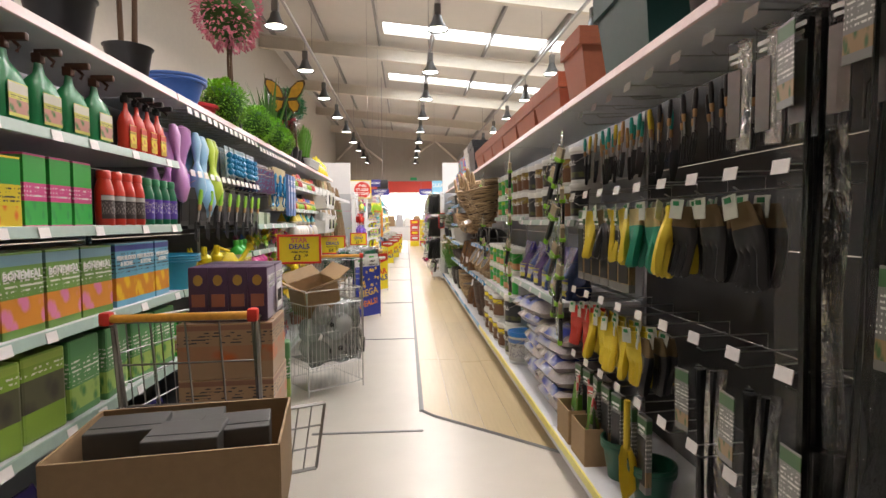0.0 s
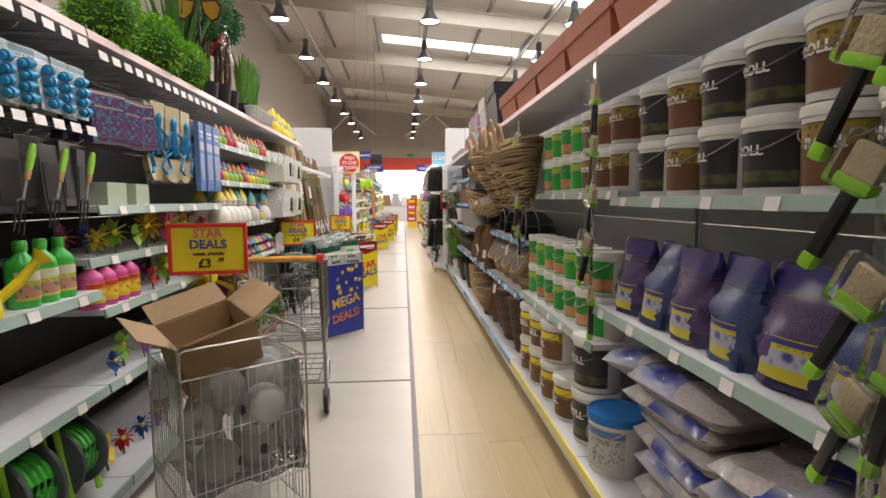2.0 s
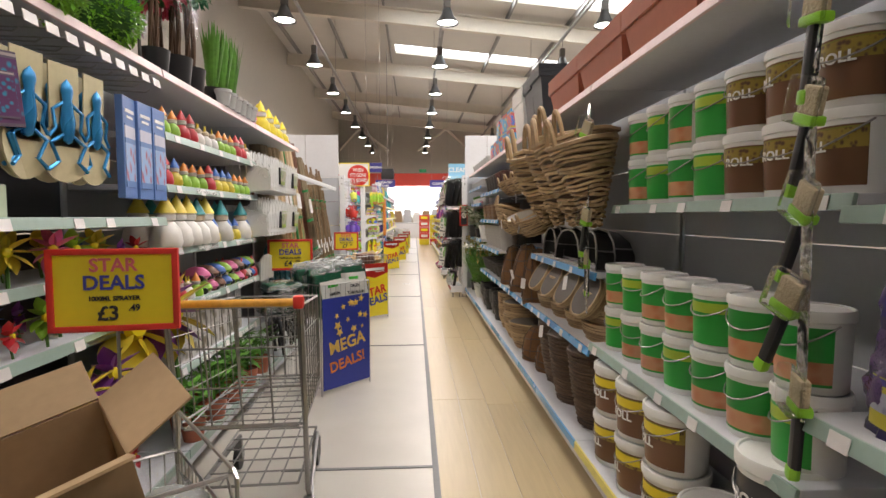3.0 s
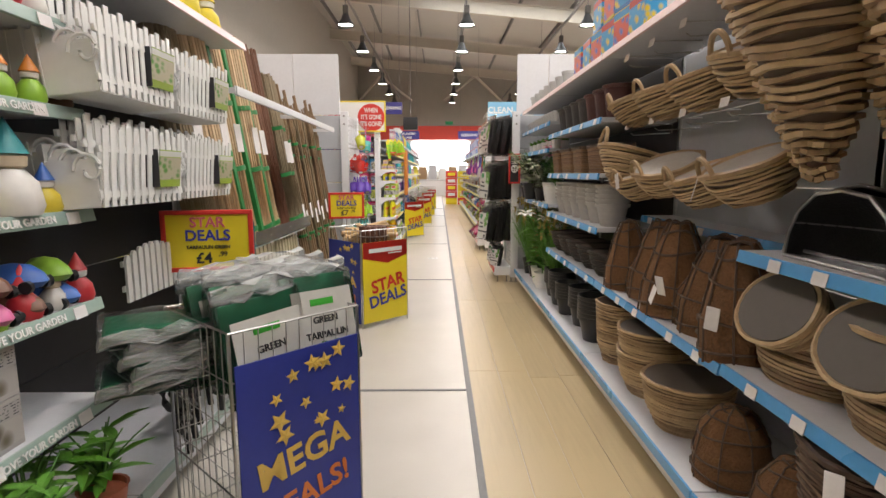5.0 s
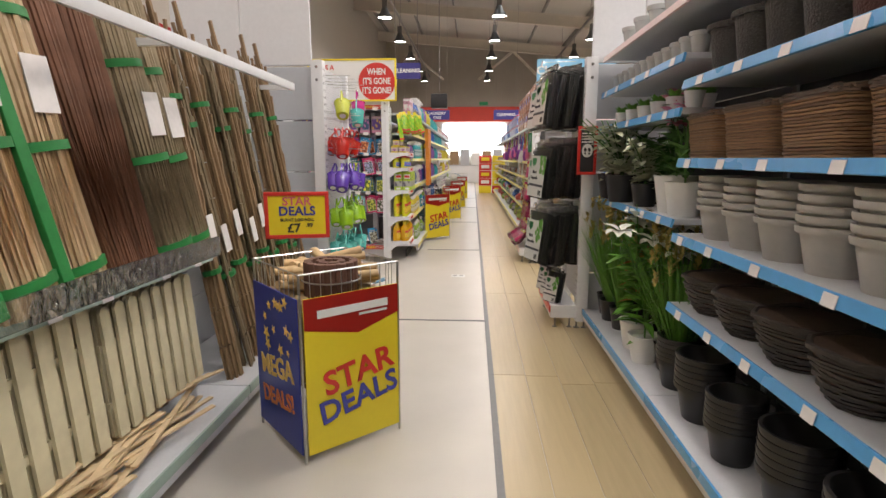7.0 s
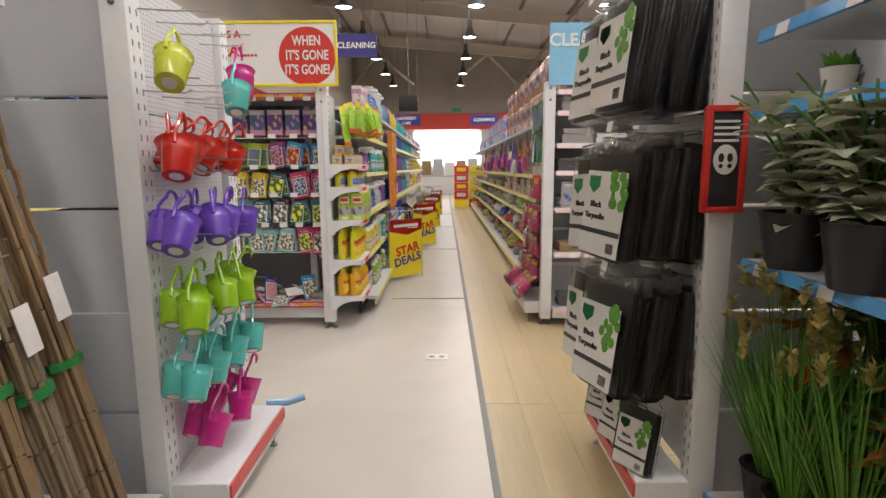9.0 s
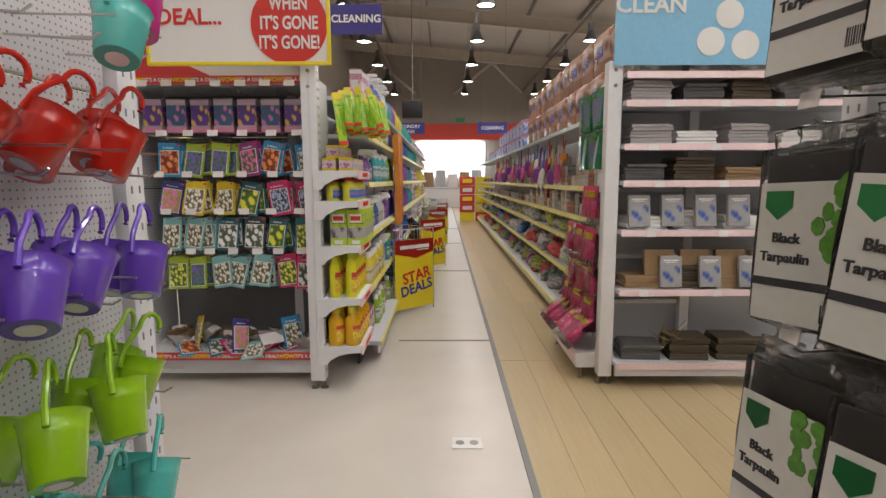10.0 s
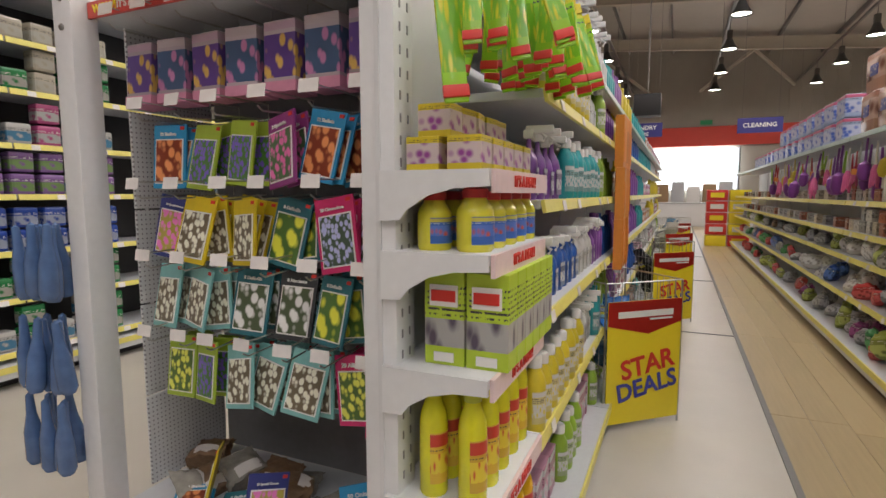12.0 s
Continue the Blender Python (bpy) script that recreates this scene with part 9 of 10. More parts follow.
HEADS = {n_: mat("card_" + n_, c_, 0.4, spread=0.04) for n_, c_ in (("sky", (0.03, 0.30, 0.58)), ("lime", (0.36, 0.50, 0.05)), ("plum", (0.30, 0.05, 0.24)), ("navy", (0.04, 0.05, 0.22)), ("yellow", (0.66, 0.50, 0.02)), ("teal", (0.03, 0.16, 0.20)), ("pink", (0.62, 0.03, 0.16)), ("aqua", (0.22, 0.50, 0.50)), ("charcoal", (0.04, 0.045, 0.05)))}
PICS = {n_: pic("pic_" + n_, a, b, s_) for n_, a, b, s_ in (("onion", (0.55, 0.16, 0.05), (0.30, 0.05, 0.02), 4), ("iris", (0.10, 0.05, 0.32), (0.10, 0.28, 0.05), 8), ("tulip", (0.5, 0.08, 0.25), (0.1, 0.2, 0.08), 6), ("bulb", (0.52, 0.47, 0.36), (0.2, 0.16, 0.1), 6), ("daff", (0.72, 0.52, 0.03), (0.10, 0.22, 0.05), 3), ("white", (0.62, 0.60, 0.50), (0.10, 0.14, 0.07), 4), ("blue", (0.25, 0.27, 0.55), (0.07, 0.12, 0.08), 8), ("allium", (0.42, 0.50, 0.06), (0.12, 0.22, 0.05), 6), ("mix", (0.5, 0.1, 0.3), (0.6, 0.5, 0.1), 6))}
W_, H_ = 0.14, 0.225
seed_rows = [
    (1.53, [("sky", "onion", "12 Shallots"), ("lime", "iris", ""), ("lime", "iris", ""), ("plum", "tulip", "2 Hyacinths"), ("sky", "onion", "12 Shallots"), ("sky", "bulb", "50 Onions")]),
    (1.285, [("navy", "mix", "15 Special Crocus"), ("yellow", "bulb", ""), ("yellow", "bulb", ""), ("teal", "daff", "8 Daffodils"), ("pink", "blue", "20 Chionodoxa"), ("pink", "blue", "20 Muscari")]),
    (1.06, [("aqua", "bulb", ""), ("aqua", "bulb", ""), ("teal", "white", "8 Daffodils"), ("charcoal", "white", "8 Narcissus"), ("teal", "daff", "8 Daffodils"), ("teal", "allium", "")]),
    (0.815, [("lime", "allium", ""), ("lime", "iris", ""), ("aqua", "bulb", ""), ("aqua", "bulb", ""), ("aqua", "bulb", ""), ("pink", "allium", "20 Allium"), ("pink", "white", "20 Allium")])]
packs = {}
for z, seq in seed_rows:
    n = len(seq)
    for j, (h_, p_, w_) in enumerate(seq):
        if (h_, p_, w_) not in packs:
            packs[h_, p_, w_] = Stock(hang_pack(W_, H_, HEADS[h_], PICS[p_], h_ + " flower bulb packet with printed picture", 0.009, "bulb_packet", words=w_))
        x = -1.215 + 0.12 + 0.83 * j / (n - 1)
        lead = 0.07 * rnd.random()
        for r in range(3):
            packs[h_, p_, w_].put(x + rnd.uniform(-0.012, 0.012) + 0.008 * r, 14.98 + lead + 0.04 * r, z + rnd.uniform(-0.008, 0.006), rnd.uniform(-16, 12), -9 + rnd.uniform(-6, 6), rnd.uniform(-12, 12), size=0.95)
        HOOK.put(x + rnd.uniform(-0.015, 0.015), 14.90, z + 0.012, rnd.uniform(-5, 5))
SBOX = printed("seed_box_print", (0.40, 0.34, 0.38), (0.62, 0.40, 0.10), (0.10, 0.05, 0.24), (0.42, 0.30, 0.38), 0.16, 0.8, 0.88, 4, blob=(0.3, 0.45))
SBOX2 = printed("seed_box_print_two", (0.40, 0.34, 0.38), (0.50, 0.20, 0.40), (0.05, 0.10, 0.20), (0.42, 0.36, 0.38), 0.16, 0.8, 0.88, 4, blob=(0.3, 0.45))
sb_ = [Stock(hang_pack(0.115, 0.19, m_, m_, "flower bulb box with pictures and pink base", 0.09, "bulb_box", flush=True)) for m_ in (SBOX, SBOX2)]
PINKB = mat("pink_box_base", (0.60, 0.25, 0.38), 0.5)
for s_ in sb_:
    box_part("base_band", (0, 0.045, -0.185), (0.121, 0.096, 0.03), PINKB, s_.ob, "pink band")
for j in range(7):
    sb_[j % 2].put(-1.17 + 0.145 * j, 14.98, 1.79, rnd.uniform(-4, 4), rnd.uniform(-4, 2))
    HOOK.put(-1.17 + 0.145 * j, 14.89, 1.83, rnd.uniform(-5, 5))
keys = list(packs)
for j in range(9):
    packs[keys[(j * 5) % len(keys)]].put(-1.1 + 0.1 * j, 15.06 + rnd.uniform(-0.1, 0.06), 0.235 + 0.15 * (j % 3 == 1) + 0.02, rnd.uniform(-60, 60), -75 if j % 3 != 1 else -15, rnd.uniform(-15, 15))
net = [Stock(pouch(0.15, 0.1, 0.13, m_, TICKET, l_, 40 + k)) for k, (m_, l_) in enumerate(((mat("brown_bulb_net", (0.22, 0.13, 0.07), 0.5, vary=0.5, grain=50, bump=0.6), "brown netted bag of bulbs fallen on the base shelf"), (mat("crumpled_clear_bag", (0.42, 0.40, 0.36), 0.15, vary=0.4, coat=0.5), "crumpled clear bag of bulbs on the base shelf")))]
for j in range(12):
    net[j % 2].put(-1.2 + 0.085 * j, 15.08 + 0.1 * rnd.random(), 0.2 + 0.04 * (j % 3 == 0), rnd.uniform(0, 180), rnd.uniform(-80, -40), rnd.uniform(-20, 20))
paper = thing("loose_card", "loose white card lying on bulbs", "card", "", (-0.5, 14.98, 0.28), 35)
box_part("card", (0, 0, 0), (0.14, 0.1, 0.003), TICKET, paper, m=pose(0, 0, 0, 30, 0, 0))

# corner shelves
LIMEP = printed("lime_pack", (0.30, 0.60, 0.03), (0.62, 0.60, 0.03), (0.20, 0.48, 0.03), (0.60, 0.62, 0.04), 0.2, 0.72, 0.85, 4.0, 0.22, (0.3, 0.5))


def long_pack():
    g = thing("glove_pack", "bright lime and red glove pack hanging", "pack", "lime packs")
    bm = bmesh.new()
    bm_box(bm, (0, 0.012, -0.21), (0.07, 0.016, 0.42), bevel=0.006)
    bmesh.ops.subdivide_edges(bm, edges=bm.edges[:], cuts=1, use_grid_fill=True)
    for v in bm.verts:
        v.co.y += 0.01 * noise.noise(v.co * 15)
    part("sleeve", bm, LIMEP, g, smooth=True)
    box_part("red_end", (0, 0.004, -0.39), (0.074, 0.02, 0.035), REDP, g, bevel=0.004)
    box_part("top_fold", (0, 0.004, -0.02), (0.07, 0.012, 0.05), YCAN, g)
    return g


lp = Stock(long_pack())
for j in range(9):
    for r in range(4):
        lp.put(0.0 + 0.06 * r, 14.79 + 0.075 * j + 0.012 * r, 1.81 + rnd.uniform(-0.02, 0.02), 10 + rnd.uniform(-22, 22), -12 + rnd.uniform(-9, 6), rnd.uniform(-8, 8) - 3 * r, size=0.74)
sbx = Stock(carton(0.07, 0.08, 0.075, printed("soap_box", (0.66, 0.52, 0.03), (0.3, 0.06, 0.3), (0.6, 0.5, 0.5), (0.66, 0.52, 0.03), 0.2, 0.8, 0.95, 3), "small yellow soap box on corner shelf", "soap_box"))
ybt = Stock(round_bottle(0.045, 0.15, mat("yellow_liquid", (0.74, 0.70, 0.05), 0.12, coat=0.4), mat("red_cap", (0.5, 0.03, 0.03), 0.4), printed("blue_soap_label", (0.05, 0.15, 0.5), (0.6, 0.1, 0.05), (0.1, 0.2, 0.6), (0.6, 0.55, 0.1), 0.3, 0.7, 0.85, 3), "clear yellow liquid bottle with blue label", 0.55))
EGB = printed("lime_cleaner_box", (0.46, 0.62, 0.05), (0.10, 0.08, 0.12), (0.42, 0.42, 0.42), (0.46, 0.62, 0.05), 0.2, 0.5, 0.9, 3)
egb = Stock(carton(0.1, 0.07, 0.22, EGB, "lime green cleaner box on corner shelf", "cleaner_box"))
ylb = Stock(round_bottle(0.034, 0.29, mat("yellow_bottle", (0.74, 0.72, 0.03), 0.2), mat("lime_cap", (0.5, 0.55, 0.05), 0.3), LAB2, "tall yellow cleaner bottle", 0.5))
org = Stock(round_bottle(0.05, 0.24, mat("amber_bottle", (0.72, 0.40, 0.01), 0.25), YCAN, LAB2, "orange-yellow cleaner bottle on corner shelf", 0.45))
for j in range(5):
    for r in range(2):
        sbx.put(0.08 - 0.1 * r, 14.85 + 0.085 * j, 1.35, 90)
        ybt.put(0.05 - 0.1 * r, 14.86 + 0.095 * j if j < 5 else 0, 1.17, 90, size=0.95)
        ylb.put(0.05 - 0.1 * r, 14.85 + 0.09 * j, 0.58, 90)
        org.put(0.05 - 0.1 * r, 14.85 + 0.095 * j, 0.28, 90)
    sbx.put(0.0, 14.87 + 0.085 * j, 1.425, 90 + rnd.uniform(-10, 10))
box_part("burst", (0, -0.003, 0.165), (0.07, 0.003, 0.05), WPRINT, egb.ob, "white burst with red bar")
box_part("red_bar", (0, -0.006, 0.165), (0.06, 0.003, 0.026), REDP, egb.ob)
box_part("bar_panel", (0, -0.003, 0.02), (0.05, 0.003, 0.022), WPRINT, egb.ob)
for j in range(6):
    egb.put(0.085 - 0.0, 14.845 + 0.0 + 0.074 * j, 0.9, 0 if j == 0 else 0)
    egb.put(-0.02, 14.845 + 0.074 * j, 0.9, 0)

# household goods by the bay
def hue(name, c_):
    return mat(name, c_, 0.3, spread=0.15, coat=0.2)


GOODS = []
for k, (n_, c_) in enumerate((("white", (0.62, 0.62, 0.60)), ("teal", (0.03, 0.35, 0.38)), ("pink", (0.62, 0.12, 0.30)), ("blue", (0.03, 0.12, 0.45)), ("lime", (0.30, 0.48, 0.05)), ("orange", (0.68, 0.22, 0.03)), ("violet", (0.22, 0.08, 0.35)), ("yellow", (0.68, 0.55, 0.04)))):
    lab = printed("home_label_" + n_, tuple(0.5 * q + 0.2 for q in c_), c_, (0.6, 0.6, 0.6), (0.6, 0.6, 0.62), 0.2, 0.6, 0.85, 5)
    if k % 3 == 0:
        GOODS.append(Stock(trigger_bottle(0.08, 0.25, hue("home_" + n_, c_), lab, WPLAST, n_ + " household spray bottle on shelf")))
    elif k % 3 == 1:
        GOODS.append(Stock(round_bottle(0.038, 0.24, hue("home_" + n_, c_), WPLAST, lab, n_ + " household cleaner bottle on shelf", 0.5)))
    else:
        GOODS.append(Stock(carton(0.11, 0.08, 0.17, lab, n_ + " household goods pack on shelf", "goods_pack")))


FAR = []
for k in range(8):
    bm = bmesh.new()
    if k % 3 == 2:
        bm_box(bm, (0, 0.04, 0.085), (0.12, 0.08, 0.17), bevel=0.006)
    else:
        lathe(bm, [(0.036, 0), (0.04, 0.01), (0.04, 0.15), (0.018, 0.2), (0.018, 0.24), (0, 0.242)], 12, (0, 0.04, 0))
    ob = new("household_bottle" if k % 3 != 2 else "household_box", to_mesh("household_goods", bm, GOODS[k].ob.data.materials[0], True))
    FAR.append(Stock(tagged(ob, ("coloured plastic household bottle" if k % 3 != 2 else "coloured household goods box") + " on far shelf", "bottle" if k % 3 != 2 else "box", "far household goods")))


def run_fill(x, y0, y1, z, rz, step, pick, rows=1, dx=0.11, block=4):
    y, k, s_ = y0, 0, rnd.choice(pick)
    sg = 1 if rz < 0 else -1
    while y < y1:
        if k % block == 0:
            s_ = rnd.choice(pick)
        for r in range(rows):
            (GOODS if y < 16.7 else FAR)[s_].put(x + sg * (0.03 + dx * r), y, z, rz + rnd.uniform(-8, 8), size=rnd.uniform(0.92, 1.06))
        y += step
        k += 1


for z in (1.85, 1.6, 1.28, 0.93, 0.55, 0.165):
    run_fill(0.1, 15.35, 17.8, z, 90, 0.105, list(range(8)))
    run_fill(0.1, 17.9, 21.0, z, 90, 0.26, list(range(8)))
    run_fill(0.1, 21.1, 26.8, z, 90, 0.42, list(range(8)))
# soft packs heaped on the lower right-hand shelves, small boxes and tubs above
SOFT = []
for k, (n_, c_) in enumerate((("red", (0.45, 0.05, 0.05)), ("olive", (0.22, 0.26, 0.05)), ("grey", (0.22, 0.22, 0.23)), ("blue", (0.05, 0.12, 0.36)), ("white", (0.55, 0.54, 0.52)), ("purple", (0.22, 0.04, 0.16)), ("brown", (0.16, 0.09, 0.05)), ("green", (0.05, 0.22, 0.07)))):
    bm = bmesh.new()
    pillow(bm, 0.2, 0.09, 0.14, k, 0.014)
    SOFT.append(Stock(tagged(new("soft_pack", to_mesh("soft_pack", bm, printed("soft_" + n_, c_, tuple(q * 0.6 for q in c_), tuple(min(0.7, q * 1.8 + 0.05) for q in c_), tuple(min(0.7, q * 1.6) for q in c_), 0.2, 0.6, 0.8, 5), True)), n_ + " soft household pack heaped on the shelf", "pack", "heaped packs")))
TUBS = []
for k, (n_, c_) in enumerate((("white", (0.62, 0.60, 0.57)), ("cream", (0.55, 0.48, 0.36)), ("grey", (0.30, 0.30, 0.30)), ("rust", (0.36, 0.12, 0.07)))):
    bm = bmesh.new()
    bm_box(bm, (0, 0.05, 0.045), (0.12, 0.1, 0.09), bevel=0.008)
    TUBS.append(Stock(tagged(new("small_box", to_mesh("small_box", bm, printed("small_box_" + n_, c_, tuple(q * 0.4 for q in c_), c_, tuple(q * 0.7 for q in c_), 0.3, 0.6, 0.85, 4))), n_ + " small household box on the shelf", "box", "small boxes")))
for z, pick in ((0.165, (0, 1, 5, 7, 2)), (0.5, (2, 3, 4, 0, 7)), (0.80, (1, 4, 6, 2))):
    y = 15.9
    while y < 27:
        k = rnd.choice(pick)
        for r in range(rnd.randrange(1, 4) if y < 20 else 1):
            SOFT[k].put(1.80 + 0.05 * r + rnd.uniform(-0.03, 0.03), y + rnd.uniform(-0.05, 0.05), z + 0.05 * r, -90 + rnd.uniform(-50, 50), rnd.uniform(-50, 20), rnd.uniform(-20, 20), size=rnd.uniform(0.8, 1.15))
        y += 0.19 if y < 19 else 0.42
for z in (1.0, 1.24):
    y = 15.2
    while y < 27:
        k = rnd.randrange(4)
        for r in range(rnd.randrange(1, 4) if y < 19 else 1):
            TUBS[k].put(1.75, y, z + 0.091 * r, -90 + rnd.uniform(-6, 6))
        y += 0.14 if y < 19 else 0.36
# cloths and mops on hooks above the right-hand shelves
def hanging_brush(m_, head, label, kind):
    """A short mop, brush or duster hung by its handle end, head down."""
    g = thing("hanging_brush", label, "brush", "hanging household brushes")
    bm = bmesh.new()
    tube(bm, [(0, 0.02, 0), (0, 0.02, -0.1), (0.004, 0.02, -0.2)], 0.008, 6, 0.012)
    part("handle", bm, m_, g, smooth=True)
    bm = bmesh.new()
    if kind == 0:
        for q in range(14):
            a = q * 0.449
            tube(bm, [(0, 0.02, -0.19), (0.03 * math.cos(a), 0.02 + 0.025 * math.sin(a), -0.25), (0.045 * math.cos(a), 0.02 + 0.03 * math.sin(a), -0.36 - 0.02 * (q % 3))], 0.008, 5)
    elif kind == 1:
        bm_box(bm, (0, 0.02, -0.24), (0.11, 0.03, 0.07), bevel=0.01)
    else:
        lathe(bm, [(0.012, -0.19), (0.045, -0.22), (0.05, -0.3), (0.03, -0.35), (0, -0.36)], 12, (0, 0.02, 0))
    tagged(part("head", bm, head, g, smooth=True), kind="stuff" if kind == 0 else "")
    return g


mop = [Stock(hanging_brush(a_, b_, n_ + " household " + ("mop", "brush", "duster")[k % 3] + " hanging on a hook", k % 3)) for k, (a_, b_, n_) in enumerate(((redmix[3], redmix[6], "blue and white"), (redmix[0], redmix[8], "red and orange"), (redmix[5], redmix[5], "yellow"), (redmix[6], redmix[4], "white and pink"), (redmix[2], redmix[7], "lime and brown"), (redmix[1], redmix[1], "purple")))]
for j in range(60):
    mop[rnd.randrange(6)].put(1.70 + 0.05 * (j % 2), 16.6 + 0.11 * j, 1.70 - 0.04 * (j % 3), -90 + rnd.uniform(-25, 25), rnd.uniform(-8, 6), rnd.uniform(-8, 8), size=rnd.uniform(0.8, 1.1))
orp = Stock(hang_pack(0.12, 0.3, redmix[8], redmix[8], "bright orange hanging cloth pack", 0.05))
for j in range(5):
    for z in (1.75, 1.45, 1.15):
        orp.put(0.17, 17.05 + 0.1 * j, z, 90 + rnd.uniform(-12, 12))
PINKP2 = mat("hot_pink_pack", (0.66, 0.05, 0.20), 0.25, coat=0.4, spread=0.1)


def pink_pack():
    g = thing("roller_pack", "hot pink rollers in clear hanging pack", "pack", "pink packs")
    for k in range(3):
        bm = bmesh.new()
        lathe(bm, [(0.02, 0), (0.024, 0.005), (0.024, 0.1), (0.02, 0.105)], 10, (-0.05 + 0.05 * k, 0.03, -0.2))
        part("roller", bm, PINKP2, g, smooth=True)
    box_part("header", (0, 0.02, -0.05), (0.16, 0.004, 0.1), PINKP2, g)
    box_part("header_print", (0, 0.015, -0.05), (0.1, 0.004, 0.04), YCAN, g)
    film_wrap(g, (0, 0.03, -0.14), (0.17, 0.07, 0.2), 2, 0.01, 3)
    return g


pk = Stock(pink_pack())
for j in range(5):
    for z in (1.25, 0.98, 0.76, 0.55):
        if z < 1.1 or j < 2:
            pk.put(1.56 + 0.02 * (j % 2), 15.08 + 0.14 * j, z, -90 + rnd.uniform(-15, 15), rnd.uniform(-12, 4))
for j in range(6):
    pk.put(1.56, 15.0 + 0.13 * j, 0.42, -90 + rnd.uniform(-30, 30), -50)
pbase = base_box(1.47, 1.67, 14.95, 15.75, STRIP_P, -1, "white base shelf with pink strip under the pink packs")
grp = Stock(hang_pack(0.11, 0.24, mat("green_foil", (0.04, 0.22, 0.10), 0.25, coat=0.3), PICS["iris"], "green scourer pack hanging", 0.05))
for j in range(4):
    for z in (1.86, 1.6):
        grp.put(1.6, 15.05 + 0.16 * j, z, -90 + rnd.uniform(-12, 12), rnd.uniform(-8, 4))


def paper_pack(label):
    g = thing("paper_roll_pack", label, "toilet rolls", "paper roll packs")
    bm = bmesh.new()
    bm_box(bm, (0, 0.13, 0.15), (0.36, 0.26, 0.3), bevel=0.035)
    bmesh.ops.subdivide_edges(bm, edges=bm.edges[:], cuts=1, use_grid_fill=True)
    for v in bm.verts:
        v.co += Vector((1, 1, 1)) * noise.noise(v.co * 12) * 0.008
    part("wrapped_roll_pack", bm, printed("paper_wrap", (0.50, 0.30, 0.22), (0.20, 0.09, 0.06), (0.60, 0.42, 0.34), (0.40, 0.2, 0.14), 0.3, 0.8, 0.85, 2.5, 0.25), g, smooth=True)
    box_part("logo", (0, -0.004, 0.16), (0.13, 0.006, 0.08), printed("paper_logo", (0.06, 0.08, 0.35), (0.55, 0.5, 0.5), (0.06, 0.08, 0.35), (0.06, 0.08, 0.35), 0.3, 0.6, 0.99, 3), g)
    return g


pp = Stock(paper_pack("brown and white pack of paper rolls stacked on top shelf"))
for j in range(10):
    for lev in range(2):
        pp.put(1.74 + 0.03 * lev, 15.3 + 0.385 * j, 1.75 + 0.305 * lev, -90 + rnd.uniform(-4, 4))
bpk = Stock(carton(0.3, 0.2, 0.2, printed("blue_tissue", (0.35, 0.45, 0.65), (0.05, 0.12, 0.5), (0.5, 0.55, 0.7), (0.5, 0.1, 0.2), 0.2, 0.7, 0.85, 4), "blue and white pack of tissues on top shelf", "tissue_pack", bevel=0.02))
for j in range(14):
    for lev in range(2 if j < 8 else 1):
        bpk.put(1.76, 19.6 + 0.42 * j, 1.75 + 0.205 * lev, -90 + rnd.uniform(-5, 5))

# stacks on the end display of mats
def mat_stack(m_, label, n=7, w=0.24, d=0.2, t=0.02, seed=0):
    n = n * 3 // 5
    g = thing("mat_stack", label, "stack", "stacked mats")
    q = random.Random(seed)
    for k in range(n):
        bm = bmesh.new()
        bm_box(bm, (q.uniform(-0.006, 0.006), d / 2 + q.uniform(-0.01, 0.01), t * (k + 0.5)), (w, d, t * 0.9), pose(0, 0, 0, 0, 0, q.uniform(-3, 3)), bevel=0.002)
        part("sheet", bm, m_, g)
    return g


stk = [Stock(mat_stack(m_, l_, n_, seed=k)) for k, (m_, l_, n_) in enumerate(((WPRINT, "stack of white padded envelopes", 8), (mat("grey_mat", (0.12, 0.12, 0.12), 0.7), "stack of dark grey folders", 9), (CARD, "stack of brown card envelopes", 8), (mat("pale_mat", (0.42, 0.40, 0.40), 0.6), "stack of pale grey mats", 10), (mat("black_gold_mat", (0.08, 0.06, 0.035), 0.5), "stack of dark wire racks", 12)))]
for z, seq in ((1.75, (3, 1, 4, 1)), (1.5, (3, 0, 3, 0, 1)), (1.285, (1, 4, 2, 1, 3)), (0.99, (0, 3, 0, 3)), (0.625, (2, 4, 2, 2)), (0.165, (1, 4, 4, 1))):
    for j, s_ in enumerate(seq):
        stk[s_].put(1.84 + 0.3 * j + rnd.uniform(-0.02, 0.02), 14.86, z, rnd.uniform(-5, 5))
bluec = Stock(hang_pack(0.13, 0.19, mat("pale_blister", (0.38, 0.38, 0.38), 0.25), printed("blue_tool_print", (0.05, 0.12, 0.34), (0.04, 0.10, 0.36), (0.35, 0.36, 0.38), (0.3, 0.3, 0.32), 0.0, 1.0, 2.0, 2.2), "white card pack with blue oval on shelf", 0.03))
brownc = Stock(carton(0.18, 0.04, 0.24, CARD, "brown card mailing box standing on shelf", "mailing_box"))
for j in range(4):
    bluec.put(1.8 + 0.2 * j, 14.86, 1.2, rnd.uniform(-6, 6), -8)
    brownc.put(1.95 + 0.22 * j, 14.86, 0.625, rnd.uniform(-8, 8), -10)
    bluec.put(2.0 + 0.24 * j, 14.84, 0.83, 0, -8)
wr_ = thing("wire_rack", "tangle of gold wire racks on base shelf", "rack", "", (2.05, 14.85, 0.166))
bm = bmesh.new()
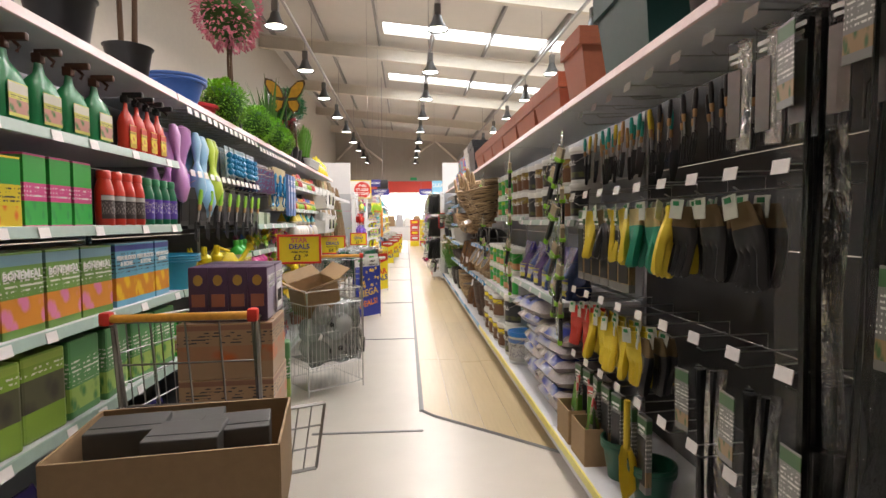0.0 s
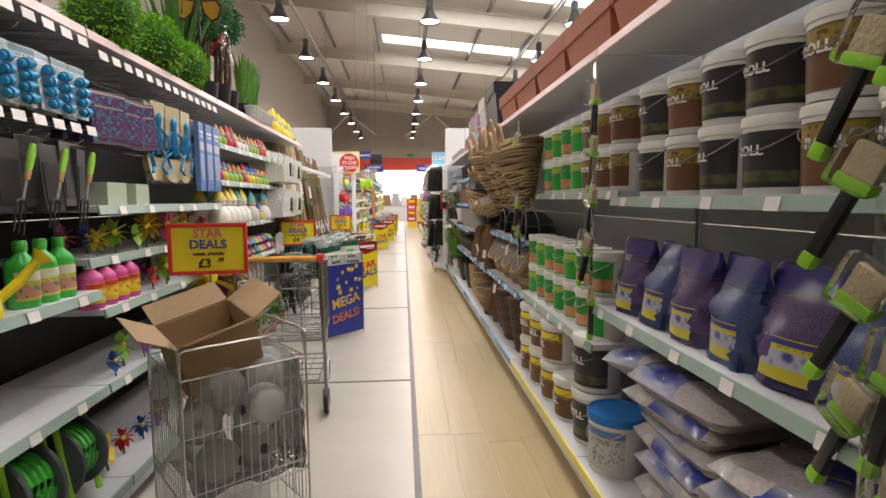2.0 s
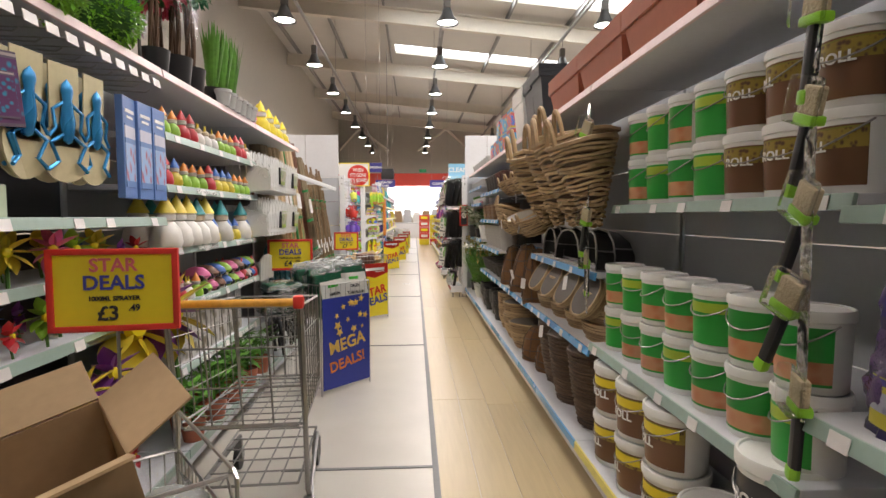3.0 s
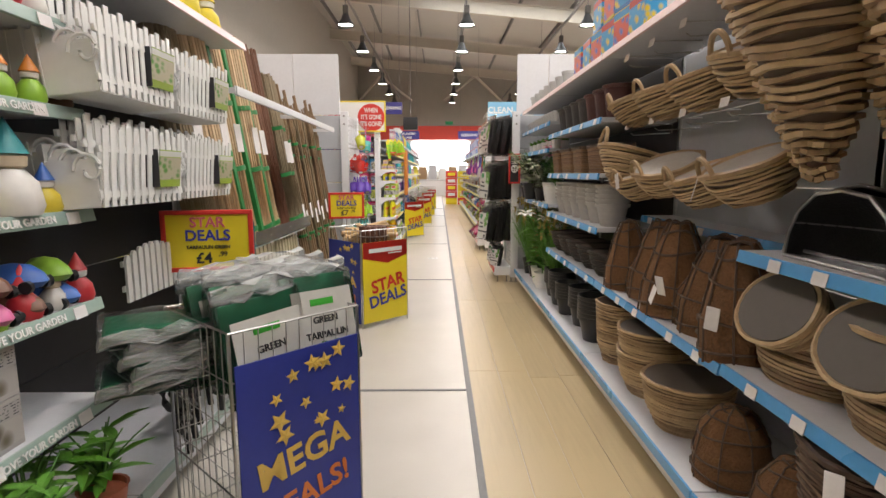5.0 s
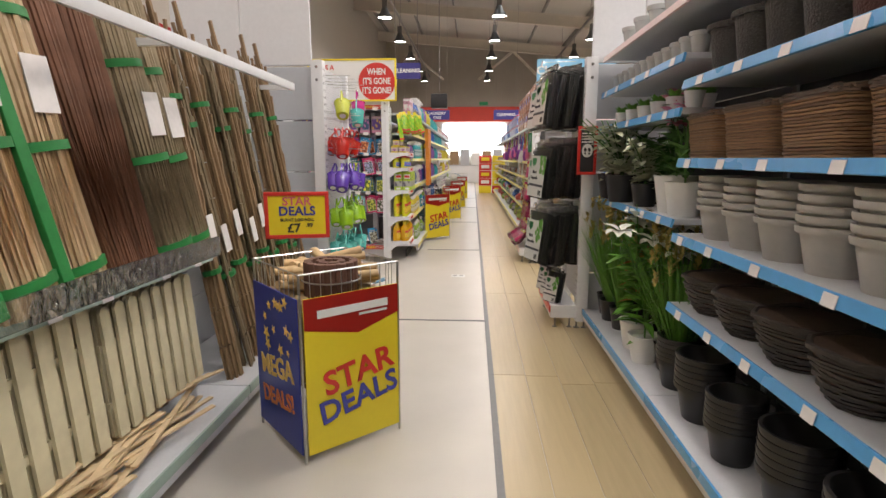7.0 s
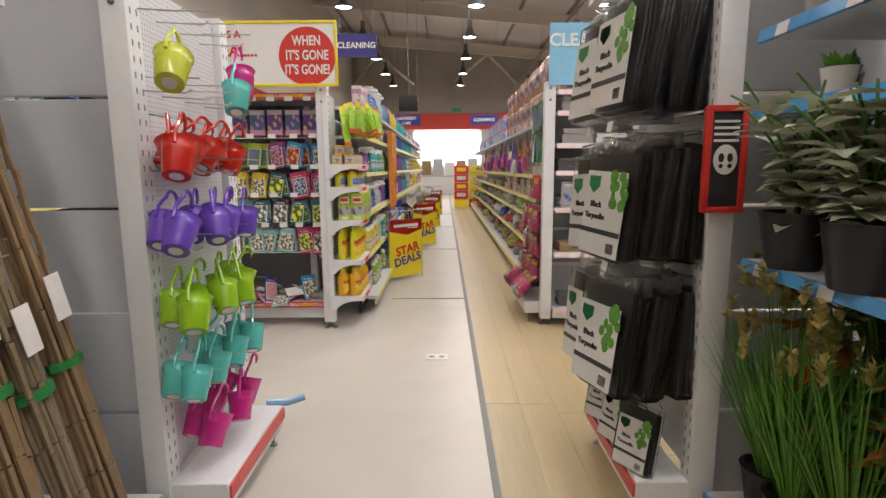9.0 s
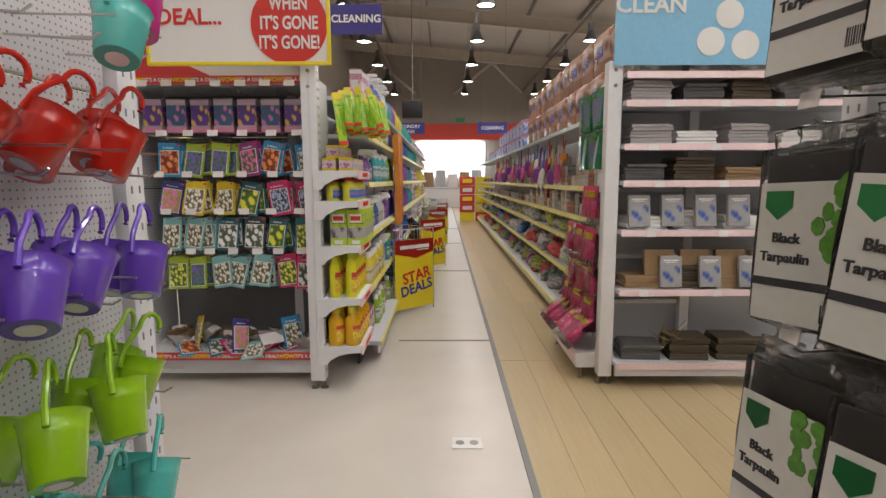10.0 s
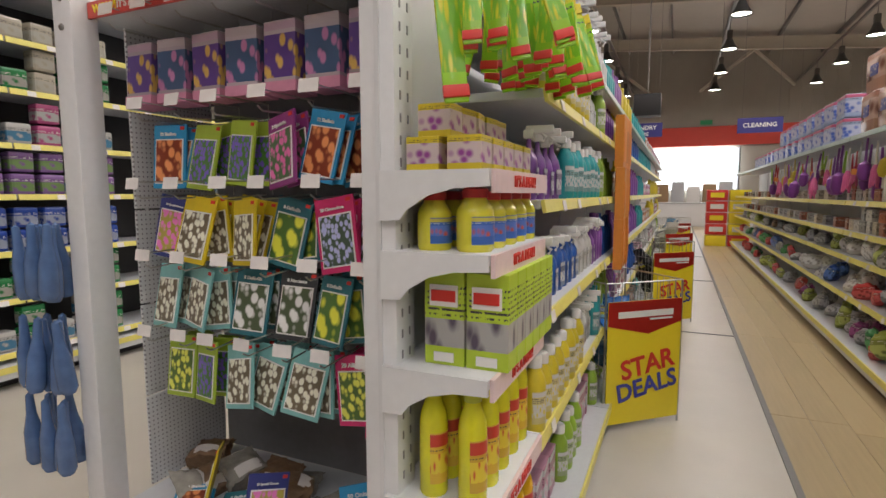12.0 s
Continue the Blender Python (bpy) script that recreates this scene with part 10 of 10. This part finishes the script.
for k in range(16):
    a, b = Vector((rnd.uniform(-0.15, 0.2), rnd.uniform(0, 0.15), 0.01)), Vector((rnd.uniform(-0.15, 0.2), rnd.uniform(0, 0.15), rnd.uniform(0.1, 0.25)))
    tube(bm, [a, (a + b) / 2 + Vector((0.03, 0, 0.03)), b], 0.003, 5)
part("wires", bm, mat("brass_wire", (0.45, 0.36, 0.18), 0.35, 0.9), wr_)
pcs = [Stock(carton(0.26, 0.2, 0.22, m_, l_, "boxed_goods")) for m_, l_ in ((printed("beige_bag_box", (0.42, 0.38, 0.32), (0.5, 0.46, 0.4), (0.2, 0.18, 0.15), (0.5, 0.48, 0.42), 0.1, 0.5, 0.9, 3), "beige boxed goods on top of end display"), (mat("navy_box", (0.02, 0.025, 0.05), 0.4), "dark navy box on top of end display"))]
for j in range(5):
    pcs[0 if j < 3 else 1].put(1.9 + 0.29 * j, 14.88, 1.91, rnd.uniform(-8, 8))

# bins farther along the aisle
for (x, y), lab in (((0.155, 16.98), "wire dump bin of blue bags with yellow star deals board"), ((0.28, 19.6), "wire dump bin of dark goods with yellow star deals board"), ((0.33, 22.3), "wire dump bin of white goods with yellow star deals board"), ((0.36, 25.2), "wire dump bin of white goods")):
    dump_bin((x, y, 0), 42, 0.5, 0.72, lab, side=False)
bagm = [Stock(pouch(0.17, 0.12, 0.2, m_, YPANEL, l_, k)) for k, (m_, l_) in enumerate(((mat("blue_foil_bag", (0.03, 0.14, 0.45), 0.2, coat=0.3), "blue foil bag piled in bin"), (BLACK, "black folded goods piled in bin"), (redmix[6], "white wrapped goods piled in bin"), (mat("light_blue_bag", (0.2, 0.4, 0.6), 0.25), "light blue bag piled in bin")))]
for (x, y), pick, top in (((0.155, 16.98), (0, 0, 3), 0.55), ((0.28, 19.6), (1, 1, 1), 0.6), ((0.33, 22.3), (2, 2, 2), 0.75), ((0.36, 25.2), (2, 2, 3), 0.7)):
    for k in range(26 if y < 18 else 13):
        a, r = rnd.uniform(0, 6.28), 0.1 * math.sqrt(rnd.random())
        bagm[rnd.choice(pick)].put(x + math.cos(a) * r, y + math.sin(a) * r, 0.32 + (top - 0.3) * rnd.random() * (1 - r), rnd.uniform(0, 360), rnd.uniform(-90, 90), rnd.uniform(-30, 30))

# tall wall shelving to the side
WALLG = []
for k, (n_, a, b) in enumerate((("green", (0.03, 0.25, 0.08), (0.5, 0.5, 0.45)), ("blue", (0.03, 0.08, 0.40), (0.4, 0.45, 0.6)), ("lilac", (0.30, 0.16, 0.42), (0.25, 0.4, 0.15)), ("pink", (0.6, 0.12, 0.3), (0.6, 0.6, 0.6)), ("white", (0.6, 0.6, 0.58), (0.1, 0.3, 0.5)), ("cream", (0.55, 0.5, 0.4), (0.6, 0.58, 0.5)))):
    WALLG.append(Stock(carton(0.16, 0.12, 0.15, printed("wall_pack_" + n_, tuple(q * 0.7 for q in a), tuple(q * 0.6 for q in a), tuple(q * 0.6 for q in b), tuple(q * 0.75 for q in a), 0.15, 0.6, 0.8, 4, 0.25), n_ + " soft pack of toiletries on wall shelf", "toiletry_pack", bevel=0.02)))
for z, pick in ((2.33, (0, 0, 5)), (2.0, (0, 1, 5)), (1.64, (3, 4, 3)), (1.3, (2, 2, 4)), (0.92, (1, 1, 1)), (0.6, (2, 0, 4)), (0.24, (0, 4))):
    y = 14.2
    while y < 19.5:
        s_ = rnd.choice(pick)
        for lev in range(2 if z < 2.3 and rnd.random() < 0.55 else 1):
            WALLG[s_].put(-3.62, y, z + 0.151 * lev, 90 + rnd.uniform(-6, 6), size=0.97)
        y += 0.19 if y < 16.3 else 0.6
clearbox = Stock(trough(0.4, 0.34, 0.26, mat("clear_storage_box", (0.45, 0.46, 0.46), 0.2), "clear plastic storage boxes stacked on top", 3))
for j in range(7):
    clearbox.put(-3.85, 14.8 + 0.55 * j, 2.69, 90)
# bottles clipped to the post side
BB = mat("blue_white_bottle", (0.09, 0.17, 0.36), 0.2, coat=0.4, vary=0.4, grain=18)
bb = thing("brush_pack", "blue and white long bottle pack hanging on the post", "pack", "post packs")
bm = bmesh.new()
lathe(bm, [(0, 0), (0.012, -0.01), (0.016, -0.08), (0.028, -0.14), (0.03, -0.24), (0.02, -0.26), (0, -0.262)], 12)
part("bottle", bm, BB, bb, smooth=True)
bbs = Stock(bb)
for z in (1.2, 0.88, 0.6):
    for j in range(7):
        bbs.put(-1.42 - 0.03 * j, 14.80 + 0.03 * (j % 3), z + rnd.uniform(-0.01, 0.01), rnd.uniform(0, 90), rnd.uniform(-5, 5), rnd.uniform(-6, 6))
sock = thing("floor_socket", "white round-cornered floor socket plate", "socket", "", (0.73, 14.12, 0))
box_part("plate", (0, 0, 0.003), (0.15, 0.11, 0.006), WPLAST, sock, bevel=0.002)
for sx in (-1, 1):
    bm = bmesh.new()
    lathe(bm, [(0, 0.0062), (0.022, 0.0062), (0.022, 0.0075), (0, 0.0075)], 12, (sx * 0.035, 0, 0))
    part("lid", bm, STEEL, sock)

# ---- planks of the walkway ----
plank_me = {}
rnd = random.Random(5)
PW, col = 0.192, 0
x = WOOD0
while x < WOOD1 - 0.05:
    y = edge(x + PW / 2)
    first = True
    while y < 37.9:
        ln = min((0.6 + 1.4 * rnd.random()) if first else 1.95, 38 - y)
        key = round(ln, 2) if first or ln < 1.9 else 1.95
        if key not in plank_me or first:
            bm = bmesh.new()
            vs = bm_box(bm, (0, 0, 0.0), (PW - 0.003, key - 0.003, 0.006), bevel=0.0012)
            if first:
                for v in bm.verts:
                    if v.co.y < 0:
                        v.co.y -= (v.co.x) * 0.93
            me = to_mesh("plank", bm, PLANK)
            if not first:
                plank_me[key] = me
        else:
            me = plank_me[key]
        shared("plank", me, floor, (x + PW / 2, y + key / 2, 0.0015))
        y += key
        first = False
    x += PW
    col += 1
